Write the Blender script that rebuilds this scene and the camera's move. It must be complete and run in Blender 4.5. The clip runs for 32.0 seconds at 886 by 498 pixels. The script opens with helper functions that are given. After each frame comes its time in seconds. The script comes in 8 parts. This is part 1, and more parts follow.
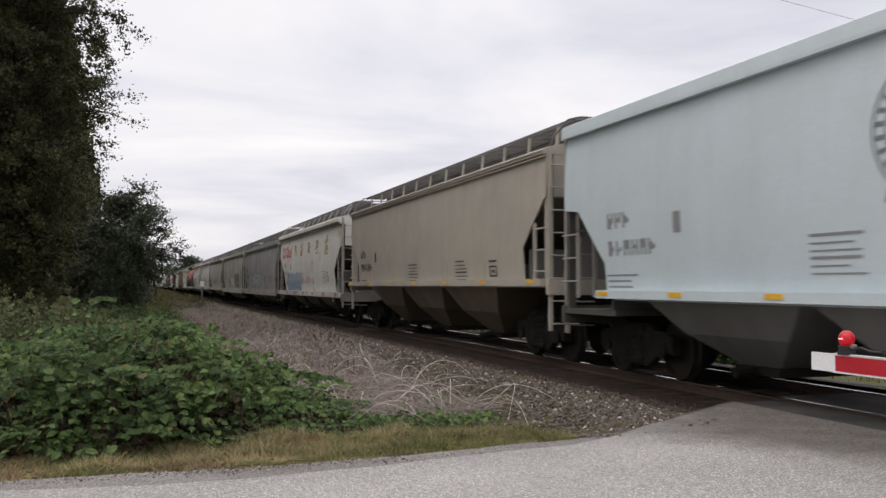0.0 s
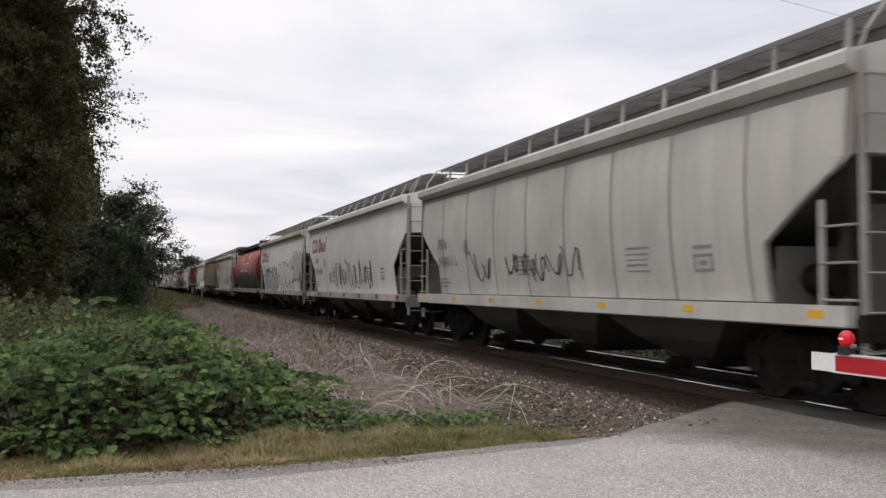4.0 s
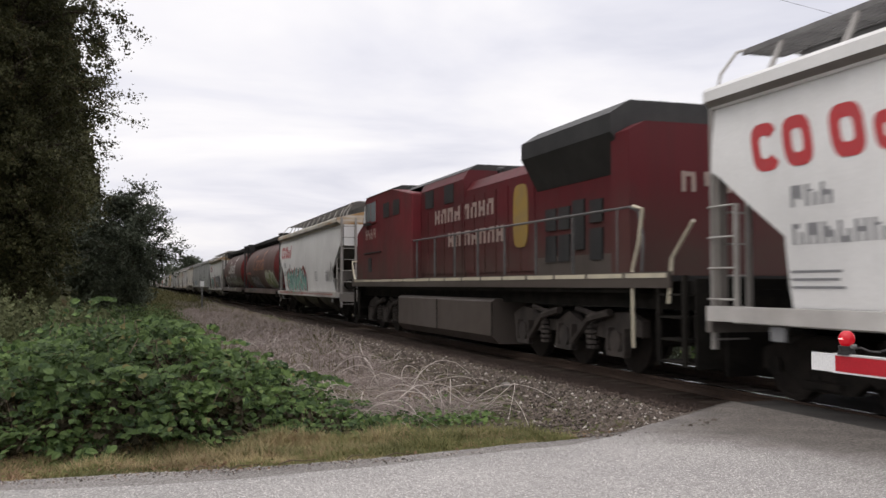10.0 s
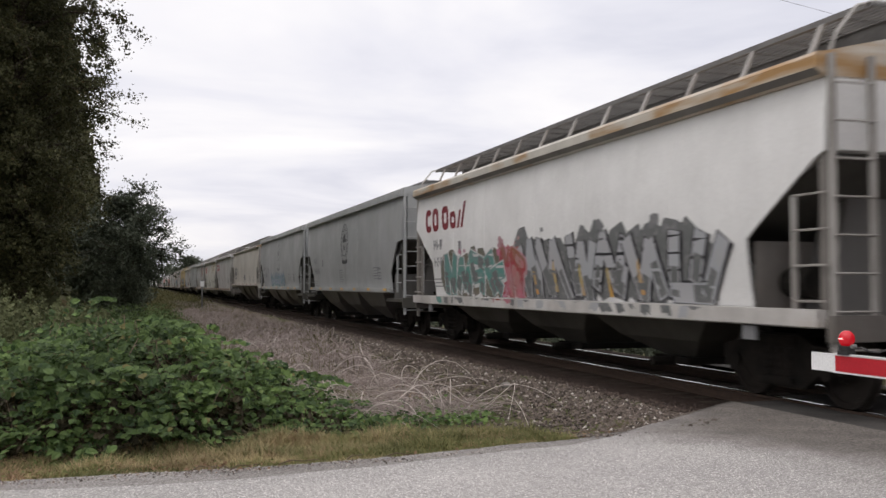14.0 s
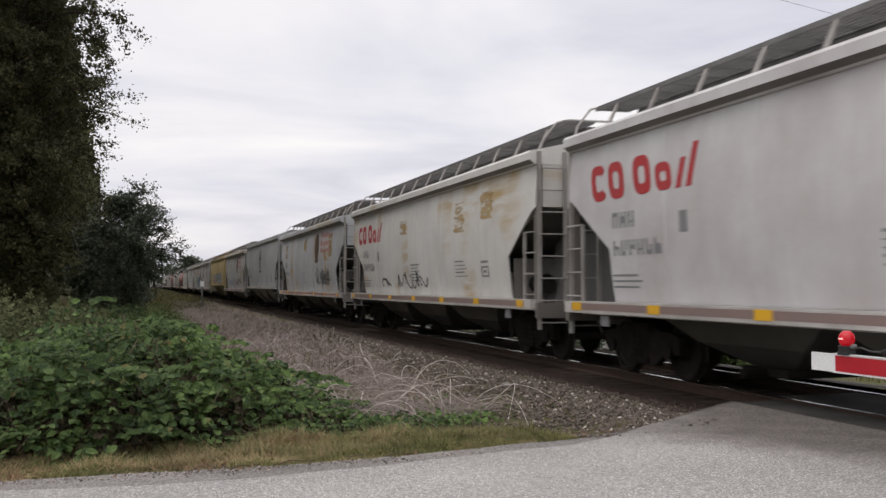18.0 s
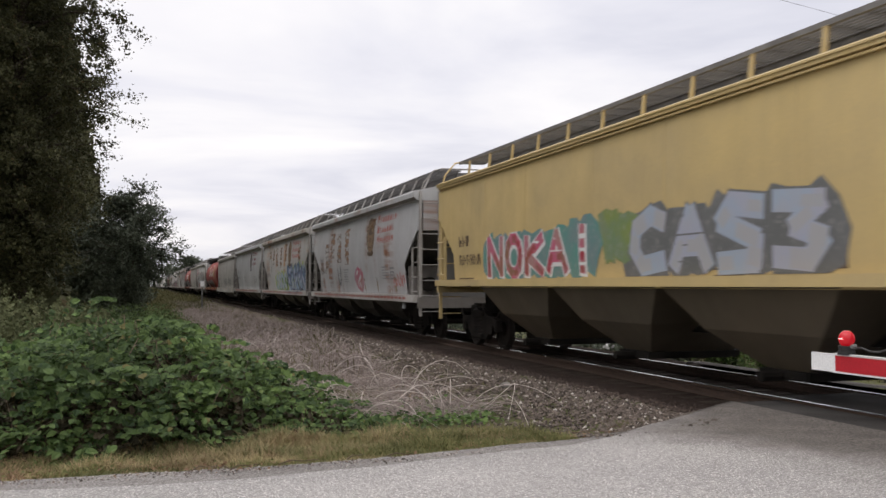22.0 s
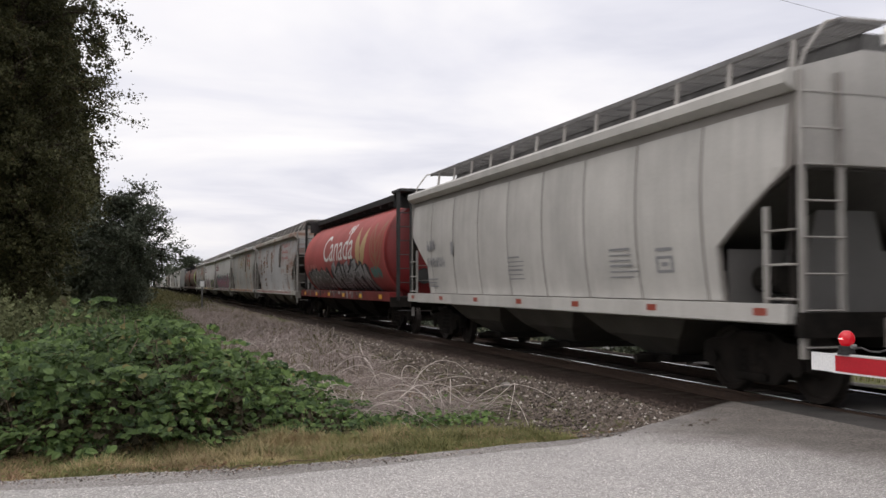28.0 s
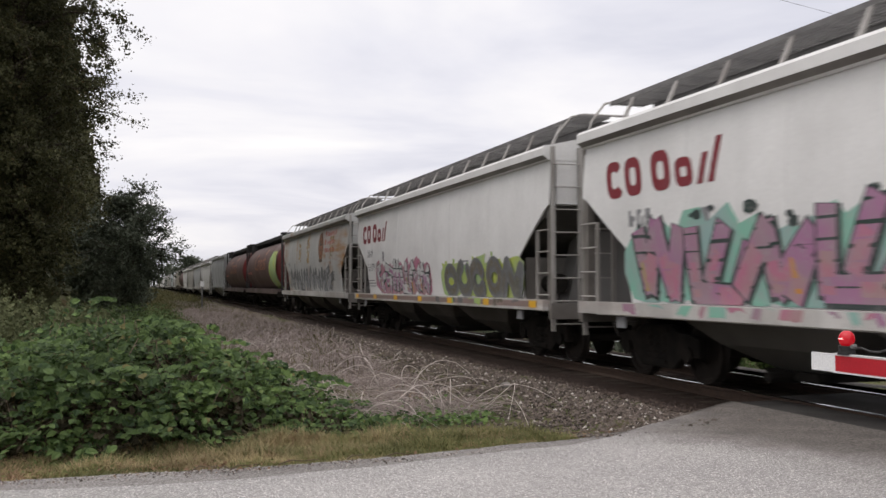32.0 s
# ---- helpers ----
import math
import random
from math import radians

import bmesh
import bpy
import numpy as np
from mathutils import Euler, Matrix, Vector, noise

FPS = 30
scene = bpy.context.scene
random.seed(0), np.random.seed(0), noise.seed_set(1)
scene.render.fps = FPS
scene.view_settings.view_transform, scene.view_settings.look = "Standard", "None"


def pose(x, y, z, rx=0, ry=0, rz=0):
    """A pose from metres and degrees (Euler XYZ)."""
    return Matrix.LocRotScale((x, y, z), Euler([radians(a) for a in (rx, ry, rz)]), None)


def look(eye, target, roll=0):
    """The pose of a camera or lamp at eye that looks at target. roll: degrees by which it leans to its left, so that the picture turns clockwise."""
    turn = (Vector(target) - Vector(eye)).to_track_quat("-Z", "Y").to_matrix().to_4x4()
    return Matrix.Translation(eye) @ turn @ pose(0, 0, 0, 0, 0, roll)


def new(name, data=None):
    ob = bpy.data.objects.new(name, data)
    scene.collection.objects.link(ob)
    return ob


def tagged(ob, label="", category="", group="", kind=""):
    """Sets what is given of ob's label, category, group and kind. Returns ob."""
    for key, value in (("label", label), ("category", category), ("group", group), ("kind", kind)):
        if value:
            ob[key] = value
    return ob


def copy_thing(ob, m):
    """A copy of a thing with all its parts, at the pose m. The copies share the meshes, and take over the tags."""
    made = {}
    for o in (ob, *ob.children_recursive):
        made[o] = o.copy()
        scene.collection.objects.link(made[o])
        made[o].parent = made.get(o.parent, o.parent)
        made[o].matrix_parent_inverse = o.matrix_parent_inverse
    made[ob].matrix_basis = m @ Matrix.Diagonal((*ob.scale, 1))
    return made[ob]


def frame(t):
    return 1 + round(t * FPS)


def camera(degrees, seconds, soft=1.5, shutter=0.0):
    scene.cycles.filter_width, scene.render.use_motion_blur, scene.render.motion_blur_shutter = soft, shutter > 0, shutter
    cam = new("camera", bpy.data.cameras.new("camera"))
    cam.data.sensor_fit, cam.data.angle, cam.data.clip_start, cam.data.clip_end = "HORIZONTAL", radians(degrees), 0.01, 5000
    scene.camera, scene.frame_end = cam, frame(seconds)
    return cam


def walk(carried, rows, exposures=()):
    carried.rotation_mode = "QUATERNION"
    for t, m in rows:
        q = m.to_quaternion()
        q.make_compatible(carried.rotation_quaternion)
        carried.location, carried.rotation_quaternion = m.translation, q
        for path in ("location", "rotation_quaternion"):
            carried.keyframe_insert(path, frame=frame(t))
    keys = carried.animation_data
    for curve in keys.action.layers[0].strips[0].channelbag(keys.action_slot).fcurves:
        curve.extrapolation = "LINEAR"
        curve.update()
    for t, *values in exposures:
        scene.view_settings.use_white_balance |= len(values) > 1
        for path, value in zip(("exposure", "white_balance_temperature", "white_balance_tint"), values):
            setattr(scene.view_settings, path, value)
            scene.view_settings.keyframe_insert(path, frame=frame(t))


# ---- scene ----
# One straight railway track runs along +Y; z = 0 is the top of its rails. The train comes towards -Y.
import collections

EYE_Z = 1.461
AZ, TILT = radians(17.69), radians(2.19)
cam = camera(50.2, 32.0, soft=1.5, shutter=0.16)
EYE = Vector((0, 0, EYE_Z))
VIEW = Vector((math.sin(AZ) * math.cos(TILT), math.cos(AZ) * math.cos(TILT), math.sin(TILT)))
STAND = look(EYE, EYE + VIEW)
walk(cam, [(0, STAND), (32, STAND)], exposures=[(s, e, 6630, 12.8) for s, e in ((0, 0.13), (2, 0.2), (3, 0.2), (6, 0.13), (7, 0.18), (8, 0.15), (9, 0.2), (10, 0.21), (11, 0.24), (12, 0.2), (13, 0.28), (14, 0.2), (17, 0.12), (18, 0.09), (19, 0.14), (20, 0.22), (23, 0.2), (28, 0.2), (32, 0.18))])

# ---- world: overcast sky with soft cloud bands ----
SUN_EL, SUN_ROT = radians(65), radians(253)
world = bpy.data.worlds.new("overcast_sky")
scene.world = world
world.use_nodes = True
wn, wl = world.node_tree.nodes, world.node_tree.links
wn.clear()


def wnode(kind, **kw):
    n = wn.new(kind)
    for k, v in kw.items():
        n.inputs[k].default_value = v
    return n


def wmath(op, a, b=None, c=None):
    n = wn.new("ShaderNodeMath")
    n.operation = op
    for i, v in enumerate((a, b, c)):
        if v is None:
            continue
        if isinstance(v, (int, float)):
            n.inputs[i].default_value = v
        else:
            wl.new(v, n.inputs[i])
    return n.outputs[0]


sky = wn.new("ShaderNodeTexSky")
sky.sky_type = "NISHITA"
sky.sun_disc = False
sky.sun_elevation, sky.sun_rotation = SUN_EL, SUN_ROT
sky.dust_density, sky.air_density = 4.0, 1.5
tc = wn.new("ShaderNodeTexCoord")
sep = wn.new("ShaderNodeSeparateXYZ")
wl.new(tc.outputs["Generated"], sep.inputs[0])
zz = wmath("ADD", wmath("MAXIMUM", sep.outputs[2], 0.0), 0.10)
comb = wn.new("ShaderNodeCombineXYZ")
wl.new(wmath("DIVIDE", sep.outputs[0], zz), comb.inputs[0])
wl.new(wmath("DIVIDE", sep.outputs[1], zz), comb.inputs[1])
n1 = wnode("ShaderNodeTexNoise", Scale=0.7, Detail=6.0, Roughness=0.5, Distortion=0.4)
n2 = wnode("ShaderNodeTexNoise", Scale=0.23, Detail=3.0, Roughness=0.5)
wl.new(comb.outputs[0], n1.inputs["Vector"])
wl.new(comb.outputs[0], n2.inputs["Vector"])
cl = wmath("ADD", wmath("MULTIPLY", n1.outputs[0], 0.62), wmath("MULTIPLY", n2.outputs[0], 0.38))
cl = wmath("ADD", cl, wmath("MULTIPLY", wmath("SUBTRACT", wmath("MINIMUM", sep.outputs[2], 0.4), 0.17), 0.33))
ramp = wn.new("ShaderNodeValToRGB")
wl.new(cl, ramp.inputs[0])
e = ramp.color_ramp.elements
e[0].position, e[0].color = 0.385, (0.62, 0.645, 0.74, 1)
e[1].position, e[1].color = 0.575, (0.985, 0.985, 0.985, 1)
k = e.new(0.47)
k.color = (0.80, 0.815, 0.88, 1)
up = wmath("ADD", 1.02, wmath("MULTIPLY", wmath("SMOOTH_MIN", wmath("MAXIMUM", wmath("SUBTRACT", sep.outputs[2], 0.32), 0.0), 1.0, 0.05), 0.75))
bg1 = wn.new("ShaderNodeBackground")
glow = wn.new("ShaderNodeMix")
glow.data_type = "RGBA"
low = wn.new("ShaderNodeMapRange")
low.inputs[1].default_value, low.inputs[2].default_value, low.inputs[3].default_value, low.inputs[4].default_value = 0.0, 0.09, 0.6, 0.0
wl.new(sep.outputs[2], low.inputs[0])
wl.new(low.outputs[0], glow.inputs[0])
wl.new(ramp.outputs[0], glow.inputs[6])
glow.inputs[7].default_value = (0.85, 0.855, 0.86, 1)
wl.new(glow.outputs[2], bg1.inputs[0])
wl.new(up, bg1.inputs[1])
bg2 = wn.new("ShaderNodeBackground")
wl.new(sky.outputs[0], bg2.inputs[0])
bg2.inputs[1].default_value = 0.05
mixw = wn.new("ShaderNodeMixShader")
mixw.inputs[0].default_value = 0.12
wl.new(bg1.outputs[0], mixw.inputs[1])
wl.new(bg2.outputs[0], mixw.inputs[2])
wout = wn.new("ShaderNodeOutputWorld")
wl.new(mixw.outputs[0], wout.inputs[0])

sun_data = bpy.data.lights.new("sun", "SUN")
sun_data.energy, sun_data.angle, sun_data.color = 0.8, radians(50), (1.0, 0.97, 0.93)
sun = new("sun", sun_data)
sun.matrix_world = look((-27, -8, 60), (0, 0, 0))

# ---- materials ----


def nodes_of(name):
    m = bpy.data.materials.new(name)
    m.use_nodes = True
    nt = m.node_tree
    return m, nt.nodes, nt.links, nt.nodes["Principled BSDF"]


def mix_col(N, L, fac, a, b, blend="MIX"):
    n = N.new("ShaderNodeMix")
    n.data_type, n.blend_type = "RGBA", blend
    for sock, v in ((n.inputs[0], fac), (n.inputs[6], a), (n.inputs[7], b)):
        if isinstance(v, (int, float)):
            sock.default_value = v
        elif isinstance(v, tuple):
            sock.default_value = (*v[:3], 1)
        else:
            L.new(v, sock)
    return n.outputs[2]


def noise_of(N, L, vec, scale, detail=4, rough=0.55, lo=0.35, hi=0.65, stretch=None):
    if stretch:
        mp = N.new("ShaderNodeMapping")
        mp.inputs["Scale"].default_value = stretch
        L.new(vec, mp.inputs[0])
        vec = mp.outputs[0]
    n = N.new("ShaderNodeTexNoise")
    n.inputs["Scale"].default_value, n.inputs["Detail"].default_value, n.inputs["Roughness"].default_value = scale, detail, rough
    L.new(vec, n.inputs["Vector"])
    r = N.new("ShaderNodeMapRange")
    r.inputs[1].default_value, r.inputs[2].default_value = lo, hi
    L.new(n.outputs[0], r.inputs[0])
    return r.outputs[0]


def times(N, L, a, b):
    n = N.new("ShaderNodeMath")
    n.operation = "MULTIPLY"
    for i, v in enumerate((a, b)):
        if isinstance(v, (int, float)):
            n.inputs[i].default_value = v
        else:
            L.new(v, n.inputs[i])
    return n.outputs[0]


def bump_of(N, L, b, height, strength, dist):
    n = N.new("ShaderNodeBump")
    n.inputs["Strength"].default_value, n.inputs["Distance"].default_value = strength, dist
    L.new(height, n.inputs["Height"])
    L.new(n.outputs[0], b.inputs["Normal"])


def own_space(N, L, jitter=0.0):
    """Object coordinates, shifted from thing to thing."""
    t = N.new("ShaderNodeTexCoord")
    if not jitter:
        return t.outputs["Object"]
    oi = N.new("ShaderNodeObjectInfo")
    v = N.new("ShaderNodeVectorMath")
    v.operation = "ADD"
    L.new(t.outputs["Object"], v.inputs[0])
    L.new(times(N, L, oi.outputs["Random"], jitter), v.inputs[1])
    return v.outputs[0]


def rough_mat(name, a, b, scale=8.0, fine=60.0, rough=0.85, bump=0.3, dist=0.01, metal=0.0, c=None, cscale=1.0, clo=0.5, chi=0.6, jitter=0.0, stretch=None):
    """Two tones at two scales, a third in patches, fine relief."""
    m, N, L, B = nodes_of(name)
    v = own_space(N, L, jitter)
    big = noise_of(N, L, v, scale, 5, stretch=stretch)
    small = noise_of(N, L, v, fine, 3, 0.6, 0.25, 0.75)
    col = mix_col(N, L, big, a, b)
    col = mix_col(N, L, times(N, L, small, 0.55), col, tuple(x * 0.62 for x in a))
    if c:
        col = mix_col(N, L, noise_of(N, L, v, cscale, 5, 0.6, clo, chi), col, c)
    L.new(col, B.inputs["Base Color"])
    B.inputs["Roughness"].default_value, B.inputs["Metallic"].default_value = rough, metal
    if rough > 0.84:
        B.inputs["Specular IOR Level"].default_value = 0.12
    if bump:
        bump_of(N, L, B, small, bump, dist)
    return m


def paint(name, base, dirt=(0.15, 0.143, 0.138), dirt_amt=0.35, rust=None, rust_amt=0.0, rust_lo=0.52, rough=0.4, streak=0.35, blots=False):
    """Weathered vehicle paint: broad grime, rain streaks, patches of rust in level smears, small chips."""
    m, N, L, B = nodes_of(name)
    v = own_space(N, L, 7.0)
    broad = noise_of(N, L, v, 0.55, 5, 0.6, 0.35, 0.75)
    drip = noise_of(N, L, v, 1.0, 4, 0.6, 0.45, 0.8, stretch=(3.0, 3.2, 0.22))
    fine = noise_of(N, L, v, 26.0, 4, 0.65, 0.35, 0.8)
    col = mix_col(N, L, times(N, L, broad, dirt_amt), base, dirt)
    col = mix_col(N, L, times(N, L, drip, streak * 0.8), col, tuple(x * 0.55 for x in base))
    col = mix_col(N, L, times(N, L, fine, 0.16), col, dirt)
    if rust:
        patch = noise_of(N, L, v, 0.5, 2, 0.5, rust_lo + 0.03, rust_lo + 0.2, stretch=(0.2, 0.8, 1.0))
        column = noise_of(N, L, v, 1.0, 1, 0.4, 0.47, 0.60, stretch=(0.1, 1.05, 0.06))
        smear = noise_of(N, L, v, 1.0, 3, 0.55, 0.36, 0.62, stretch=(0.6, 0.6, 4.0 if blots else 5.5))
        f = times(N, L, times(N, L, times(N, L, patch, smear), column), rust_amt)
        col = mix_col(N, L, f, col, rust)
    L.new(col, B.inputs["Base Color"])
    r = N.new("ShaderNodeMapRange")
    r.inputs[3].default_value, r.inputs[4].default_value = rough, min(0.95, rough + 0.25)
    L.new(broad, r.inputs[0])
    L.new(r.outputs[0], B.inputs["Roughness"])
    B.inputs["Specular IOR Level"].default_value = 0.5
    wave = noise_of(N, L, v, 0.9, 2, 0.5, 0.3, 0.7)
    bump_of(N, L, B, wave, 0.25, 0.03)
    return m


def leaf_mat(name, a, b, c=None, rough=0.55, trans=0.25):
    m, N, L, B = nodes_of(name)
    g = N.new("ShaderNodeNewGeometry")
    t = N.new("ShaderNodeTexCoord")
    col = mix_col(N, L, g.outputs["Random Per Island"], a, b)
    patch = noise_of(N, L, t.outputs["Object"], 0.9, 3, 0.5, 0.42, 0.62)
    col = mix_col(N, L, times(N, L, patch, 0.55), col, tuple(x * 0.45 for x in a))
    if c:
        r = N.new("ShaderNodeMapRange")
        r.inputs[1].default_value, r.inputs[2].default_value = 0.975, 0.985
        L.new(g.outputs["Random Per Island"], r.inputs[0])
        col = mix_col(N, L, r.outputs[0], col, c)
    L.new(col, B.inputs["Base Color"])
    B.inputs["Roughness"].default_value = rough
    B.inputs["Specular IOR Level"].default_value = 0.25
    if trans:
        B.inputs["Transmission Weight"].default_value = 0.0
        tr = N.new("ShaderNodeBsdfTranslucent")
        L.new(col, tr.inputs[0])
        mx = N.new("ShaderNodeMixShader")
        mx.inputs[0].default_value = trans
        L.new(B.outputs[0], mx.inputs[1])
        L.new(tr.outputs[0], mx.inputs[2])
        L.new(mx.outputs[0], N["Material Output"].inputs[0])
    return m


def smear_mat(name, a, b):
    """Thin rust over paint: streaky along the car, worn through in places."""
    m, N, L, B = nodes_of(name)
    v = own_space(N, L, 3.0)
    streak = noise_of(N, L, v, 1.0, 6, 0.65, 0.36, 0.62, (1.0, 2.2, 13.0))
    L.new(mix_col(N, L, streak, a, b), B.inputs["Base Color"])
    B.inputs["Roughness"].default_value = 0.8
    gap = noise_of(N, L, v, 1.0, 5, 0.6, 0.40, 0.60, (1.0, 1.3, 6.5))
    clear = N.new("ShaderNodeBsdfTransparent")
    mx = N.new("ShaderNodeMixShader")
    thin = N.new("ShaderNodeMath")
    thin.operation = "MAXIMUM"
    L.new(gap, thin.inputs[0])
    thin.inputs[1].default_value = 0.3
    L.new(thin.outputs[0], mx.inputs[0])
    L.new(B.outputs[0], mx.inputs[1])
    L.new(clear.outputs[0], mx.inputs[2])
    L.new(mx.outputs[0], N["Material Output"].inputs[0])
    return m


def flat_paint(name, base, rough=0.6, wear=0.35):
    """Spray or sign paint, slightly patchy."""
    m, N, L, B = nodes_of(name)
    v = own_space(N, L, 3.0)
    col = mix_col(N, L, times(N, L, noise_of(N, L, v, 3.0, 5, 0.6, 0.4, 0.75), wear), base, tuple(x * 0.5 + 0.06 for x in base))
    L.new(col, B.inputs["Base Color"])
    B.inputs["Roughness"].default_value = rough
    return m


def spray_mat(name, base):
    """Faded spray paint: clouds of a greyer and a shifted tone, with thin worn spots."""
    m, N, L, B = nodes_of(name)
    v = own_space(N, L, 9.0)
    mean = sum(base) / 3
    grey = tuple(x * 0.45 + mean * 0.4 + 0.05 for x in base)
    turned = (base[2] * 0.5 + base[0] * 0.5, base[0] * 0.35 + base[1] * 0.65, base[1] * 0.4 + base[2] * 0.6)
    col = mix_col(N, L, times(N, L, noise_of(N, L, v, 1.3, 3, 0.5, 0.42, 0.62), 0.75), base, turned)
    col = mix_col(N, L, times(N, L, noise_of(N, L, v, 2.6, 5, 0.65, 0.42, 0.72), 0.85), col, grey)
    col = mix_col(N, L, times(N, L, noise_of(N, L, v, 9.0, 4, 0.7, 0.55, 0.75), 0.6), col, (0.36, 0.35, 0.34))
    L.new(col, B.inputs["Base Color"])
    B.inputs["Roughness"].default_value = 0.65
    B.inputs["Specular IOR Level"].default_value = 0.2
    return m


M = {}


def chip_mat(name, a, b, grit, spark, worn=None):
    """Chip-seal: pale and dark chips a centimetre across over broad worn patches; worn: tone of the rubbed, oily strip along the track."""
    m, N, L, B = nodes_of(name)
    v = own_space(N, L)
    big = noise_of(N, L, v, 0.7, 5, 0.6, 0.35, 0.7)
    chips = noise_of(N, L, v, 42.0, 3, 0.85, 0.44, 0.58)
    fine = noise_of(N, L, v, 58.0, 2, 0.8, 0.575, 0.63)
    col = mix_col(N, L, big, a, b)
    col = mix_col(N, L, times(N, L, chips, 0.85), col, grit)
    col = mix_col(N, L, times(N, L, fine, 0.95), col, spark)
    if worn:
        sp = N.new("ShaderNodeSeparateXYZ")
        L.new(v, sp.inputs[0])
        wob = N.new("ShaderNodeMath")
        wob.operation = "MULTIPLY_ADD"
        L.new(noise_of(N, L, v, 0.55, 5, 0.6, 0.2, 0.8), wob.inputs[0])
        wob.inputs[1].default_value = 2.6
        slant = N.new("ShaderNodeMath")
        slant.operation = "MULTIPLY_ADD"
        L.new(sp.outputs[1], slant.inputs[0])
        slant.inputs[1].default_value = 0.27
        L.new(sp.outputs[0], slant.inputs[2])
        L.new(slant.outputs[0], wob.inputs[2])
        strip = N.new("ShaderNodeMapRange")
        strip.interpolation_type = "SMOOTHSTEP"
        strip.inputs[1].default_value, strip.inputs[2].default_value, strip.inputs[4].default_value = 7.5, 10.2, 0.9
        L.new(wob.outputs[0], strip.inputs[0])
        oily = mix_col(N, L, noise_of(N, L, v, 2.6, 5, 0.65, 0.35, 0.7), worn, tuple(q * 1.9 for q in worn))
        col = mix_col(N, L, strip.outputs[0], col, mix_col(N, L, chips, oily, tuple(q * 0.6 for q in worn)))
    L.new(col, B.inputs["Base Color"])
    B.inputs["Roughness"].default_value = 0.88
    B.inputs["Specular IOR Level"].default_value = 0.2
    bump_of(N, L, B, chips, 0.7, 0.008)
    return m


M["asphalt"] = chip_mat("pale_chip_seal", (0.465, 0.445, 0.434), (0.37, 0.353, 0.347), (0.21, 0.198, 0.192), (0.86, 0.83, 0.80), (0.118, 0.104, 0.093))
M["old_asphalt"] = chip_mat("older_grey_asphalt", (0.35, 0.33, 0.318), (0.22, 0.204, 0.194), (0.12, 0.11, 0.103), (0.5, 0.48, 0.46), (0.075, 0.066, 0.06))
M["patch"] = rough_mat("dark_asphalt", (0.065, 0.06, 0.058), (0.11, 0.104, 0.10), 1.2, 60, 0.9, 0.5, 0.01)
M["soil"] = rough_mat("verge_soil", (0.085, 0.068, 0.04), (0.125, 0.10, 0.062), 0.8, 25, 0.95, 0.5, 0.03, c=(0.07, 0.08, 0.03), cscale=0.25, clo=0.42, chi=0.58)
M["rust_bed"] = rough_mat("rusty_ballast", (0.030, 0.020, 0.016), (0.052, 0.036, 0.029), 4.0, 28, 0.95, 1.0, 0.05)
M["stone"] = rough_mat("crushed_stone", (0.17, 0.155, 0.14), (0.33, 0.31, 0.29), 9.0, 40, 0.9, 0.3, 0.004)
M["rail"] = rough_mat("rusty_rail_steel", (0.05, 0.032, 0.024), (0.08, 0.05, 0.036), 12, 90, 0.7, 0.2, 0.002, metal=0.3)
M["railtop"] = rough_mat("polished_rail_head", (0.55, 0.55, 0.55), (0.62, 0.61, 0.6), 20, 150, 0.18, 0.0, metal=1.0)
M["tie"] = rough_mat("creosoted_tie", (0.035, 0.027, 0.022), (0.07, 0.055, 0.045), 5, 60, 0.9, 0.5, 0.01, jitter=5)
M["under"] = rough_mat("grimy_black_steel", (0.010, 0.009, 0.008), (0.024, 0.021, 0.018), 2.5, 30, 0.88, 0.3, 0.006, metal=0.0, jitter=4)
M["truck"] = rough_mat("grimy_cast_steel", (0.011, 0.010, 0.009), (0.028, 0.023, 0.020), 3.5, 30, 0.88, 0.3, 0.006, jitter=4)
M["wheel"] = rough_mat("wheel_steel", (0.017, 0.013, 0.011), (0.033, 0.025, 0.021), 6, 40, 0.6, 0.2, 0.004, metal=0.4, jitter=4)
M["grating"] = rough_mat("dull_galvanised_grating", (0.10, 0.098, 0.098), (0.18, 0.175, 0.172), 2.5, 30, 0.65, 0.1, 0.003, metal=0.2, jitter=4)
M["walkway_steel"] = rough_mat("dull_walkway_grating", (0.14, 0.135, 0.135), (0.22, 0.215, 0.21), 2.5, 30, 0.6, 0.1, 0.003, metal=0.2, jitter=4)
M["dusty"] = rough_mat("dusty_cast_steel", (0.022, 0.017, 0.015), (0.06, 0.047, 0.04), 3.0, 30, 0.8, 0.3, 0.006, jitter=4)
M["black"] = rough_mat("weathered_black_paint", (0.016, 0.016, 0.017), (0.035, 0.034, 0.034), 2.0, 30, 0.6, 0.2, 0.004, jitter=4)
M["white_mark"] = flat_paint("white_marking", (0.72, 0.71, 0.69))
M["dark_mark"] = flat_paint("dark_marking", (0.05, 0.05, 0.055))
M["grey_mark"] = flat_paint("grey_marking", (0.22, 0.22, 0.23))
M["blue_mark"] = flat_paint("faded_blue_marking", (0.22, 0.30, 0.46))
M["red_mark"] = flat_paint("red_marking", (0.42, 0.035, 0.04))
M["maroon_mark"] = flat_paint("maroon_marking", (0.20, 0.02, 0.03))
M["pink_mark"] = flat_paint("faded_red_marking", (0.47, 0.15, 0.13), 0.65, 0.6)
M["tan_mark"] = flat_paint("wheat_marking", (0.46, 0.33, 0.17))
M["rust_smear"] = smear_mat("brown_rust_smear", (0.20, 0.085, 0.045), (0.36, 0.22, 0.13))
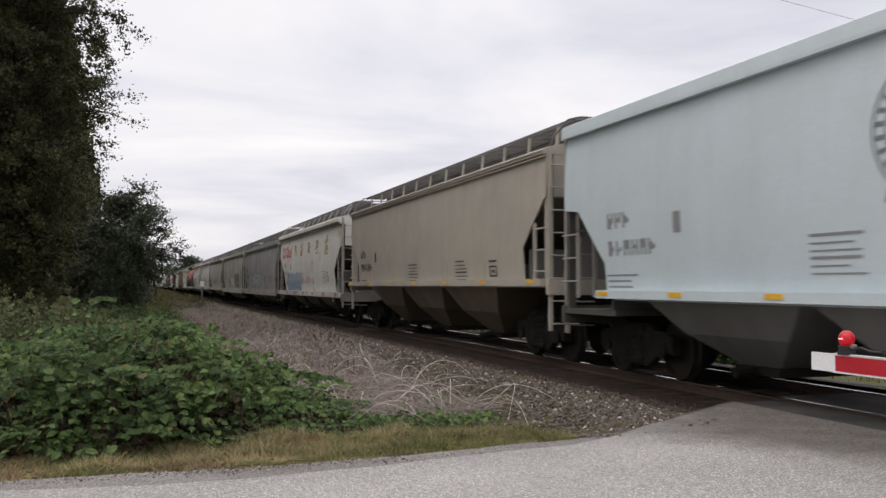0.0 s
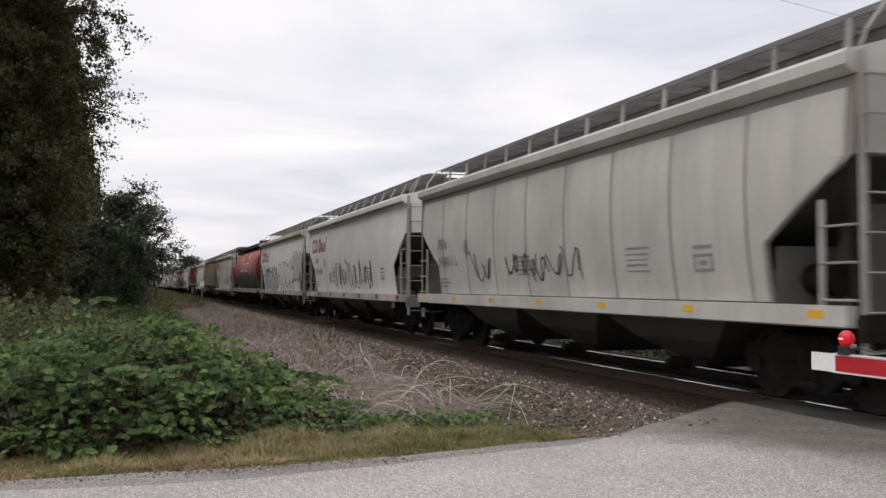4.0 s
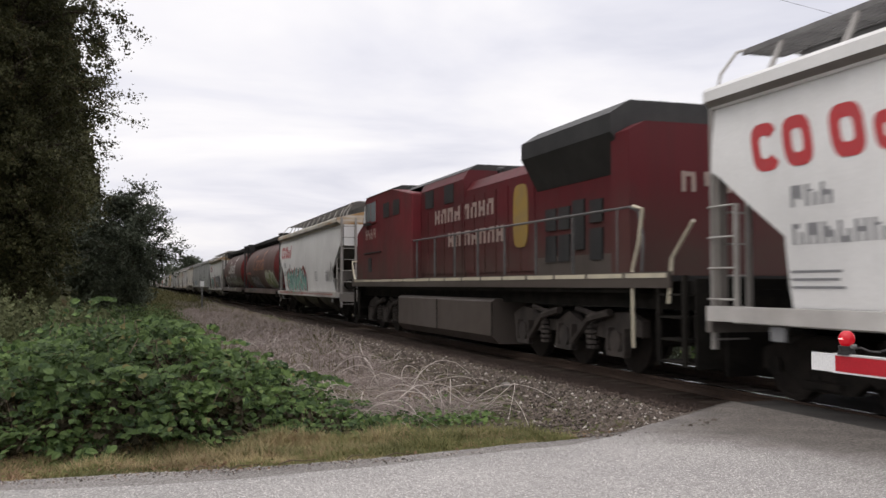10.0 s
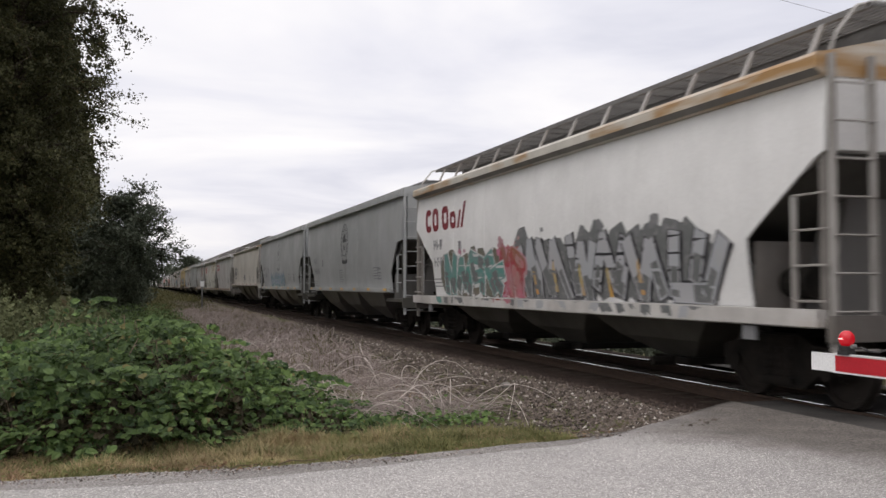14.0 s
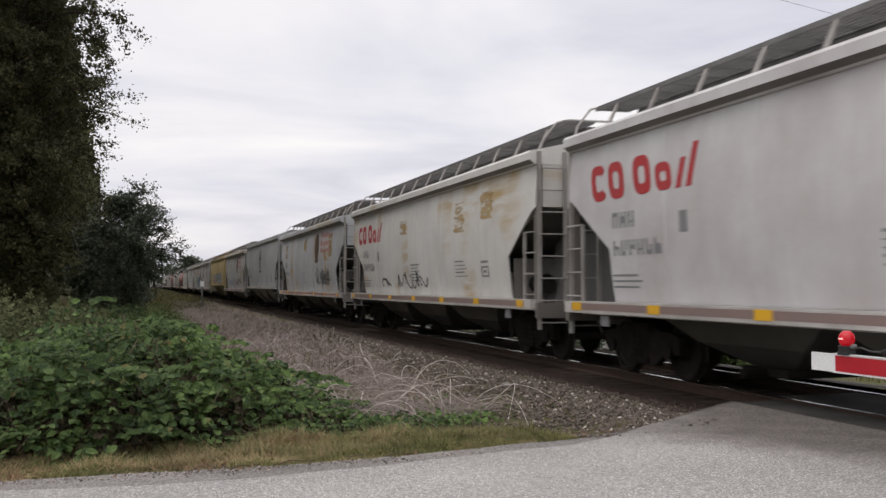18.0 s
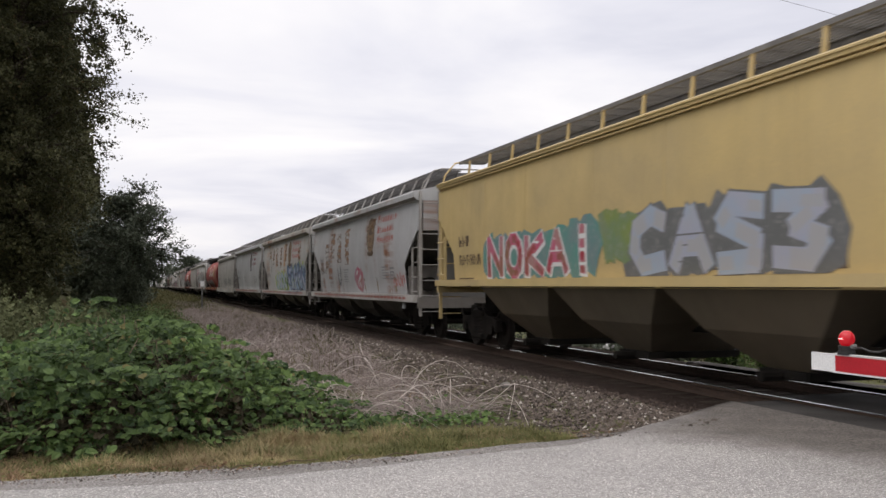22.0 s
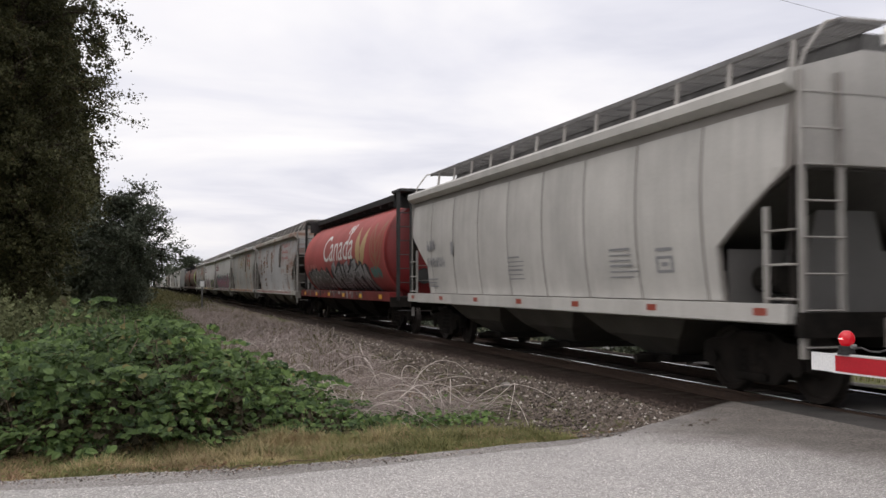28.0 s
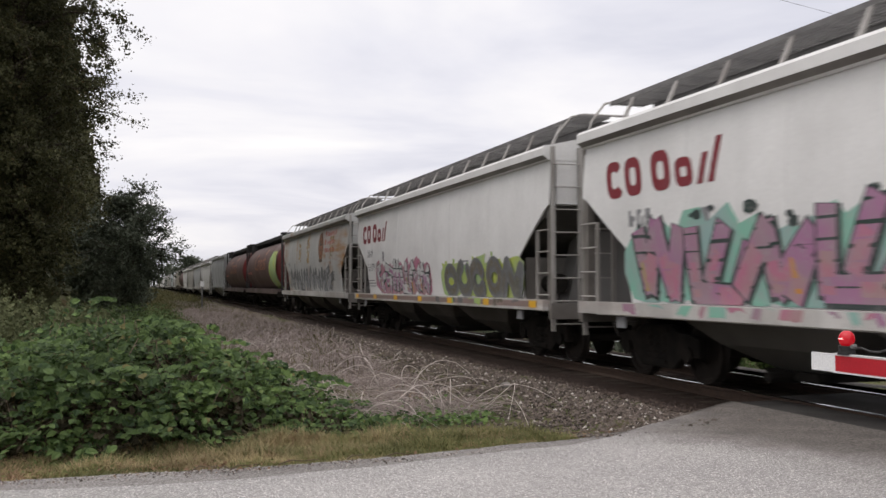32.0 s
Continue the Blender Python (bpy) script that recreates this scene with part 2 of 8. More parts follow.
M["yellow_smear"] = smear_mat("ochre_rust_smear", (0.40, 0.24, 0.075), (0.48, 0.36, 0.18))
M["tan_smear"] = smear_mat("tan_tape_remains", (0.36, 0.25, 0.13), (0.46, 0.37, 0.25))
M["bronze_mark"] = flat_paint("dull_bronze_marking", (0.25, 0.165, 0.095), 0.6, 0.5)
M["brown_mark"] = flat_paint("dark_brown_marking", (0.10, 0.065, 0.04))
M["orange_mark"] = flat_paint("faded_orange_marking", (0.30, 0.13, 0.07))
M["dull_band"] = flat_paint("dull_mauve_band", (0.24, 0.17, 0.155), 0.5, 0.6)
M["yellow"] = flat_paint("yellow_reflector", (0.72, 0.40, 0.03), 0.35)
M["rwred"] = flat_paint("red_reflector", (0.28, 0.06, 0.04), 0.4)
GRAF = {"silver": (0.34, 0.35, 0.37), "black": (0.025, 0.025, 0.03), "white": (0.62, 0.62, 0.62), "teal": (0.10, 0.25, 0.22), "green": (0.09, 0.24, 0.08),
        "mint": (0.22, 0.46, 0.36), "pink": (0.44, 0.17, 0.25), "red": (0.32, 0.045, 0.06), "purple": (0.24, 0.16, 0.25), "blue": (0.11, 0.19, 0.31),
        "sky": (0.30, 0.42, 0.55), "lime": (0.42, 0.48, 0.10), "orange": (0.55, 0.25, 0.05), "grey": (0.16, 0.165, 0.17), "cream": (0.50, 0.50, 0.36), "brown": (0.14, 0.12, 0.09), "slate": (0.13, 0.135, 0.135), "pine": (0.035, 0.055, 0.05), "mauve": (0.36, 0.17, 0.29), "faded_blue": (0.30, 0.36, 0.45), "olive": (0.19, 0.24, 0.075), "rose": (0.45, 0.10, 0.17), "pale": (0.52, 0.52, 0.52)}
for g_name, g_col in GRAF.items():
    M["g_" + g_name] = spray_mat("spray_" + g_name, g_col)

# ---- mesh helpers ----


def mesh_of(bm, name, smooth=False):
    bmesh.ops.recalc_face_normals(bm, faces=bm.faces)
    me = bpy.data.meshes.new(name)
    bm.to_mesh(me)
    bm.free()
    if smooth:
        me.shade_smooth()
    return me


def part(name, bm, material, parent=None, label="", smooth=False, m=None):
    """One mesh object under a thing or a part. bm may be a shared mesh."""
    if isinstance(bm, bpy.types.Mesh):
        me = bm
        if not me.materials:
            me.materials.append(None)
    else:
        me = mesh_of(bm, name, smooth)
        me.materials.append(None)
    ob = new(name, me)
    ob.material_slots[0].link = "OBJECT"
    ob.material_slots[0].material = material
    if parent:
        ob.parent = parent
    if m:
        ob.matrix_basis = m
    if label:
        ob["label"] = label
    return ob


def box(bm, x0, x1, y0, y1, z0, z1):
    v = [bm.verts.new((x, y, z)) for x in (x0, x1) for y in (y0, y1) for z in (z0, z1)]
    for f in ((0, 1, 3, 2), (4, 6, 7, 5), (0, 4, 5, 1), (2, 3, 7, 6), (0, 2, 6, 4), (1, 5, 7, 3)):
        bm.faces.new([v[i] for i in f])


def prism(bm, pts, axis, a, b):
    """A polygon swept along one axis from a to b. pts are the two other coordinates in the order xyz."""
    def at(p, q):
        return {"x": (q, p[0], p[1]), "y": (p[0], q, p[1]), "z": (p[0], p[1], q)}[axis]
    lo = [bm.verts.new(at(p, a)) for p in pts]
    hi = [bm.verts.new(at(p, b)) for p in pts]
    n = len(pts)
    bm.faces.new(lo)
    bm.faces.new(hi[::-1])
    for i in range(n):
        bm.faces.new((lo[i], lo[(i + 1) % n], hi[(i + 1) % n], hi[i]))


def loft(bm, rings, caps=True):
    """Joins rings of points of the same count, one after another."""
    vs = [[bm.verts.new(p) for p in r] for r in rings]
    n = len(vs[0])
    for a, b in zip(vs, vs[1:]):
        for i in range(n):
            bm.faces.new((a[i], a[(i + 1) % n], b[(i + 1) % n], b[i]))
    if caps:
        bm.faces.new(vs[0][::-1])
        bm.faces.new(vs[-1])


def tube(bm, pts, r, sides=5, taper=1.0):
    pts = [Vector(p) for p in pts]
    rings = []
    for i, p in enumerate(pts):
        d = (pts[min(i + 1, len(pts) - 1)] - pts[max(i - 1, 0)]).normalized()
        a = d.orthogonal().normalized()
        b = d.cross(a)
        q = r * (1 + (taper - 1) * i / max(1, len(pts) - 1))
        rings.append([p + (a * math.cos(2 * math.pi * j / sides) + b * math.sin(2 * math.pi * j / sides)) * q for j in range(sides)])
    # keep the rings from twisting
    for i in range(1, len(rings)):
        best = min(range(sides), key=lambda s: (rings[i][s] - (pts[i] - pts[i - 1]) - rings[i - 1][0]).length)
        rings[i] = rings[i][best:] + rings[i][:best]
    loft(bm, rings)


def disc(bm, axis, c, r0, r1, a, b, n=20):
    """A round plate or drum along an axis between a and b, radius r0 at a and r1 at b."""
    rings = []
    for q, r in ((a, r0), (b, r1)):
        ring = []
        for j in range(n):
            u, v = r * math.cos(2 * math.pi * j / n), r * math.sin(2 * math.pi * j / n)
            ring.append({"x": (q, c[0] + u, c[1] + v), "y": (c[0] + u, q, c[1] + v), "z": (c[0] + u, c[1] + v, q)}[axis])
        rings.append(ring)
    loft(bm, rings)


def raw_mesh(name, verts, faces, smooth=False):
    me = bpy.data.meshes.new(name)
    me.from_pydata(verts, [], faces)
    me.update()
    if smooth:
        me.shade_smooth()
    return me


def smoothstep(a, b, x):
    t = min(1, max(0, (x - a) / (b - a)))
    return t * t * (3 - 2 * t)
# ---- ground, road and track ----
TRACK_X, GAUGE = 8.715, 0.755
SIDE_K = 2.264  # a car's end P metres along the sight line lies at y = P - SIDE_K


def land(x, y):
    """Height of the ground."""
    near = -0.42 + 0.10 * math.sin(x * 0.5) * math.sin(y * 0.23)
    bed = -0.42 + 0.22 * smoothstep(3.9, 6.3, x)
    z = max(near, bed) if x < 6.3 else -0.20
    road_z = -0.10
    t = smoothstep(8.0, 10.2, y - 0.5 * smoothstep(4.5, 7, x)) if y > 0 else smoothstep(-4.5, -7.5, y)
    z = road_z + (z - road_z) * t
    if x > 11.2:
        s = min(x, 50) - 11.2
        z = -0.20 - 0.146 * s - 0.02 * smoothstep(0, 4, s)
        if x > 50:
            z -= 0.3 * smoothstep(50, 60, x)
    if x < -12:
        z -= 0.4 * smoothstep(-12, -40, x)
    return z


def ticks(a, b, n):
    return [a + (b - a) * i / n for i in range(n)]


xs = [-2500, -900, -300, -120, -60, -35] + ticks(-22, -6, 12) + ticks(-6, 12, 60) + ticks(12, 20, 10) + ticks(20, 64, 22) + [64, 80, 130, 300, 900, 2500]
ys = [-2500, -900, -300, -100, -40, -20] + ticks(-12, 6, 14) + ticks(6, 20, 46) + ticks(20, 60, 50) + ticks(60, 120, 20) + [120, 160, 240, 400, 900, 2500]
gv = [(x, y, land(x, y) + (0.03 * noise.noise((x * 1.3, y * 1.3, 0)) if abs(x) < 60 and y > 8 else 0)) for x in xs for y in ys]
ny = len(ys)
gf = [(i * ny + j, (i + 1) * ny + j, (i + 1) * ny + j + 1, i * ny + j + 1) for i in range(len(xs) - 1) for j in range(ny - 1)]
ground = part("ground", raw_mesh("ground", gv, gf, True), M["soil"])
tagged(ground, "rough grassy soil verge falling away behind the track", "ground", kind="structure")


def edge_y(x):
    """The verge-side edge of the pavement."""
    y = float(np.interp(x, [-1, 1.0, 1.9, 2.75, 3.4, 4.0, 4.5, 5.1, 5.8, 6.35, 7.2, 7.7], [8.1, 8.1, 8.16, 8.34, 8.48, 8.55, 8.76, 9.1, 9.52, 9.94, 10.5, 10.75]))
    return y + 0.05 * noise.noise((x * 2.3, 1.7, 0)) + 0.03 * noise.noise((x * 9, 4.7, 0))


def ribbon(x0, x1, n, lo, hi, zf, rows=10, dense=None):
    """A sheet between two edges; past dense the steps along x are finer."""
    verts, faces = [], []
    for i in range(n + 1):
        x = x0 + (x1 - x0) * i / n if dense is None else (x0 + (dense - x0) * i / (n // 8) if i < n // 8 else dense + (x1 - dense) * (i - n // 8) / (n - n // 8))
        a, b = lo(x), hi(x)
        for j in range(rows + 1):
            y = a + (b - a) * min(1.0, j / (rows - 1)) - (0.03 if j == rows - 1 else 0)
            verts.append((x, y, zf(x, y) - (0.05 if j == rows else 0)))
    for i in range(n):
        for j in range(rows):
            q = i * (rows + 1) + j
            faces.append((q, q + rows + 1, q + rows + 2, q + 1))
    return verts, faces


road = tagged(new("road"), "pale worn chip-seal road running up to the crossing", "road", kind="structure")
v, f = ribbon(-60, 7.24, 240, lambda x: -4.2, edge_y, lambda x, y: -0.055 + 0.004 * noise.noise((x * 0.5, y * 0.5, 2)) + 0.03 * smoothstep(5.5, 7.4, x), 14, -4)
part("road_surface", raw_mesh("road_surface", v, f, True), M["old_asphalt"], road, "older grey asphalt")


def seal_edge(x):
    """Edge of the newer chip-seal, short of the old pavement's edge."""
    y = float(np.interp(x, [-1, 0, 0.8, 2.05, 3.2, 3.8, 4.5, 5.2, 6.0, 6.8, 7.4], [7.6, 7.48, 7.5, 7.74, 8.04, 8.13, 8.5, 9.08, 9.6, 10.1, 10.5]))
    return y + 0.025 * noise.noise((x * 1.9, 8.1, 0))


v, f = ribbon(-60, 7.13, 280, lambda x: -4.0, seal_edge, lambda x, y: -0.030 + 0.004 * noise.noise((x * 0.5, y * 0.5, 2)) + 0.03 * smoothstep(5.5, 7.4, x), 14, -4)
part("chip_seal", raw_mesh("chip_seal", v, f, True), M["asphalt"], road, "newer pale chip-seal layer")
v, f = ribbon(9.72, 50, 60, lambda x: -5 + 0.75 * (x - 9.7), lambda x: 15.5 + 1.1 * (x - 9.7), lambda x, y: land(x, y) + 0.07 + (0.16 - 0.0) * smoothstep(11.4, 9.8, x), 10)
part("far_road_surface", raw_mesh("far_road_surface", v, f, True), M["asphalt"], road, "pale pavement falling away beyond the track")

track = tagged(new("railway_track"), "single railway track on rusty ballast with polished rail heads", "railway track", kind="structure")
bm = bmesh.new()
prism(bm, [(6.0, -0.5), (6.75, -0.185), (7.1, -0.158), (11.0, -0.158), (11.9, -0.6)], "y", 10.6, 900)
prism(bm, [(5.9, -0.5), (6.45, -0.158), (11.0, -0.158), (11.9, -0.6)], "y", -500, -6)
part("ballast_bed", bm, M["rust_bed"], track)
rail_pts = [(-0.075, -0.17), (0.075, -0.17), (0.075, -0.15), (0.012, -0.125), (0.012, -0.05), (0.036, -0.04), (0.036, -0.004), (-0.036, -0.004), (-0.036, -0.04), (-0.012, -0.05), (-0.012, -0.125), (-0.075, -0.15)]
for sx in (-1, 1):
    bm = bmesh.new()
    prism(bm, rail_pts, "y", -500, 900)
    r = part("rail", bm, M["rail"], track, "rusty steel rail", m=pose(TRACK_X + sx * GAUGE, 0, 0))
    bm = bmesh.new()
    prism(bm, [(-0.034, -0.004), (0.034, -0.004), (0.028, 0.002), (-0.028, 0.002)], "y", -500, 900)
    part("rail_head", bm, M["railtop"], r, "polished running surface")
# crossing surface
crossing = tagged(new("crossing_surface"), "dark asphalt crossing surface between the rails", "level crossing", kind="structure")
bm = bmesh.new()
box(bm, TRACK_X - GAUGE + 0.11, TRACK_X + GAUGE - 0.11, -6, 10.7, -0.2, -0.012)
part("centre_panel", bm, M["patch"], crossing)
for a, b in ((TRACK_X - GAUGE - 0.75, TRACK_X - GAUGE - 0.05), (TRACK_X + GAUGE + 0.05, TRACK_X + GAUGE + 0.75)):
    bm = bmesh.new()
    box(bm, a, b, -6, 10.45, -0.2, -0.034)
    part("side_panel", bm, M["patch"], crossing)
tie_bm = bmesh.new()
box(tie_bm, TRACK_X - 1.3, TRACK_X + 1.3, -0.11, 0.11, -0.3, -0.152)
tie_me = mesh_of(tie_bm, "tie")
for i in range(150):
    part("tie", tie_me, M["tie"], track, m=pose(0, 11.0 + i * 0.5, random.uniform(-0.006, 0.002), 0, 0, random.uniform(-1, 1)))

# ---- crossing gate, lowered ----
gate = tagged(new("crossing_gate"), "lowered red and white crossing gate arm with a lit red lamp", "crossing gate")
GX, GY, GZ = 4.2, 5.19, 0.968
gate.matrix_basis = pose(GX, GY, GZ, 0, 0, 0)
ARM = 7.6
M["gate_white"] = rough_mat("white_reflective_sheet", (0.72, 0.73, 0.74), (0.8, 0.8, 0.8), 3, 80, 0.4, 0.05, 0.002)
M["gate_red"] = rough_mat("red_reflective_sheet", (0.42, 0.012, 0.025), (0.5, 0.02, 0.03), 3, 80, 0.35, 0.05, 0.002)
bm = bmesh.new()
box(bm, -0.012, 0.012, -ARM, 0, -0.057, 0.057)
bmesh.ops.bevel(bm, geom=bm.edges[:], offset=0.004, segments=1)
arm = part("arm", bm, M["gate_white"], gate)
y = -0.228
while y > -ARM + 0.5:
    bm = bmesh.new()
    box(bm, -0.016, -0.0125, y - 0.62, y, -0.049, 0.049)
    part("red_stripe", bm, M["gate_red"], arm, "red reflective stripe")
    y -= 1.24
for s in (-0.06, 0.057):
    bm = bmesh.new()
    box(bm, -0.02, 0.014, -ARM, -0.21, s, s + 0.006)
    part("edge_trim", bm, M["gate_white"], arm)
lamp_y = -0.315
bm = bmesh.new()
box(bm, -0.035, 0.03, lamp_y - 0.045, lamp_y + 0.045, 0.058, 0.085)
disc(bm, "z", (0, lamp_y), 0.045, 0.052, 0.085, 0.115, 16)
lamp = part("lamp", bm, M["black"], gate, "red tip lamp in a black base")
lm, LN, LL, LB = nodes_of("red_lamp_lens")
LB.inputs["Base Color"].default_value = (0.33, 0.004, 0.012, 1)
LB.inputs["Roughness"].default_value = 0.12
LB.inputs["Emission Color"].default_value = (1.0, 0.008, 0.02, 1)
LB.inputs["Emission Strength"].default_value = 0.2
bm = bmesh.new()
rings = []
for i in range(9):
    q = i / 8
    rr = 0.049 * math.sqrt(max(0.05, 1 - ((q - 0.47) / 0.56) ** 2))
    rings.append([(rr * math.cos(a * math.pi / 10), lamp_y + rr * math.sin(a * math.pi / 10), 0.112 + 0.098 * q) for a in range(20)])
loft(bm, rings)
part("lens", bm, lm, lamp, "glowing red lens", True)
hm, HN, HL, HB = nodes_of("lens_glint")
HB.inputs["Emission Color"].default_value, HB.inputs["Emission Strength"].default_value = (1.0, 0.5, 0.45, 1), 1.6
# emissive sliver in front of the lens, drawn in as its glint
bm = bmesh.new()
box(bm, -0.055, -0.05, lamp_y - 0.026, lamp_y + 0.012, 0.158, 0.162)
part("lamp_glint", bm, hm, lamp, "glint on the lens, made as a small glowing strip")
bm = bmesh.new()
disc(bm, "x", (lamp_y - 0.075, 0.115), 0.012, 0.015, -0.03, 0.0, 10)
part("side_lens", bm, M["grating"], lamp, "small clear side lens")
bm = bmesh.new()
tube(bm, [(-0.005, lamp_y - 0.06 - 0.07 * i, 0.1 + 0.012 * math.sin(i * 1.9)) for i in range(24)] + [(0, -3, 0.06)], 0.006, 5)
part("cable", bm, M["black"], gate, "thin black cable")
bm = bmesh.new()
disc(bm, "z", (0.25, -ARM), 0.07, 0.07, -1.1, 1.9, 14)
part("mast", bm, M["grating"], gate, "steel mast")
bm = bmesh.new()
box(bm, 0.0, 0.55, -ARM - 0.25, -ARM + 0.25, -0.25, 0.25)
part("gate_mechanism", bm, M["grating"], gate)
bm = bmesh.new()
box(bm, 0.0, 0.5, -ARM - 0.25, -ARM + 0.25, -1.16, -1.0)
part("base", bm, M["stone"], gate)
# ---- the train ----
MESHES = {}


def shared(key, build, smooth=False):
    if key not in MESHES:
        bm = bmesh.new()
        build(bm)
        MESHES[key] = mesh_of(bm, "_".join(str(q) for q in key) if isinstance(key, tuple) else key, smooth)
    return MESHES[key]


# sizes of the kinds of covered hopper car: half length, sill bottom and top, slope start and foot, eave, roof, walkway
KINDS = {
    "smooth": dict(low=0.13, hb=8.05, s0=1.0, s1=1.19, c0=2.03, c1=2.94, inn=1.45, e0=3.80, e1=4.05, ridge=4.27, rb=4.62, w=1.6, posts=True, bay=False, rib=0),
    "modern": dict(low=0.09, hb=8.05, s0=1.25, s1=1.38, c0=1.82, c1=2.77, inn=1.42, top=0.48, deck=0.97, e0=4.02, e1=4.28, ridge=4.45, rb=4.50, w=1.6, posts=False, bay=True, rib=0),
    "tall": dict(low=0.06, hb=8.5, s0=1.44, s1=1.58, c0=2.19, c1=3.09, inn=1.15, e0=3.90, e1=4.04, ridge=4.25, rb=4.59, w=1.6, posts=True, bay=True, rib=0),
    "ribbed": dict(low=0.10, hb=8.4, s0=0.88, s1=1.24, c0=1.72, c1=2.80, inn=0.95, e0=3.72, e1=3.97, ridge=4.25, rb=4.57, w=1.6, posts=True, bay=False, rib=9),
    "panel": dict(low=0.13, hb=8.05, s0=1.02, s1=1.24, c0=1.95, c1=2.85, inn=1.5, e0=3.74, e1=3.98, ridge=4.25, rb=4.57, w=1.6, posts=True, bay=False, rib=9),
    "round": dict(hb=7.37, s0=0.97, s1=1.25, e0=3.9, rb=4.38, w=1.6, posts=False, bay=False, rib=0),
}


def side_x(kind, z):
    """Half width of the side wall at a height."""
    k = KINDS[kind]
    if kind == "round":
        t = min(1, abs((z - 2.55) / 1.62))
        return 1.6 * (1 - t ** 2.05) ** (1 / 2.05)
    zm = k["s1"] + 0.56 * (k["e0"] - k["s1"])
    if z < zm:
        return k["w"] - k["low"] * min(1, (zm - z) / (zm - k["s1"])) ** 2
    return k["w"] - 0.6 * k["low"] * min(1, (z - zm) / (k["e0"] - zm)) ** 2


def end_limit(kind, z):
    """How far the side wall reaches along the car at a height: cut away below the slope."""
    k = KINDS[kind]
    if z <= k["c0"]:
        return k["hb"] - k["inn"]
    if z < k["c1"]:
        return k["hb"] - k["inn"] + (k["inn"] - k.get("top", 0.05)) * (z - k["c0"]) / (k["c1"] - k["c0"])
    return k["hb"] + 0.004


def side_levels(kind):
    k = KINDS[kind]
    zs = {k["c0"], k["c1"], k["c1"] + 0.01}
    zs.update(k["s1"] + (k["e0"] + 0.02 - k["s1"]) * i / 14 for i in range(15))
    return sorted(zs)


def hopper_body(kind, bm):
    k = KINDS[kind]
    hb, w = k["hb"], k["w"]
    w -= 0.17
    levels = [(k["s1"], hb - k["inn"] - 1.5), (k["c0"] - 0.25, hb - k["inn"] - 1.35), (k["c1"], hb - 0.10), (k["c1"] + 0.02, hb), (k["e0"] + 0.02, hb)]
    rings = [[(-w, -yy, z), (w, -yy, z), (w, yy, z), (-w, yy, z)] for z, yy in levels]
    loft(bm, rings)


def side_sheet(kind, bm, sx):
    """The side wall, cut away at both ends below the slope."""
    rings = []
    for z in side_levels(kind):
        x, y = side_x(kind, z), end_limit(kind, z)
        rings.append([(sx * x, -y, z), (sx * x, y, z), (sx * (x - 0.032), y, z), (sx * (x - 0.032), -y, z)])
    loft(bm, rings)


def end_plate(kind, bm, sy):
    """Upright plate across the car below the sloping end."""
    k = KINDS[kind]
    y = k["hb"] - k["inn"]
    box(bm, -k["w"] + 0.17, k["w"] - 0.17, *sorted((sy * (y - 0.03), sy * y)), k.get("deck", k["s0"]), k["c0"] - 0.02)


def rib_panel(kind, bm, sx, i):
    """One rounded panel between two grooves of a ribbed side."""
    k = KINDS[kind]
    hb, w, n = k["hb"], k["w"], k["rib"]
    a = hb - 0.12
    y0, y1 = -a + 2 * a * i / n + 0.028, -a + 2 * a * (i + 1) / n - 0.028
    sec = [(y0 + (y1 - y0) * j / 8, 0.03 * math.sin(math.pi * j / 8) ** 0.6 if 0 < j < 8 else 0.0) for j in range(9)]
    out = []
    for z in side_levels(kind)[:-1]:
        z = max(z, k["s1"] + 0.02)
        w = side_x(kind, z)
        lim = end_limit(kind, z) - 0.045
        out.append([(sx * (w + d), max(-lim, min(lim, yy)), z) for yy, d in sec] + [(sx * (w - 0.02), max(-lim, min(lim, y1)), z), (sx * (w - 0.02), max(-lim, min(lim, y0)), z)])
    loft(bm, out)


def hopper_roof(kind, bm):
    k = KINDS[kind]
    hb, w = k["hb"], k["w"]
    o = 0.055
    sec = [(-w - o, k["e0"]), (-w - o, k["e0"] + 0.05), (-w - o + 0.015, k["e1"] - 0.05), (-w + 0.07, k["e1"]), (-0.6, k["ridge"]), (0.6, k["ridge"]), (w - 0.07, k["e1"]), (w + o - 0.015, k["e1"] - 0.05), (w + o, k["e0"] + 0.05), (w + o, k["e0"])]
    if kind not in ("ribbed", "tall") and k["posts"]:
        o, e = 0.10, k["e0"]
        sec = [(-w + 0.02, e - 0.03), (-w - 0.012, e - 0.01), (-w - o, e + 0.055), (-w - o, k["e1"] - 0.06), (-w - o + 0.03, k["e1"] - 0.015), (-w + 0.05, k["e1"]), (-0.6, k["ridge"])]
        sec = sec + [(-a, z) for a, z in sec[::-1]]
    prism(bm, sec, "y", -hb - 0.01, hb + 0.01)


def hatch_row(kind, bm):
    k = KINDS[kind]
    hb, top = k["hb"], k["rb"] - 0.03 if k["posts"] else k["ridge"] + 0.08
    prism(bm, [(-0.42, k["ridge"] - 0.06), (0.42, k["ridge"] - 0.06), (0.36, top), (-0.36, top)], "y", -hb + 0.25, hb - 0.25)


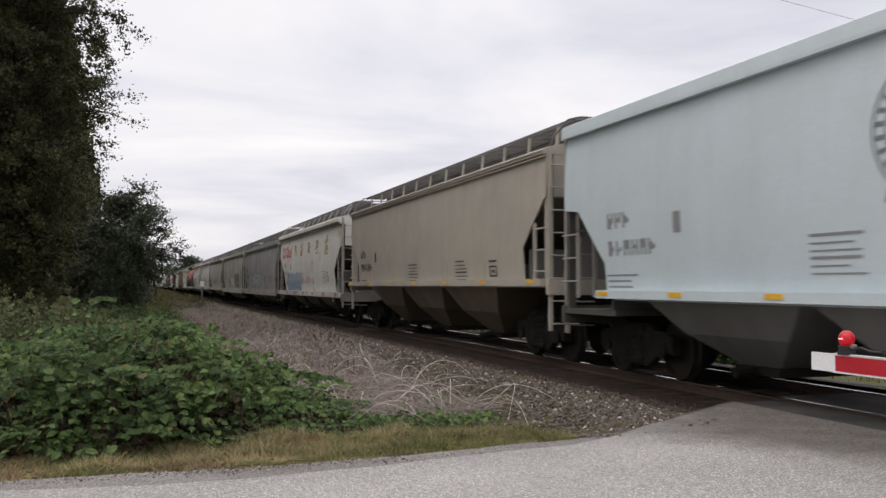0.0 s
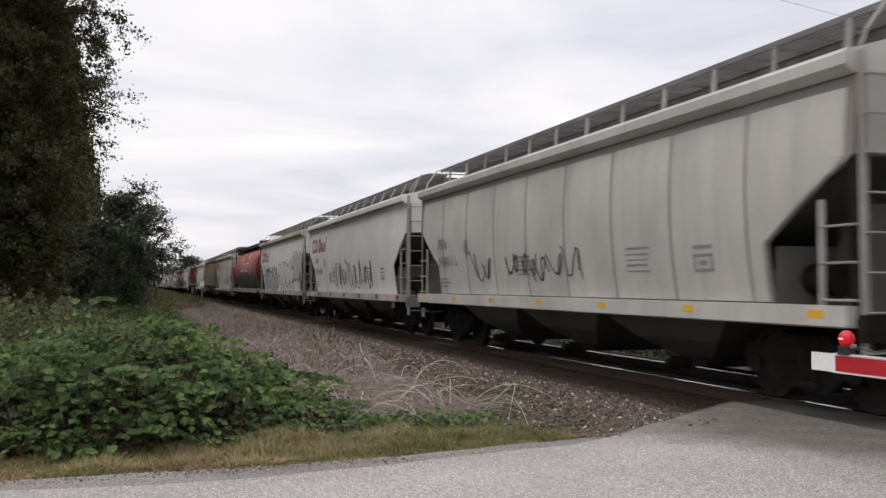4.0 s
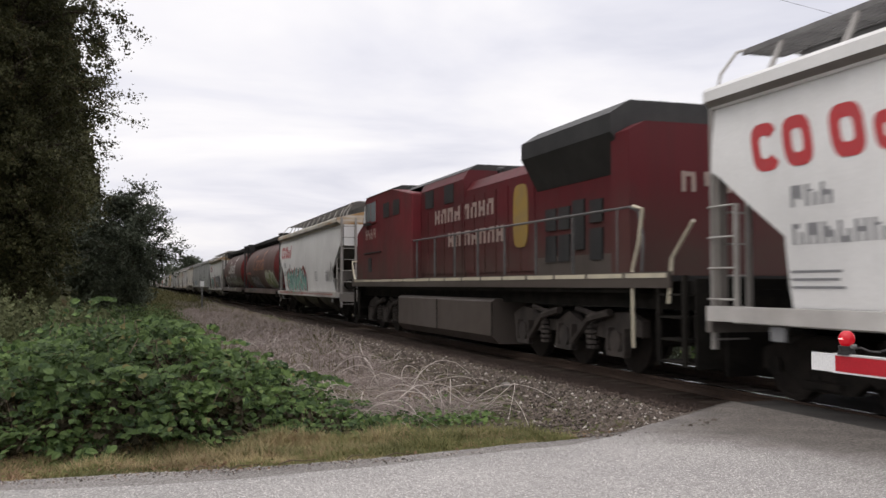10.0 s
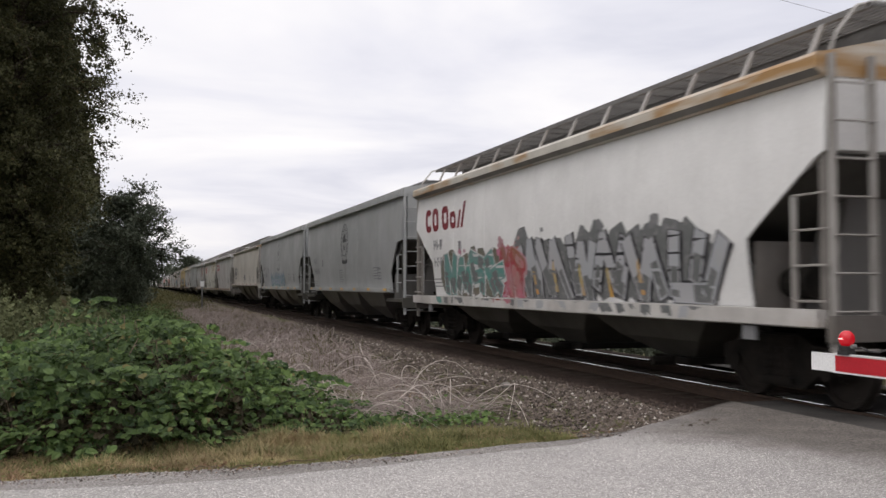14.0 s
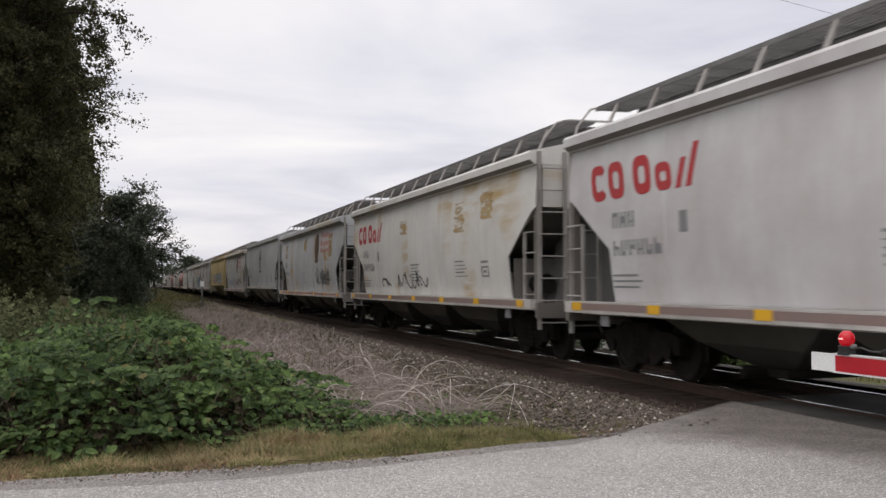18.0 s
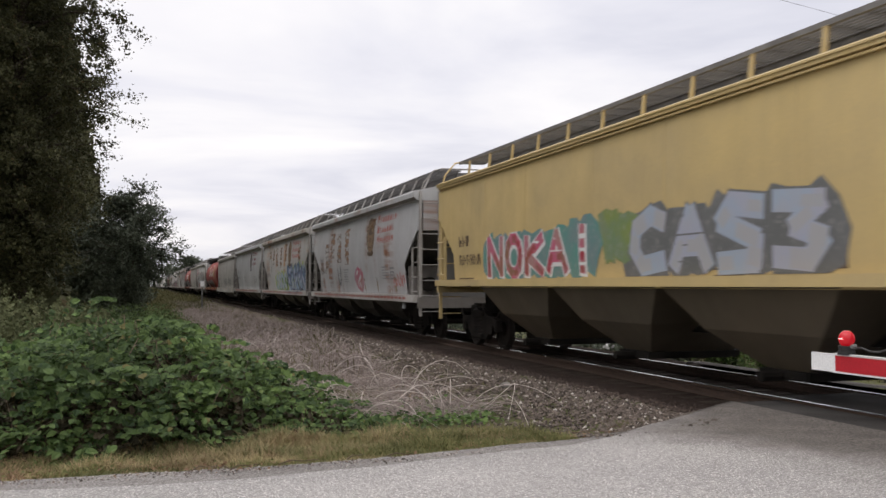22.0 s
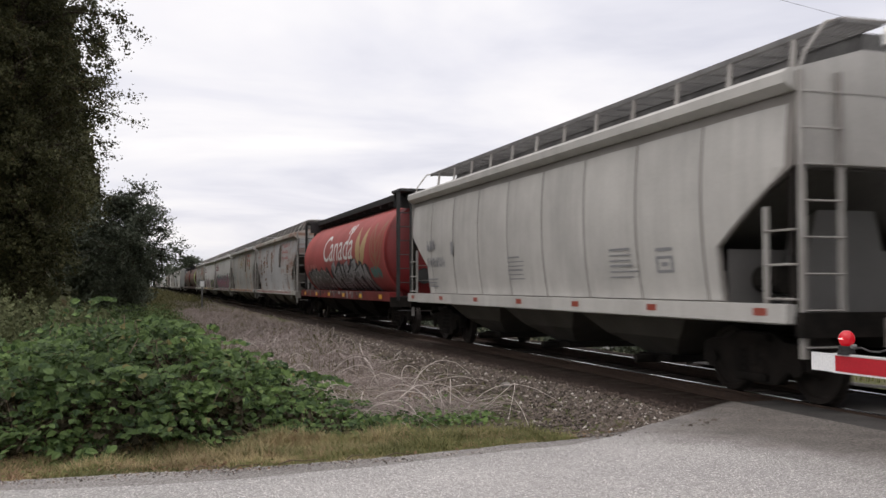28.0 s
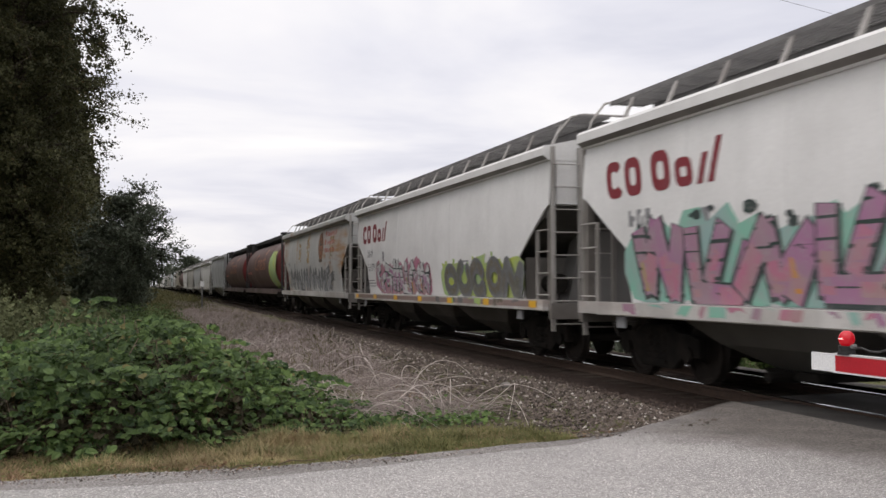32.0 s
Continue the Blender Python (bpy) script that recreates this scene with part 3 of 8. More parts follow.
def walkway(kind, bm, sx):
    k = KINDS[kind]
    a, b = (0.38, 1.0) if kind != "modern" else (0.4, 0.85)
    z, e = k["rb"], k["hb"] + 0.1
    n = 8
    for i in range(n):
        xa = sx * (a + (b - a) * i / (n - 1))
        box(bm, xa - 0.010, xa + 0.010, -e, e, z - 0.04, z)
    for i in range(29):
        yy = -e + 2 * e * i / 28
        box(bm, min(sx * a, sx * b), max(sx * a, sx * b), yy - 0.012, yy + 0.012, z - 0.04, z - 0.005)
    xo = sx * b
    box(bm, xo - 0.02, xo + 0.02, -e, e, z - 0.06, z + 0.012)


def end_hoop(kind, bm, sx, sy):
    """Bent grab rail where the roof walkway starts."""
    k = KINDS[kind]
    hb = k["hb"]
    tube(bm, [(sx * 1.5, sy * (hb - 0.02), k["e1"] - 0.05), (sx * 1.42, sy * (hb + 0.02), k["e1"] + 0.2), (sx * 1.15, sy * (hb + 0.04), k["rb"] - 0.04), (sx * 0.9, sy * (hb + 0.06), k["rb"] + 0.02), (0, sy * (hb + 0.06), k["rb"] + 0.03)], 0.021, 6)


def ladder_end(kind, bm, sx, sy):
    k = KINDS[kind]
    yy = sy * (k["hb"] + 0.06)
    for xa in (1.56, 1.02):
        box(bm, min(sx * xa, sx * (xa - 0.07)), max(sx * xa, sx * (xa - 0.07)), yy - 0.03, yy + 0.03, 0.62 if xa > 1.2 else k["s0"], k["e1"] - 0.04)
    z = 0.75
    while z < k["e1"] - 0.2:
        tube(bm, [(sx * 1.54, yy + sy * 0.045, z), (sx * 0.98, yy + sy * 0.045, z)], 0.014, 5)
        z += 0.42


def ladder_side(kind, bm, sx, sy):
    k = KINDS[kind]
    x0 = sx * 1.585
    ya, yb = sy * (k["hb"] - 0.52), sy * (k["hb"] + 0.05)
    top = k["c1"] - 0.45
    box(bm, x0 - 0.025, x0 + 0.025, ya - 0.03, ya + 0.03, k["s0"], top)
    z = k["s0"] + 0.28
    while z < top + 0.02:
        tube(bm, [(x0 + sx * 0.03, ya, z), (x0 + sx * 0.03, yb, z)], 0.015, 5)
        z += 0.40
    # foot stirrup
    tube(bm, [(x0, ya, k["s0"]), (x0, ya, 0.46), (x0, yb - sy * 0.06, 0.46), (x0, yb - sy * 0.06, k["s0"])], 0.018, 5)
    tube(bm, [(x0, ya, 0.72), (x0, yb - sy * 0.06, 0.72)], 0.014, 5)


def end_deck(kind, sy, mat, car):
    """Platform, draft sill, end beam, shear plate and corner posts over the wheels at one end."""
    k = KINDS[kind]
    hb = k["hb"] + (0.85 if kind == "round" else 0)
    inn = k.get("inn", 1.6)
    z = k.get("deck", k["s0"])
    a, b = sorted((sy * (hb - inn - 0.4), sy * (hb + 0.12)))
    c, d = sorted((sy * (hb + 0.02), sy * (hb + 0.14)))
    part("end_platform", shared((kind, "deck", sy), lambda bm: box(bm, -1.58, 1.58, a, b, z, z + 0.09)), mat, car)
    part("draft_sill", shared((kind, "draft", sy), lambda bm: box(bm, -0.3, 0.3, a, b, z - 0.25, z)), M["under"], car)
    part("end_beam", shared((kind, "beam", sy), lambda bm: box(bm, -1.6, 1.6, c, d, z - 0.16, z + 0.13)), mat, car)
    if kind != "round":
        c0 = k["c0"]
        # shear plate in the bay paint: shade of the end opening is coloured in
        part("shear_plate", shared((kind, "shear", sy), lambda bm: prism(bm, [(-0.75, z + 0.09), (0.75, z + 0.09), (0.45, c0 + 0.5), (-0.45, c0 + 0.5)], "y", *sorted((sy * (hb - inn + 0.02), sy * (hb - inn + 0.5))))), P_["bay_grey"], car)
        for xa in (-1.5, 1.5):
            part("corner_post", shared((kind, "corner", xa, sy), lambda bm: box(bm, xa - 0.06, xa + 0.06, *sorted((sy * (hb - 0.12), sy * hb)), z + 0.09, k["c1"])), mat, car)


def coupler(bm, hb, sy):
    a, b = sorted((sy * hb, sy * (hb + 0.62)))
    box(bm, -0.09, 0.09, a, b, 0.72, 0.92)
    a, b = sorted((sy * (hb + 0.55), sy * (hb + 0.80)))
    box(bm, -0.16, 0.16, a, b, 0.68, 0.98)
    tube(bm, [(-0.35, sy * (hb + 0.05), 0.85), (-0.33, sy * (hb + 0.3), 0.55), (-0.3, sy * (hb + 0.7), 0.62)], 0.03, 6)


def bay(bm, kind, i):
    k = KINDS[kind]
    yc = (-1, 0, 1)[i] * (k["hb"] * 0.455)
    zt, zb = k["s0"] + 0.02, 0.36
    tl, bl = k["hb"] * 0.222, 0.42
    xt, xb = (1.52, 0.75) if k["bay"] else (1.38, 0.7)
    loft(bm, [[(-xt, yc - tl, zt), (xt, yc - tl, zt), (xt, yc + tl, zt), (-xt, yc + tl, zt)],
              [(-(xt * 0.6 + xb * 0.4), yc - tl * 0.62 - bl * 0.1, zt - (zt - zb) * 0.55), (xt * 0.6 + xb * 0.4, yc - tl * 0.62 - bl * 0.1, zt - (zt - zb) * 0.55), (xt * 0.6 + xb * 0.4, yc + tl * 0.62 + bl * 0.1, zt - (zt - zb) * 0.55), (-(xt * 0.6 + xb * 0.4), yc + tl * 0.62 + bl * 0.1, zt - (zt - zb) * 0.55)],
              [(-xb, yc - bl, zb), (xb, yc - bl, zb), (xb, yc + bl, zb), (-xb, yc + bl, zb)]])


def outlet(bm, kind, i):
    yc = (-1, 0, 1)[i] * (KINDS[kind]["hb"] * 0.455)
    box(bm, -0.85, 0.85, yc - 0.5, yc + 0.5, 0.26, 0.37)
    disc(bm, "x", (yc, 0.3), 0.07, 0.07, -1.2, 1.2, 8)


def sideframe(bm, sx):
    pts = [(-1.16, 0.40), (-1.16, 0.66), (-0.98, 0.72), (-0.62, 0.74), (-0.36, 0.86), (0.36, 0.86), (0.62, 0.74), (0.98, 0.72), (1.16, 0.66), (1.16, 0.40), (0.82, 0.46), (0.45, 0.20), (-0.45, 0.20), (-0.82, 0.46)]
    x0, x1 = sorted((sx * 0.93, sx * 1.07))
    prism(bm, pts, "x", x0, x1)
    x0, x1 = sorted((sx * 1.07, sx * 1.12))
    for yy in (-0.89, 0.89):
        disc(bm, "x", (yy, 0.46), 0.13, 0.10, x0, x1, 12)
    box(bm, x0, x1, -0.36, 0.36, 0.74, 0.84)
    box(bm, x0, x1, -0.30, 0.30, 0.24, 0.32)
    for yy in (-0.2, 0.0, 0.2):
        for j in range(4):
            disc(bm, "z", (sx * 1.03, yy), 0.075, 0.075, 0.34 + j * 0.095, 0.40 + j * 0.095, 8)


def wheelset(bm):
    for sx in (-1, 1):
        xs_ = [sx * 0.685, sx * 0.72, sx * 0.73, sx * 0.815, sx * 0.815, sx * 0.79, sx * 0.79, sx * 0.82]
        rs = [0.475, 0.485, 0.455, 0.45, 0.385, 0.37, 0.17, 0.14]
        loft(bm, [[(x, r * math.cos(2 * math.pi * j / 24), r * math.sin(2 * math.pi * j / 24)) for j in range(24)] for x, r in zip(xs_, rs)])
    disc(bm, "x", (0, 0), 0.08, 0.08, -1.0, 1.0, 10)


def truck(parent, y):
    t = part("truck", shared("bolster", lambda bm: (box(bm, -0.95, 0.95, -0.2, 0.2, 0.5, 0.8), box(bm, -0.25, 0.25, -0.25, 0.25, 0.78, 0.98))), M["truck"], parent, m=pose(0, y, 0))
    for sx in (-1, 1):
        part("side_frame", shared(("sf", sx), lambda bm: sideframe(bm, sx)), M["truck"], t)
    for yy in (-0.89, 0.89):
        part("wheelset", shared("wheelset", wheelset), M["wheel"], t, m=pose(0, yy, 0.455))
    return t


# ---- markings ----


def drop(bm, kind, off, pts):
    """Lays a flat outline, given as (y, z), on the near side of a car; curved sides get level cuts."""
    b2 = bmesh.new()
    b2.faces.new([b2.verts.new((0, p[0], p[1])) for p in pts])
    wrap(bm, b2, kind, off)


def wrap(bm, b2, kind, off):
    step = 0.09 if kind == "round" else 0.24
    z0, z1 = min(v.co.z for v in b2.verts), max(v.co.z for v in b2.verts)
    z = z0 + step
    while z < z1:
        bmesh.ops.bisect_plane(b2, geom=b2.verts[:] + b2.edges[:] + b2.faces[:], plane_co=(0, 0, z), plane_no=(0, 0, 1))
        z += step
    bulge = 0.03 if KINDS[kind]["rib"] else 0
    made = {}
    for v in b2.verts:
        made[v] = bm.verts.new((-(side_x(kind, v.co.z) + bulge + off), v.co.y, v.co.z))
    for f in b2.faces:
        try:
            bm.faces.new([made[v] for v in f.verts])
        except ValueError:
            pass
    b2.free()


def bars(bm, kind, off, rows, lean=0.0):
    """rows: y0, y1, z0, z1."""
    for y0, y1, z0, z1 in rows:
        drop(bm, kind, off, [(y0, z0), (y1, z0), (y1 - lean * (z1 - z0), z1), (y0 - lean * (z1 - z0), z1)])


def ring(bm, kind, off, cy, cz, ry, rz, th, n=28, power=2.0, lean=0.0, gap=None):
    def p(a, s):
        c, d = math.cos(a), math.sin(a)
        u = math.copysign(abs(c) ** (2 / power), c) * (ry - s)
        w_ = math.copysign(abs(d) ** (2 / power), d) * (rz - s)
        return (cy + u - lean * w_, cz + w_)
    for i in range(n):
        a, b = 2 * math.pi * i / n, 2 * math.pi * (i + 1) / n
        if gap and gap[0] < (a + b) / 2 < gap[1]:
            continue
        drop(bm, kind, off, [p(a, 0), p(b, 0), p(b, th), p(a, th)])


def rail_logo(car, kind, y, mat, size=0.6, z=2.82):
    """A slanting row of seven plain emblem shapes near the far end of the side. y: where it starts; it reads towards -y."""
    h = size
    th = h * 0.27
    a = y
    for off, wd_, hh in ((0.27, 0.25, 1.0), (0.86, 0.25, 1.0), (1.66, 0.26, 1.0), (2.28, 0.22, 0.7)):
        bm = bmesh.new()
        ring(bm, kind, 0.006, a - off, z + h * hh / 2, wd_, h * hh / 2, min(th, wd_ * 0.62), 24, 3.2, -0.25, (math.pi - 0.42, math.pi + 0.42) if off < 0.3 else None)
        part("emblem_ring", bm, mat, car, "plain slanted emblem ring")
    for b0, b1, top in ((2.76, 2.62, 0.7), (3.02, 2.88, 1.0)):
        bm = bmesh.new()
        bars(bm, kind, 0.006, [(a - b0, a - b1, z, z + h * top)], 0.25)
        part("emblem_bar", bm, mat, car, "plain slanted emblem bar")


def small_marks(car, kind, y, mat, rng):
    """Rows of plain bars for numbers and data."""
    bm = bmesh.new()
    z = 2.35
    for h, n in ((0.25, 3), (0.24, 6)):
        for i in range(n):
            a = y - 1.6 - 0.25 * i
            bars(bm, kind, 0.005, [(a - 0.06, a, z, z + h), (a - 0.19, a - 0.13, z + rng.choice((0, 0.08)), z + h * rng.choice((0.6, 1.0))), (a - 0.13, a - 0.06, z + rng.choice((0.0, 0.1, 0.185)), z + h * rng.choice((0.28, 0.65, 1.0)))])
        z -= 0.43
    bars(bm, kind, 0.005, [(y - 3.75, y - 3.55, 2.2, 2.5)])
    for i in range(3):
        bars(bm, kind, 0.005, [(y - 2.5 + rng.uniform(0, 0.3), y - 1.5, 1.60 - 0.09 * i, 1.63 - 0.09 * i)])
    hb = KINDS[kind]["hb"]
    for yc in (rng.uniform(0.5, 2), rng.uniform(-4.5, -2.5)):
        for i in range(5 + rng.randrange(2)):
            bars(bm, kind, 0.005, [(yc - rng.uniform(0.6, 0.9), yc, 2.0 - 0.085 * i, (2.035 if i % 3 == 0 else 2.022) - 0.085 * i)])
    yy = -hb + 2.6
    bars(bm, kind, 0.005, [(yy, yy + 0.46, 1.64, 1.68), (yy, yy + 0.46, 1.84, 1.88), (yy, yy + 0.06, 1.68, 1.84), (yy + 0.4, yy + 0.46, 1.68, 1.84), (yy + 0.14, yy + 0.32, 1.73, 1.79), (yy, yy + 0.46, 1.95, 2.0)])
    tagged(part("stencilled_data", bm, mat, car, "rows of small stencilled data"), kind="stuff")


def shield(car, kind, y, rim, fill, z=3.08, ry=0.52, rz=0.55, low=True):
    """Round medallion: a beaded rim, a low animal-like heap over a small shield, a banner at the foot."""
    bm = bmesh.new()
    drop(bm, kind, 0.004, [(y + ry * math.cos(a * math.pi / 16), z + rz * math.sin(a * math.pi / 16)) for a in range(32)])
    part("emblem_ground", bm, fill, car, "oval emblem")
    bm = bmesh.new()
    ring(bm, kind, 0.007, y, z, ry * 1.06, rz * 1.05, 0.035, 32)
    ring(bm, kind, 0.007, y, z, ry * 0.76, rz * 0.76, 0.03, 32)
    for i in range(26):
        a = 2 * math.pi * (i + 0.5) / 26
        if -2.2 < (a if a < math.pi else a - 2 * math.pi) < -0.95:
            continue
        q = [(0.81, -0.055), (0.81, 0.055), (0.95, 0.05), (0.95, -0.05)]
        drop(bm, kind, 0.0075, [(y + ry * r * math.cos(a + d), z + rz * r * math.sin(a + d)) for r, d in q])
    heap = [(-0.5, 0.08), (-0.3, 0.02), (0.5, 0.04), (0.62, 0.18), (0.3, 0.2), (0.28, 0.42), (0.05, 0.5), (-0.2, 0.44), (-0.42, 0.26)]
    drop(bm, kind, 0.008, [(y - ry * u, z + rz * w_) for u, w_ in heap])
    for u0 in (-0.2, 0.06):
        drop(bm, kind, 0.008, [(y - ry * u, z + rz * w_) for u, w_ in ((u0, -0.14), (u0 + 0.14, -0.14), (u0 + 0.14, -0.34), (u0 + 0.07, -0.46), (u0, -0.36))])
    if low:
        drop(bm, kind, 0.0085, [(y - ry * u, z - rz + w_) for u, w_ in ((-0.8, -0.06), (-0.4, -0.12), (0.4, -0.12), (0.8, -0.06), (0.72, 0.06), (0.35, 0.0), (-0.35, 0.0), (-0.72, 0.06))])
    part("emblem_rim", bm, rim, car, "dark beaded rim, heap and banner")


def three_lines(car, kind, y, mat, z=3.42):
    bm = bmesh.new()
    rng = random.Random(5)
    for i, n in enumerate((8, 7, 7)):
        yy = y
        for j in range(n):
            wd = 0.19 if j else 0.25
            h = 0.17 if j else 0.24
            zz = z - 0.32 * i
            bars(bm, kind, 0.005, [(yy - 0.06, yy, zz, zz + h), (yy - wd, yy - wd + 0.055, zz, zz + h * rng.choice((0.55, 1.0, 1.0))), (yy - wd + 0.055, yy - 0.06, zz + h * rng.choice((0.0, 0.38, 0.72)), zz + h * rng.choice((0.75, 1.0)))], 0.1)
            yy -= wd + 0.1
    tagged(part("faded_lettering", bm, mat, car, "three rows of faded red letter shapes"), kind="stuff")


def blob_shape(rng, cy, cz, w, h, style):
    """One fat spray-painted form: a lobed bubble or a slanting shard."""
    if style == "shard":
        s = rng.uniform(-0.5, 0.5)
        q = [(-0.35, -0.55), (0.1, -0.5), (0.32, -0.62), (0.45, -0.1), (0.28, 0.15), (0.55, 0.5), (0.12, 0.62), (-0.12, 0.35), (-0.5, 0.55), (-0.3, 0.05), (-0.55, -0.2)]
        return [(cy + w * (u * rng.uniform(0.75, 1.25) + s * t), cz + h * t * rng.uniform(0.8, 1.15)) for u, t in q]
    k, a, ph, sk = rng.choice((2, 3, 3, 4)), rng.uniform(0.06, 0.2), rng.uniform(0, 6.28), rng.uniform(-0.2, 0.2)
    out = []
    for i in range(22):
        t = 2 * math.pi * i / 22
        c, s = math.cos(t), math.sin(t)
        r = 1 + a * math.cos(k * t + ph)
        u, v = 0.53 * r * math.copysign(abs(c) ** 0.65, c), 0.53 * r * math.copysign(abs(s) ** 0.65, s)
        out.append((cy + w * (u + sk * v), cz + h * v))
    return out


def skeleton(rng, style):
    """Centre lines of one spray-painted form in a unit box: zigzags, hooks, loops and forks."""
    j = lambda q: rng.uniform(-q, q)
    pick = rng.randrange(6)
    if style == "round" and pick < 3:
        n, a0, gap = 11, rng.uniform(0, 6.28), rng.choice((0.0, 0.0, 1.2))
        loop = [(0.5 + 0.44 * math.cos(a0 + (6.28 - gap) * i / n), 0.5 + 0.48 * math.sin(a0 + (6.28 - gap) * i / n)) for i in range(n + 1)]
        return [loop] if pick else [loop, [(0.5 + j(0.1), 0.5), (0.95, 0.02)]]
    if pick < 2:
        m = rng.choice((4, 4, 5))
        up = rng.random() < 0.5
        return [[(i / (m - 1) + j(0.08), (1.0 if (i % 2) == up else 0.0) + j(0.12)) for i in range(m)]]
    if pick == 2:
        return [[(0.05 + j(0.05), 1 + j(0.06)), (0.1 + j(0.06), 0.05), (0.9, j(0.08)), (1.2 + j(0.05), 0.72 + j(0.2))], [(0.5 + j(0.1), 0.3), (0.72, 1.05 + j(0.1))]]
    if pick == 3:
        return [[(1.15, 0.8 + j(0.15)), (0.1, 1 + j(0.05)), (0.2 + j(0.1), 0.35), (0.85 + j(0.1), 0.5 + j(0.1)), (0.6 + j(0.2), -0.05)]]
    if pick == 4:
        return [[(j(0.06) - 0.15, 0.12), (0.3 + j(0.1), 1.0), (0.55 + j(0.1), 0.2 + j(0.1)), (1.1, 0.85 + j(0.1))], [(0.75, 0.0), (0.98, 0.45 + j(0.1))]]
    return [[(0.3 + j(0.1), 0.0), (0.02, 0.9 + j(0.06)), (0.5, 1.05)], [(1.2, 0.7 + j(0.1)), (0.45, 0.45 + j(0.08)), (0.8 + j(0.1), j(0.06))]]


SIGNS = {
    "N": [[(0, 0), (0.02, 1), (0.95, 0.02), (1, 1)]], "K": [[(0, 0), (0.03, 1)], [(1, 0.98), (0.1, 0.48), (1, 0)]], "I": [[(0.5, 0), (0.5, 1)]],
    "O": [[(0.5 + 0.48 * math.cos(i * 0.628), 0.5 + 0.5 * math.sin(i * 0.628)) for i in range(11)]],
    "A": [[(0, 0), (0.5, 1), (1, 0)], [(0.2, 0.36), (0.8, 0.36)]], "C": [[(1, 0.86), (0.6, 1), (0.1, 0.78), (0, 0.35), (0.3, 0.02), (1, 0.1)]],
    "S": [[(1, 0.9), (0.3, 1), (0.02, 0.72), (0.9, 0.4), (0.85, 0.06), (0, 0.03)]], "3": [[(0, 0.98), (0.95, 0.9), (0.4, 0.55), (1, 0.35), (0.7, 0.02), (0, 0.08)]],
}


def piece(car, kind, y0, y1, z0, z1, n, fill, edge, tone=None, ground=None, accent=None, spots=None, seed=1, style="angle", th=0.13, text="", over=True):
    """A row of spray-painted forms: every form's strokes in the outline colour, then in the fill, with a second tone in their lower ends."""
    rng = random.Random(seed)
    k = KINDS[kind]
    hgt = z1 - z0
    n = len(text.replace(" ", "")) or n
    wd = (y0 - y1) / n
    zlo, zhi = k["s1"] + 0.012, k["e0"] - 0.2
    lay = collections.OrderedDict((q, bmesh.new()) for q in ("ground", "edge", "fill", "tone", "accent", "spots"))
    lift = [0.006]

    def poly(which, pts):
        lift[0] += 0.00012
        drop(lay[which], kind, lift[0], [(p[0], min(zhi, max(zlo, p[1]))) for p in pts])

    def stroke(which, line, w, cap):
        for a, b in zip(line, line[1:]):
            d = Vector((b[0] - a[0], b[1] - a[1]))
            if d.length < 1e-4:
                continue
            d.normalize()
            q = Vector((-d.y, d.x)) * w
            e_ = d * w * (0.55 if cap == "flat" else 0.0)
            poly(which, [(a[0] + q.x - e_.x, a[1] + q.y - e_.y), (a[0] - q.x - e_.x, a[1] - q.y - e_.y), (b[0] - q.x + e_.x, b[1] - q.y + e_.y), (b[0] + q.x + e_.x, b[1] + q.y + e_.y)])
        if cap == "round":
            for c in line:
                poly(which, [(c[0] + w * math.cos(i * 0.785), c[1] + w * math.sin(i * 0.785)) for i in range(8)])

    if ground:
        for i in range(n * 2):
            c = (y0 - wd * 0.5 * (i + 0.5), z0 + hgt * rng.uniform(0.35, 0.6))
            poly("ground", [(c[0] + wd * rng.uniform(0.38, 0.6) * math.cos(a * 0.628), c[1] + hgt * rng.uniform(0.45, 0.72) * math.sin(a * 0.628)) for a in range(10)])
    if spots:
        for i in range(n * 3):
            c, r = (rng.uniform(y1, y0), z1 + rng.uniform(-0.1, 0.18) * hgt), rng.uniform(0.03, 0.085) * hgt
            poly("spots", [(c[0] + r * rng.uniform(0.9, 2.0) * math.cos(a * 0.785), c[1] + r * math.sin(a * 0.785)) for a in range(8)])
    cap = "round" if style == "round" else "flat"
    for i in range(n):
        ya = y0 - wd * (i + 0.08)
        sk = rng.uniform(-0.12, 0.12) if not text else 0.06
        w_, h_ = wd * (0.84 if text else rng.uniform(0.88, 1.05)), hgt * rng.uniform(0.86, 1.0)
        zb = z0 + rng.uniform(0, 0.08) * hgt
        lines = SIGNS[text.replace(" ", "")[i]] if text else skeleton(rng, style)
        lines = [[(ya - w_ * (p[0] * 0.86 + 0.07 + sk * p[1]), zb + h_ * (p[1] * 0.84 + 0.08)) for p in ln] for ln in lines]
        w = th * min(hgt, wd * 1.5) * rng.uniform(0.9, 1.12)
        t = 0.032 * hgt + 0.022
        for ln in lines:
            stroke("edge", [(p[0] - 0.02, p[1] - 0.025) for p in ln], w + t, cap)
        for ln in lines:
            stroke("fill", ln, w, cap)
        if tone:
            for ln in lines:
                for p, q in zip(ln, ln[1:]):
                    lo_, hi_ = (p, q) if p[1] < q[1] else (q, p)
                    m = rng.uniform(0.3, 0.6)
                    stroke("tone", [lo_, (lo_[0] + (hi_[0] - lo_[0]) * m, lo_[1] + (hi_[1] - lo_[1]) * m)], w * rng.uniform(0.45, 0.85), cap)
        if accent and rng.random() < 0.75:
            c = (ya - w_ * rng.uniform(0.0, 0.9), z0 + hgt * rng.uniform(0.02, 0.2))
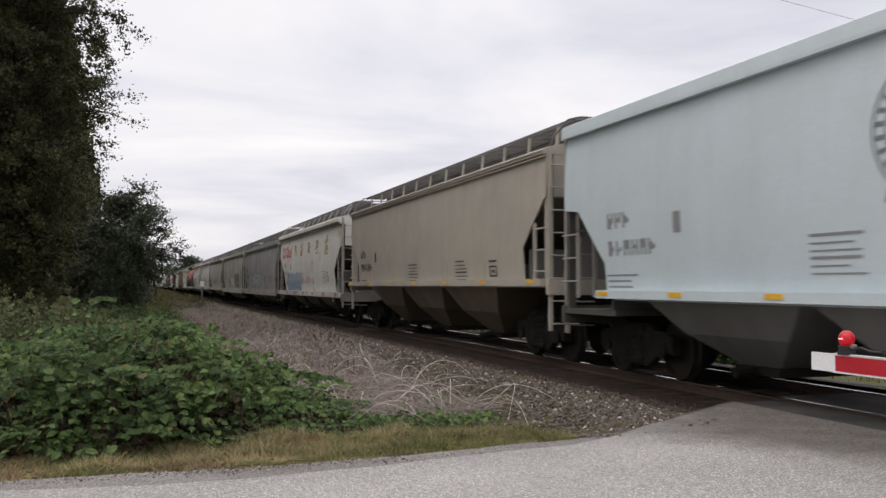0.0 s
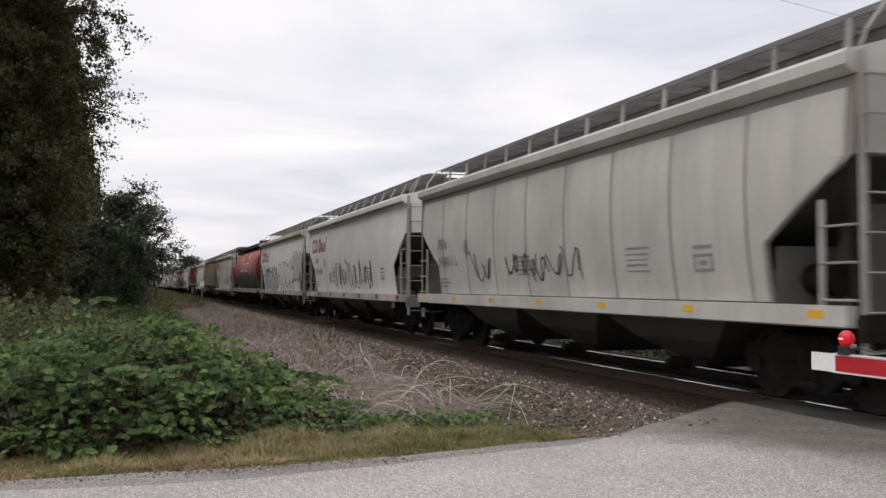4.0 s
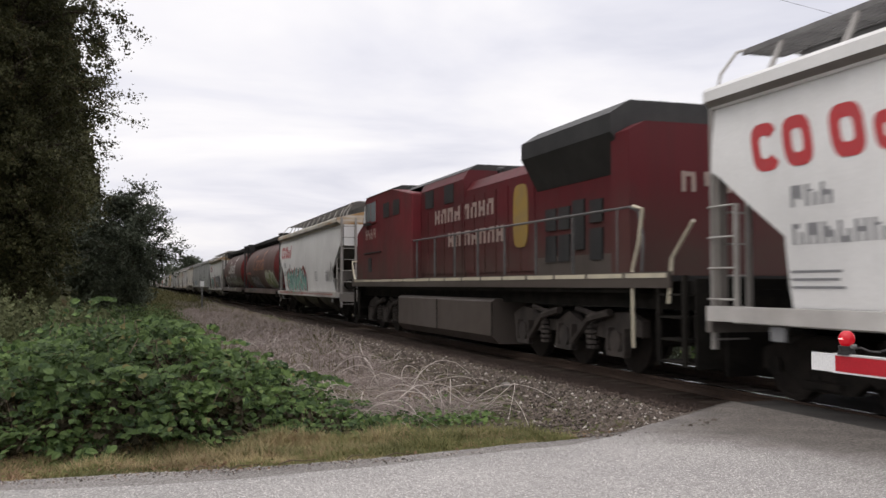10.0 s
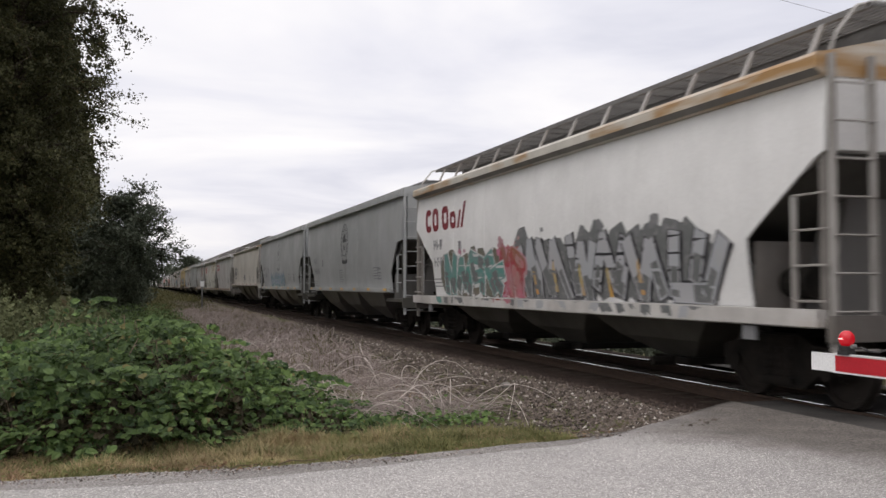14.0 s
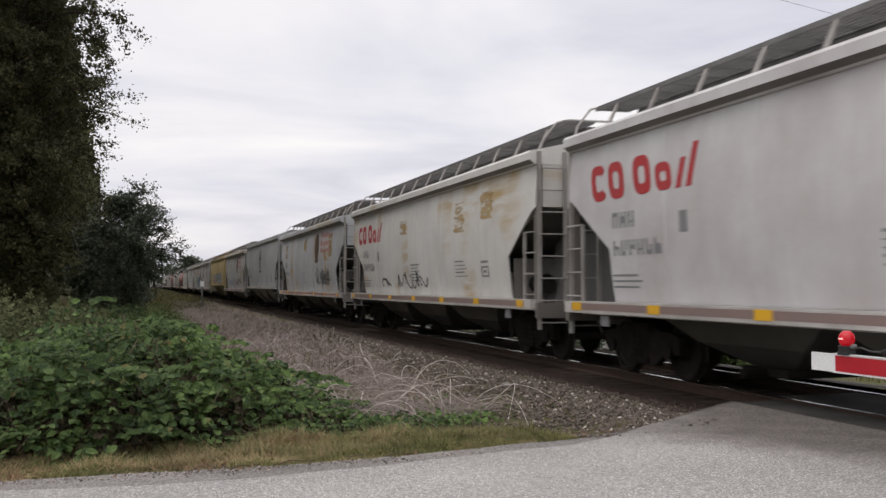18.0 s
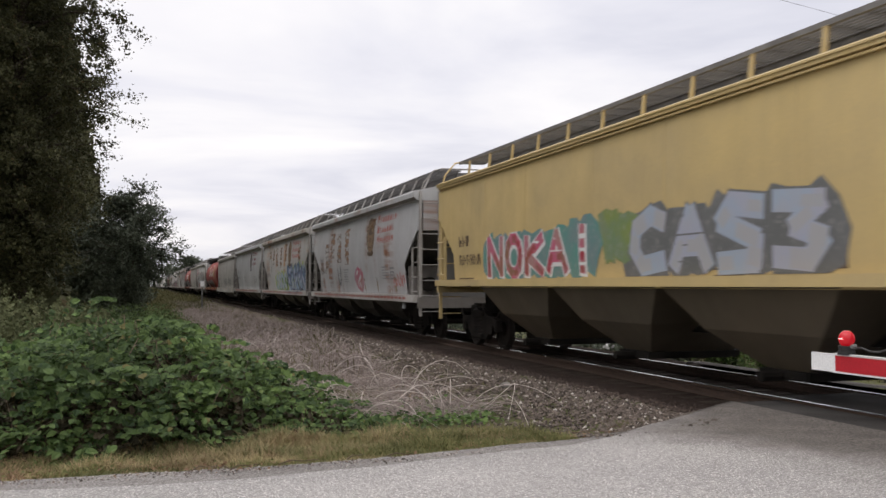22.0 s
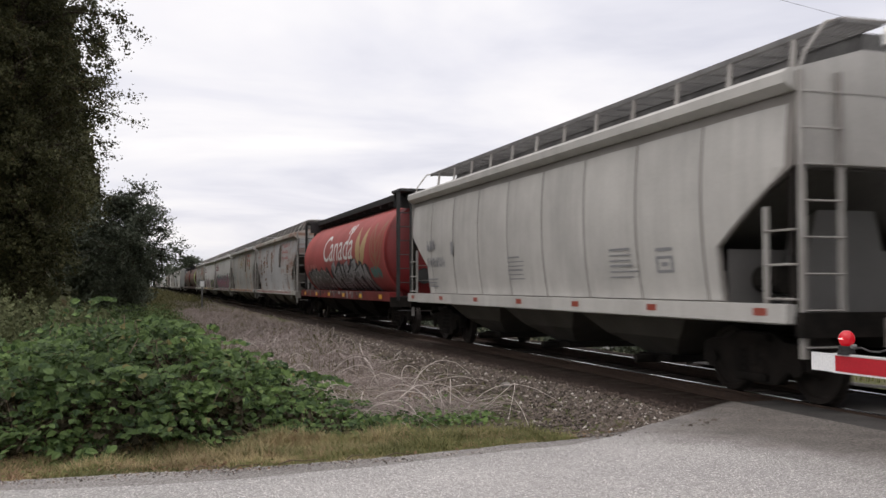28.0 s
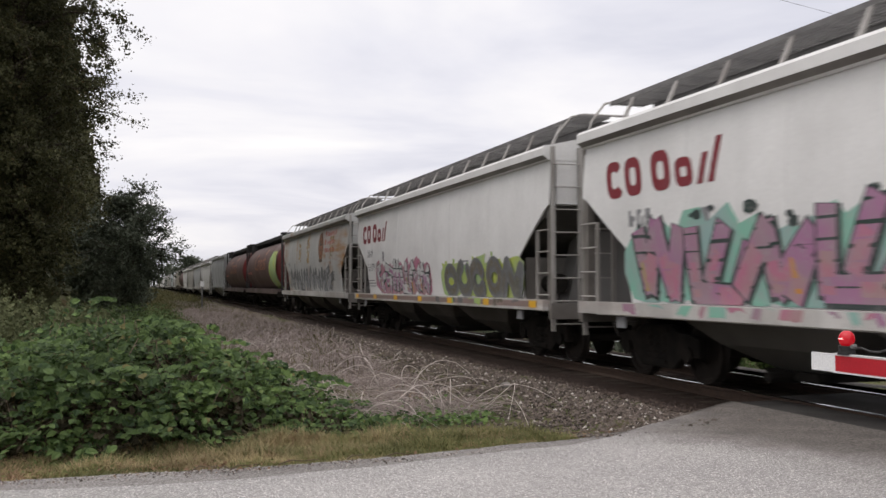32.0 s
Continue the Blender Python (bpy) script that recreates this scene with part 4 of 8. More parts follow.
            poly("accent", [c, (c[0] - 0.07 * hgt - 0.03, c[1]), (c[0] - 0.02, c[1] + hgt * rng.uniform(0.3, 0.55)), (c[0] + 0.05, c[1] + hgt * 0.4)])
    for which, mat in (("ground", ground), ("edge", edge), ("fill", fill), ("tone", tone), ("accent", accent), ("spots", spots)):
        if mat:
            tagged(part("graffiti_" + {"spots": "speckle"}.get(which, which), lay[which], M["g_" + mat], car, mat + " spray paint"), kind="stuff")
        else:
            lay[which].free()
    if over:
        # paint running on over the sill
        x = -(k["w"] + (0.103 if kind != "round" else 0.003))
        y = y0 + 0.1
        lip = {q: bmesh.new() for q in {fill, ground or edge, tone or fill}}
        names = sorted(lip)
        while y > y1:
            ln = rng.uniform(0.10, 0.42)
            bm = lip[rng.choice(names)]
            low = k["s0"] + 0.01 + rng.choice((0.0, 0.0, 0.4, 0.6)) * (k["s1"] - k["s0"])
            lean = rng.uniform(-0.12, 0.16)
            foot = [(y - ln * q, low + rng.uniform(0.0, 0.07)) for q in (0.0, 0.2, 0.45, 0.7, 1.0)]
            bm.faces.new([bm.verts.new((x, yy, z)) for yy, z in foot + [(y - ln + lean, k["s1"] - 0.01), (y + lean, k["s1"] - 0.01)]])
            y -= ln * rng.uniform(1.2, 2.6)
        for mat in names:
            tagged(part("sill_paint", lip[mat], M["g_" + mat], car, mat + " overspray on the sill"), kind="stuff")


def scribble(car, kind, y0, y1, z0, z1, mat, seed, n=7, th=0.035):
    """Thin looping spray-can lines."""
    rng = random.Random(seed)
    bm = bmesh.new()
    off = 0.005
    wd = (y0 - y1) / n
    for i in range(n):
        if rng.random() < 0.12:
            continue
        cy, hgt = y0 - wd * (i + 0.5), (z1 - z0) * rng.uniform(0.45, 1.0)
        zc = z0 + hgt * 0.5 + (z1 - z0 - hgt) * rng.random() * 0.5
        f1, f2, ph, tl = rng.uniform(0.8, 1.7), rng.uniform(1.6, 3.2), rng.uniform(0, 6.28), rng.uniform(-0.3, 0.3)
        pts = []
        for q in range(15):
            u = q / 14
            pts.append((cy + wd * (0.5 - u) * 0.9 + wd * 0.28 * math.sin(6.28 * f1 * u + ph), zc + hgt * (0.45 * math.sin(6.28 * f2 * u + ph * 0.7) + tl * (u - 0.5))))
        w = th * rng.uniform(0.5, 1.0)
        for a, b in zip(pts, pts[1:]):
            d = Vector((b[0] - a[0], b[1] - a[1]))
            if d.length > 0.01:
                q = Vector((-d.y, d.x)).normalized() * w
                off += 0.00004
                drop(bm, kind, off, [(a[0] + q.x, a[1] + q.y), (a[0] - q.x, a[1] - q.y), (b[0] - q.x, b[1] - q.y), (b[0] + q.x, b[1] + q.y)])
    tagged(part("scribble", bm, mat, car, "thin spray-can scribble"), kind="stuff")


def word(car, kind, text, y, z, size, mat, label=""):
    cu = bpy.data.curves.new("word", "FONT")
    cu.body, cu.size, cu.resolution_u = text, size, 3
    ob = bpy.data.objects.new("word", cu)
    me = ob.to_mesh()
    b2 = bmesh.new()
    b2.from_mesh(me)
    ob.to_mesh_clear()
    bpy.data.objects.remove(ob)
    for v in b2.verts:
        v.co = Vector((0, y - v.co.x * 1.42, z + v.co.y * 1.12))
    bm = bmesh.new()
    wrap(bm, b2, kind, 0.01)
    part("lettering", bm, mat, car, label)


def wheat(car, kind, y, mat, mat2):
    """Two painted ears: one solid, one in thick outline with an inner chevron."""
    def line(bm, pts, w, off):
        for i, (a, b) in enumerate(zip(pts, pts[1:])):
            d = Vector((b[0] - a[0], b[1] - a[1]))
            q = Vector((-d.y, d.x)).normalized() * w
            drop(bm, kind, off + 0.0003 * i, [(a[0] + q.x, a[1] + q.y), (a[0] - q.x, a[1] - q.y), (b[0] - q.x, b[1] - q.y), (b[0] + q.x, b[1] + q.y)])
    for yy, mm in ((y, mat), (y - 2.25, mat2)):
        bm = bmesh.new()
        for s in (-1, 1):
            leaf = [(yy + s * 0.06, 2.0), (yy + s * 0.66, 2.4), (yy + s * 0.80, 2.95), (yy + s * 0.72, 3.5), (yy + s * 0.34, 3.15), (yy + s * 0.05, 2.75)]
            if mm is mat:
                drop(bm, kind, 0.005, leaf)
            else:
                line(bm, leaf + leaf[:1], 0.06, 0.005 if s < 0 else 0.009)
                line(bm, [(yy + s * 0.05, 2.3), (yy + s * 0.42, 2.55), (yy + s * 0.55, 3.05)], 0.05, 0.012 if s < 0 else 0.014)
        part("wheat_emblem", bm, mm, car, "painted ear of wheat")


def loco_paint(name, base):
    """Red paint under brown road spray that thickens towards the wheels, with soot patches and streaks."""
    m, N, L, B = nodes_of(name)
    v = own_space(N, L)
    z = N.new("ShaderNodeSeparateXYZ")
    L.new(v, z.inputs[0])
    r = N.new("ShaderNodeMapRange")
    r.inputs[1].default_value, r.inputs[2].default_value, r.inputs[3].default_value, r.inputs[4].default_value = 3.1, 1.9, 0.0, 1.0
    L.new(z.outputs[2], r.inputs[0])
    patch = noise_of(N, L, v, 0.8, 5, 0.6, 0.25, 0.7)
    soot = noise_of(N, L, v, 0.6, 4, 0.6, 0.42, 0.7)
    drip = noise_of(N, L, v, 1.0, 4, 0.6, 0.45, 0.8, stretch=(3.0, 3.2, 0.22))
    col = mix_col(N, L, times(N, L, soot, 0.6), base, (0.05, 0.026, 0.024))
    col = mix_col(N, L, times(N, L, drip, 0.4), col, (0.04, 0.022, 0.02))
    spray = mix_col(N, L, 0.75, (1, 1, 1), patch, "MULTIPLY")
    fac = N.new("ShaderNodeMath")
    fac.operation = "MULTIPLY"
    L.new(r.outputs[0], fac.inputs[0])
    L.new(spray, fac.inputs[1])
    col = mix_col(N, L, fac.outputs[0], col, (0.068, 0.048, 0.040))
    L.new(col, B.inputs["Base Color"])
    B.inputs["Roughness"].default_value = 0.55
    B.inputs["Specular IOR Level"].default_value = 0.25
    bump_of(N, L, B, noise_of(N, L, v, 1.1, 2, 0.5, 0.3, 0.7), 0.25, 0.03)
    return m


P_ = {
    "white": paint("white_car_paint", (0.785, 0.78, 0.775), dirt_amt=0.24, streak=0.16),
    "white_yellow": paint("white_paint_yellow_rust", (0.70, 0.69, 0.66), dirt_amt=0.26, rust=(0.42, 0.29, 0.12), rust_amt=0.95, rust_lo=0.44, streak=0.3, blots=True),
    "cpr_clean": paint("pale_grey_paint", (0.52, 0.53, 0.545), dirt_amt=0.25, rust=(0.40, 0.28, 0.12), rust_amt=0.3, rust_lo=0.56),
    "cpr_yellow": paint("pale_grey_paint_yellow_rust", (0.485, 0.495, 0.515), dirt_amt=0.28, rust=(0.42, 0.26, 0.08), rust_amt=0.9, rust_lo=0.43),
    "cpr_rust": paint("pale_grey_paint_brown_rust", (0.485, 0.492, 0.505), dirt_amt=0.28, rust=(0.25, 0.10, 0.045), rust_amt=0.95, rust_lo=0.42),
    "cpr_orange": paint("pale_paint_orange_rust", (0.48, 0.482, 0.475), dirt_amt=0.32, rust=(0.36, 0.18, 0.06), rust_amt=0.95, rust_lo=0.42),
    "smudge": paint("smudged_white_paint", (0.63, 0.63, 0.635), dirt=(0.36, 0.31, 0.31), dirt_amt=0.75, streak=0.25),
    "ice": paint("pale_blue_grey_paint", (0.55, 0.625, 0.655), dirt_amt=0.15, streak=0.15),
    "grey": paint("mid_grey_paint", (0.40, 0.412, 0.417), dirt_amt=0.3, streak=0.3),
    "slate": paint("dark_grey_paint", (0.285, 0.278, 0.278), dirt_amt=0.35, streak=0.3),
    "tan": paint("tan_paint", (0.43, 0.39, 0.33), dirt_amt=0.3, streak=0.3),
    "cream": paint("cream_paint", (0.68, 0.645, 0.60), dirt_amt=0.2, rust=(0.36, 0.17, 0.06), rust_amt=0.25, rust_lo=0.56, streak=0.2),
    "brown": paint("rust_brown_paint", (0.29, 0.205, 0.165), dirt=(0.13, 0.11, 0.10), dirt_amt=0.55, rust=(0.25, 0.095, 0.06), rust_amt=0.95, rust_lo=0.33, streak=0.7, blots=True),
    "yellow": paint("mustard_yellow_paint", (0.56, 0.42, 0.185), dirt_amt=0.35, streak=0.3),
    "beige": paint("dusty_beige_paint", (0.48, 0.46, 0.42), dirt_amt=0.42, streak=0.65),
    "beige2": paint("pale_dusty_paint", (0.53, 0.515, 0.49), dirt_amt=0.42, streak=0.6),
    "red": paint("faded_red_paint", (0.39, 0.062, 0.058), dirt=(0.24, 0.11, 0.10), dirt_amt=0.6, rough=0.6, streak=0.35),
    "maroon": paint("sooty_maroon_paint", (0.105, 0.055, 0.049), dirt=(0.10, 0.075, 0.065), dirt_amt=0.6, rough=0.55, streak=0.45),
    # end red and its dirt tone lowered to include shade from platform and cage
    "endred": paint("red_end_paint", (0.19, 0.012, 0.013), dirt=(0.030, 0.014, 0.012), dirt_amt=0.9, rough=0.5, streak=0.6),
    "dirty_sill": paint("dirty_pale_sill_paint", (0.40, 0.385, 0.36), dirt=(0.13, 0.115, 0.105), dirt_amt=0.75, streak=0.6),
    "white_sill": paint("dirty_white_sill_paint", (0.60, 0.585, 0.565), dirt=(0.20, 0.175, 0.16), dirt_amt=0.85, rust=(0.25, 0.15, 0.11), rust_amt=0.5, rust_lo=0.50, streak=0.6),
    "ladder": paint("grimy_pale_ladder_paint", (0.40, 0.385, 0.365), dirt=(0.12, 0.10, 0.09), dirt_amt=0.8, streak=0.4),
    # grime, set darker where it also carries shade at ends and eaves
    "end_grime_shade": paint("grimy_shaded_end_paint", (0.21, 0.195, 0.18), dirt=(0.07, 0.058, 0.05), dirt_amt=0.8, streak=0.6),
    "groove": paint("dark_groove_paint", (0.23, 0.215, 0.20), dirt=(0.12, 0.10, 0.09), dirt_amt=0.6),
    "sooty": paint("sooty_sill_paint", (0.105, 0.07, 0.065), dirt=(0.08, 0.065, 0.06), dirt_amt=0.8, streak=0.5),
    # hood and radiator red: the cab's red in a lower tone
    "loco_dark": loco_paint("darker_locomotive_red", (0.095, 0.012, 0.016)),
    "loco": loco_paint("dirty_locomotive_red", (0.15, 0.02, 0.026)),
    # bay paints: dust and soot, darkened further for the shade below the car
    "bay_grey": paint("dusty_shaded_grey_hopper_paint", (0.17, 0.165, 0.16), dirt=(0.10, 0.09, 0.08), dirt_amt=0.6, streak=0.4),
    "bay_dark": paint("sooty_shaded_grey_hopper_paint", (0.09, 0.085, 0.075), dirt=(0.04, 0.038, 0.033), dirt_amt=0.7, streak=0.5),
    "bay_brown": paint("dusty_shaded_brown_hopper_paint", (0.12, 0.095, 0.065), dirt=(0.08, 0.07, 0.055), dirt_amt=0.6, streak=0.4),
    "grime": paint("brown_road_grime", (0.066, 0.053, 0.046), dirt=(0.10, 0.083, 0.072), dirt_amt=0.5, streak=0.4),
}
M["eave_rust"] = paint("rusted_eave_paint", (0.6, 0.57, 0.51), rust=(0.33, 0.19, 0.075), rust_amt=1.0, rust_lo=0.28)
M["eave_brown"] = paint("brown_rusted_eave", (0.5, 0.47, 0.43), rust=(0.23, 0.095, 0.05), rust_amt=1.0, rust_lo=0.28)


def near_ladders(kind, car, skin, sy):
    """The two ladders at one corner, stile by stile and rung by rung."""
    k = KINDS[kind]
    yy = sy * (k["hb"] + 0.06)
    end = part("end_ladder", shared((kind, "stile out", sy), lambda bm: box(bm, -1.56, -1.49, yy - 0.03, yy + 0.03, 0.62, k["e1"] - 0.04)), skin, car)
    part("stile", shared((kind, "stile in", sy), lambda bm: box(bm, -1.02, -0.95, yy - 0.03, yy + 0.03, k["s0"], k["e1"] - 0.04)), skin, end)
    me = shared((kind, "end rung", sy), lambda bm: tube(bm, [(-1.54, yy + sy * 0.045, 0), (-0.98, yy + sy * 0.045, 0)], 0.014, 5))
    z = 0.75
    while z < k["e1"] - 0.2:
        part("rung", me, skin, end, m=pose(0, 0, z))
        z += 0.42
    ya, yb = sy * (k["hb"] - 0.52), sy * (k["hb"] + 0.05)
    top = k["c1"] - 0.45
    side = part("side_ladder", shared((kind, "side stile", sy), lambda bm: box(bm, -1.61, -1.56, ya - 0.03, ya + 0.03, k["s0"], top)), skin, car)
    me = shared((kind, "side rung", sy), lambda bm: tube(bm, [(-1.615, ya, 0), (-1.615, yb, 0)], 0.015, 5))
    z = k["s0"] + 0.28
    while z < top + 0.02:
        part("rung", me, skin, side, m=pose(0, 0, z))
        z += 0.40


def hopper(kind, coat, label, decor, strip=None, eave=None, seed=0, sill=None):
    """A covered hopper car, at its middle on the rails."""
    k = KINDS[kind]
    hb = k["hb"]
    rng = random.Random(seed)
    car = tagged(new("covered_hopper_car"), label, "freight car", group="cars of the train")
    skin = P_[coat]
    pale = coat in ("white", "white_yellow", "cpr_clean", "cpr_yellow", "cpr_rust", "cpr_orange", "smudge", "cream", "beige", "beige2", "ice")
    bars_ = P_["ladder"] if pale else skin
    part("body", shared((kind, "body"), lambda bm: hopper_body(kind, bm)), P_["end_grime_shade"] if kind == "ribbed" else skin, car)
    for s in (-1, 1):
        # on ribbed kinds a darker sheet shows in the gaps between panels
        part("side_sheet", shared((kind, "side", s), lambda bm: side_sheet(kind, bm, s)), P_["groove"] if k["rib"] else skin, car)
        # end plate takes a dark paint for the shade in the cut-away end
        part("end_plate", shared((kind, "plate", s), lambda bm: end_plate(kind, bm, s)), P_["end_grime_shade"] if kind == "smooth" else P_["bay_grey"], car)
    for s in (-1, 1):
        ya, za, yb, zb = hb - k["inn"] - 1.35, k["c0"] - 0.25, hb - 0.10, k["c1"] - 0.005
        # slope sheet painted dark to hold the shade of the end opening
        part("slope_sheet", shared((kind, "slope", s), lambda bm: prism(bm, [(s * ya, za), (s * yb, zb), (s * (yb + 0.012), zb - 0.035), (s * (ya + 0.03), za - 0.03)], "x", -k["w"] + 0.172, k["w"] - 0.172)), P_["bay_dark"], car, "sloping end sheet, grime and shade both in its dark paint")
    roof = part("roof", shared((kind, "roof"), lambda bm: hopper_roof(kind, bm)), M[eave] if eave else skin, car)
    if kind == "smooth":
        e, xo = k["e0"], -k["w"] - 0.10
        # dark strip that paints the eave's shadow, together with its grime
        part("eave_underside", shared((kind, "under"), lambda bm: prism(bm, [(xo + 0.086, e - 0.013), (xo - 0.002, e + 0.053), (xo + 0.006, e + 0.058), (xo + 0.094, e - 0.006)], "y", -hb, hb)), P_["end_grime_shade"], roof, "grimy underside of the eave with its shadow painted in")
    if kind in ("ribbed", "tall"):
        for dz in (0.07, 0.14, -0.07, -0.15) if kind == "ribbed" else (-0.05, 0.05):
            part("eave_bead", shared((kind, "bead", dz), lambda bm: box(bm, -side_x(kind, k["e0"] + min(dz, 0)) - (0.112 if dz > 0 else 0.067), -side_x(kind, k["e0"] + min(dz, 0)) - 0.03, -hb, hb, k["e0"] + dz, k["e0"] + dz + 0.025)), skin, roof)
    part("roof_hatch", shared((kind, "hatch"), lambda bm: hatch_row(kind, bm)), M["grating"], roof, "long dull roof hatch")
    for sx in (-1, 1):
        part("walkway", shared((kind, "walkway", sx), lambda bm: walkway(kind, bm, sx)), M["walkway_steel"], roof, "roof walkway grating")
        x0, x1 = sorted((sx * (k["w"] - 0.10), sx * (k["w"] + 0.10)))
        cut = k["inn"] - 0.05 if "deck" in k else 0.02
        part("side_sill", shared((kind, "sill", sx), lambda bm: (box(bm, x0, x1, -hb + cut, hb - cut, k["s0"], k["s1"]), box(bm, min(sx * 1.3, x1), max(sx * 1.3, x0), -hb + 0.28 + cut, hb - 0.28 - cut, k["s0"] - 0.03, k["s0"] + 0.03))), P_[sill] if sill else (P_["white_sill"] if coat in ("white", "white_yellow", "cpr_clean", "cpr_yellow", "cpr_rust", "cpr_orange", "smudge") else skin), car)
        for sy in (-1, 1):
            if sx < 0 and seed < 100:
                near_ladders(kind, car, bars_, sy)
            else:
                part("end_ladder", shared((kind, "le", sx, sy), lambda bm: ladder_end(kind, bm, sx, sy)), bars_, car)
                part("side_ladder", shared((kind, "ls", sx, sy), lambda bm: ladder_side(kind, bm, sx, sy)), bars_, car)
            if kind != "modern":
                part("grab_hoop", shared((kind, "hoop", sx, sy), lambda bm: end_hoop(kind, bm, sx, sy)), M["grating"] if coat in ("slate", "tan", "brown") else bars_, roof)
        if k["posts"]:
            n = 12
            foot = 1.26 if kind == "smooth" else 1.06

            def prop(bm):
                loft(bm, [[(sx * xx - 0.02, -ww, z), (sx * xx + 0.02, -ww, z), (sx * xx + 0.02, ww, z), (sx * xx - 0.02, ww, z)] for xx, ww, z in ((foot, 0.045, k["e1"] - 0.02), (1.0, 0.03, k["rb"] - 0.05))])
            me = shared((kind, "post", sx), prop)
            for i in range(n):
                part("walkway_post", me, bars_ if sx < 0 else M["grating"], roof, m=pose(0, -hb + 0.7 + (2 * hb - 1.4) * i / (n - 1), 0))
    if k["rib"]:
        for sx in (-1, 1):
            for i in range(k["rib"]):
                part("side_panel", shared((kind, "panel", sx, i), lambda bm: rib_panel(kind, bm, sx, i)), skin, car)
    else:
        seam = shared((kind, "seam"), lambda bm: loft(bm, [[(-side_x(kind, z) - 0.005, -0.014, z), (-side_x(kind, z) - 0.005, 0.014, z), (-side_x(kind, z) + 0.004, 0.014, z), (-side_x(kind, z) + 0.004, -0.014, z)] for z in side_levels(kind)]))
        for i in range(-2, 3):
            part("panel_seam", seam, skin, car, m=pose(0, i * hb / 3.3 + (0.3 if i % 2 else 0), 0))
    for i in range(3):
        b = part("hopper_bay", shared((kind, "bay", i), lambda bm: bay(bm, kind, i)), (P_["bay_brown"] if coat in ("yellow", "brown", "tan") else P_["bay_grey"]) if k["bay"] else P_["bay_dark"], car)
        part("outlet_gate", shared((kind, "outlet", i), lambda bm: outlet(bm, kind, i)), M["under"], b)
    part("centre_sill", shared((kind, "spine"), lambda bm: box(bm, -0.35, 0.35, -hb, hb, 0.72, k["s0"] + 0.02)), M["under"], car)
    for sy in (-1, 1):
        end_deck(kind, sy, P_["bay_dark"] if kind == "modern" else skin if k["bay"] else (P_["end_grime_shade"] if pale and kind == "smooth" else M["truck"]), car)
        part("coupler", shared((kind, "coupler", sy), lambda bm: coupler(bm, hb, sy)), M["under"], car)
        if kind in ("smooth", "panel", "ribbed"):
            yb = hb - k["inn"]
            part("brake_cylinder", shared((kind, "cylinder", sy), lambda bm: disc(bm, "y", (-0.95, k["s1"] + 0.3), 0.2, 0.18, *sorted((sy * (yb + 0.05), sy * (yb + 0.55))), 14)), M["under"], car)
        truck(car, sy * (hb - 1.5))
    marks(car, kind, strip)
    for d in decor:
        d(car, kind, rng)
    return car


def marks(car, kind, strip):
    k = KINDS[kind]
    hb = k["hb"]
    z0, z1 = k["s0"] + 0.05, k["s1"] - 0.03
    x = -(k["w"] + 0.10)
    if strip in ("dashes", "both"):
        me = shared((kind, "dash"), lambda bm: box(bm, x - 0.004, x + 0.002, -0.15, 0.15, z0 + 0.015, z1 - 0.025))
        for i in range(34):
            part("reflective_dash", me, M["rwred"], car, m=pose(0, -hb + 1.0 + i * (2 * hb - 2.0) / 33, 0))
    if strip and strip != "dashes":
        n = 7
        rb = hb - (k["inn"] + 0.2 if "deck" in k else 0.5)
        if kind == "smooth" and strip == "yellow":
            part("sill_band", shared((kind, "band"), lambda bm: box(bm, x - 0.002, x + 0.002, -hb + 0.3, hb - 0.3, z0, z1)), M["dull_band"], car, "dull mauve band along the sill")
        me = shared((kind, "reflector"), lambda bm: box(bm, x - 0.004, x + 0.002, -0.13, 0.13, k["s1"] - 0.14, k["s1"] - 0.05) if k["rib"] else box(bm, x - 0.008, x + 0.002, -0.17, 0.17, z0 - 0.01, z1 + 0.01))
        for i in range(n):
            part("reflector", me, M["yellow"] if strip in ("yellow", "both") else M["rwred"], car, "small side reflector", m=pose(0, -rb + i * 2 * rb / (n - 1), 0))
    if kind == "smooth":
        for sy in (-1, 1):
            part("number_plate_holder", shared((kind, "tag", sy), lambda bm: box(bm, -1.62, -1.585, sy * (hb - 1.35) - 0.13, sy * (hb - 1.35) + 0.13, k["s0"] - 0.2, k["s0"] - 0.03)), M["grey_mark"], car)


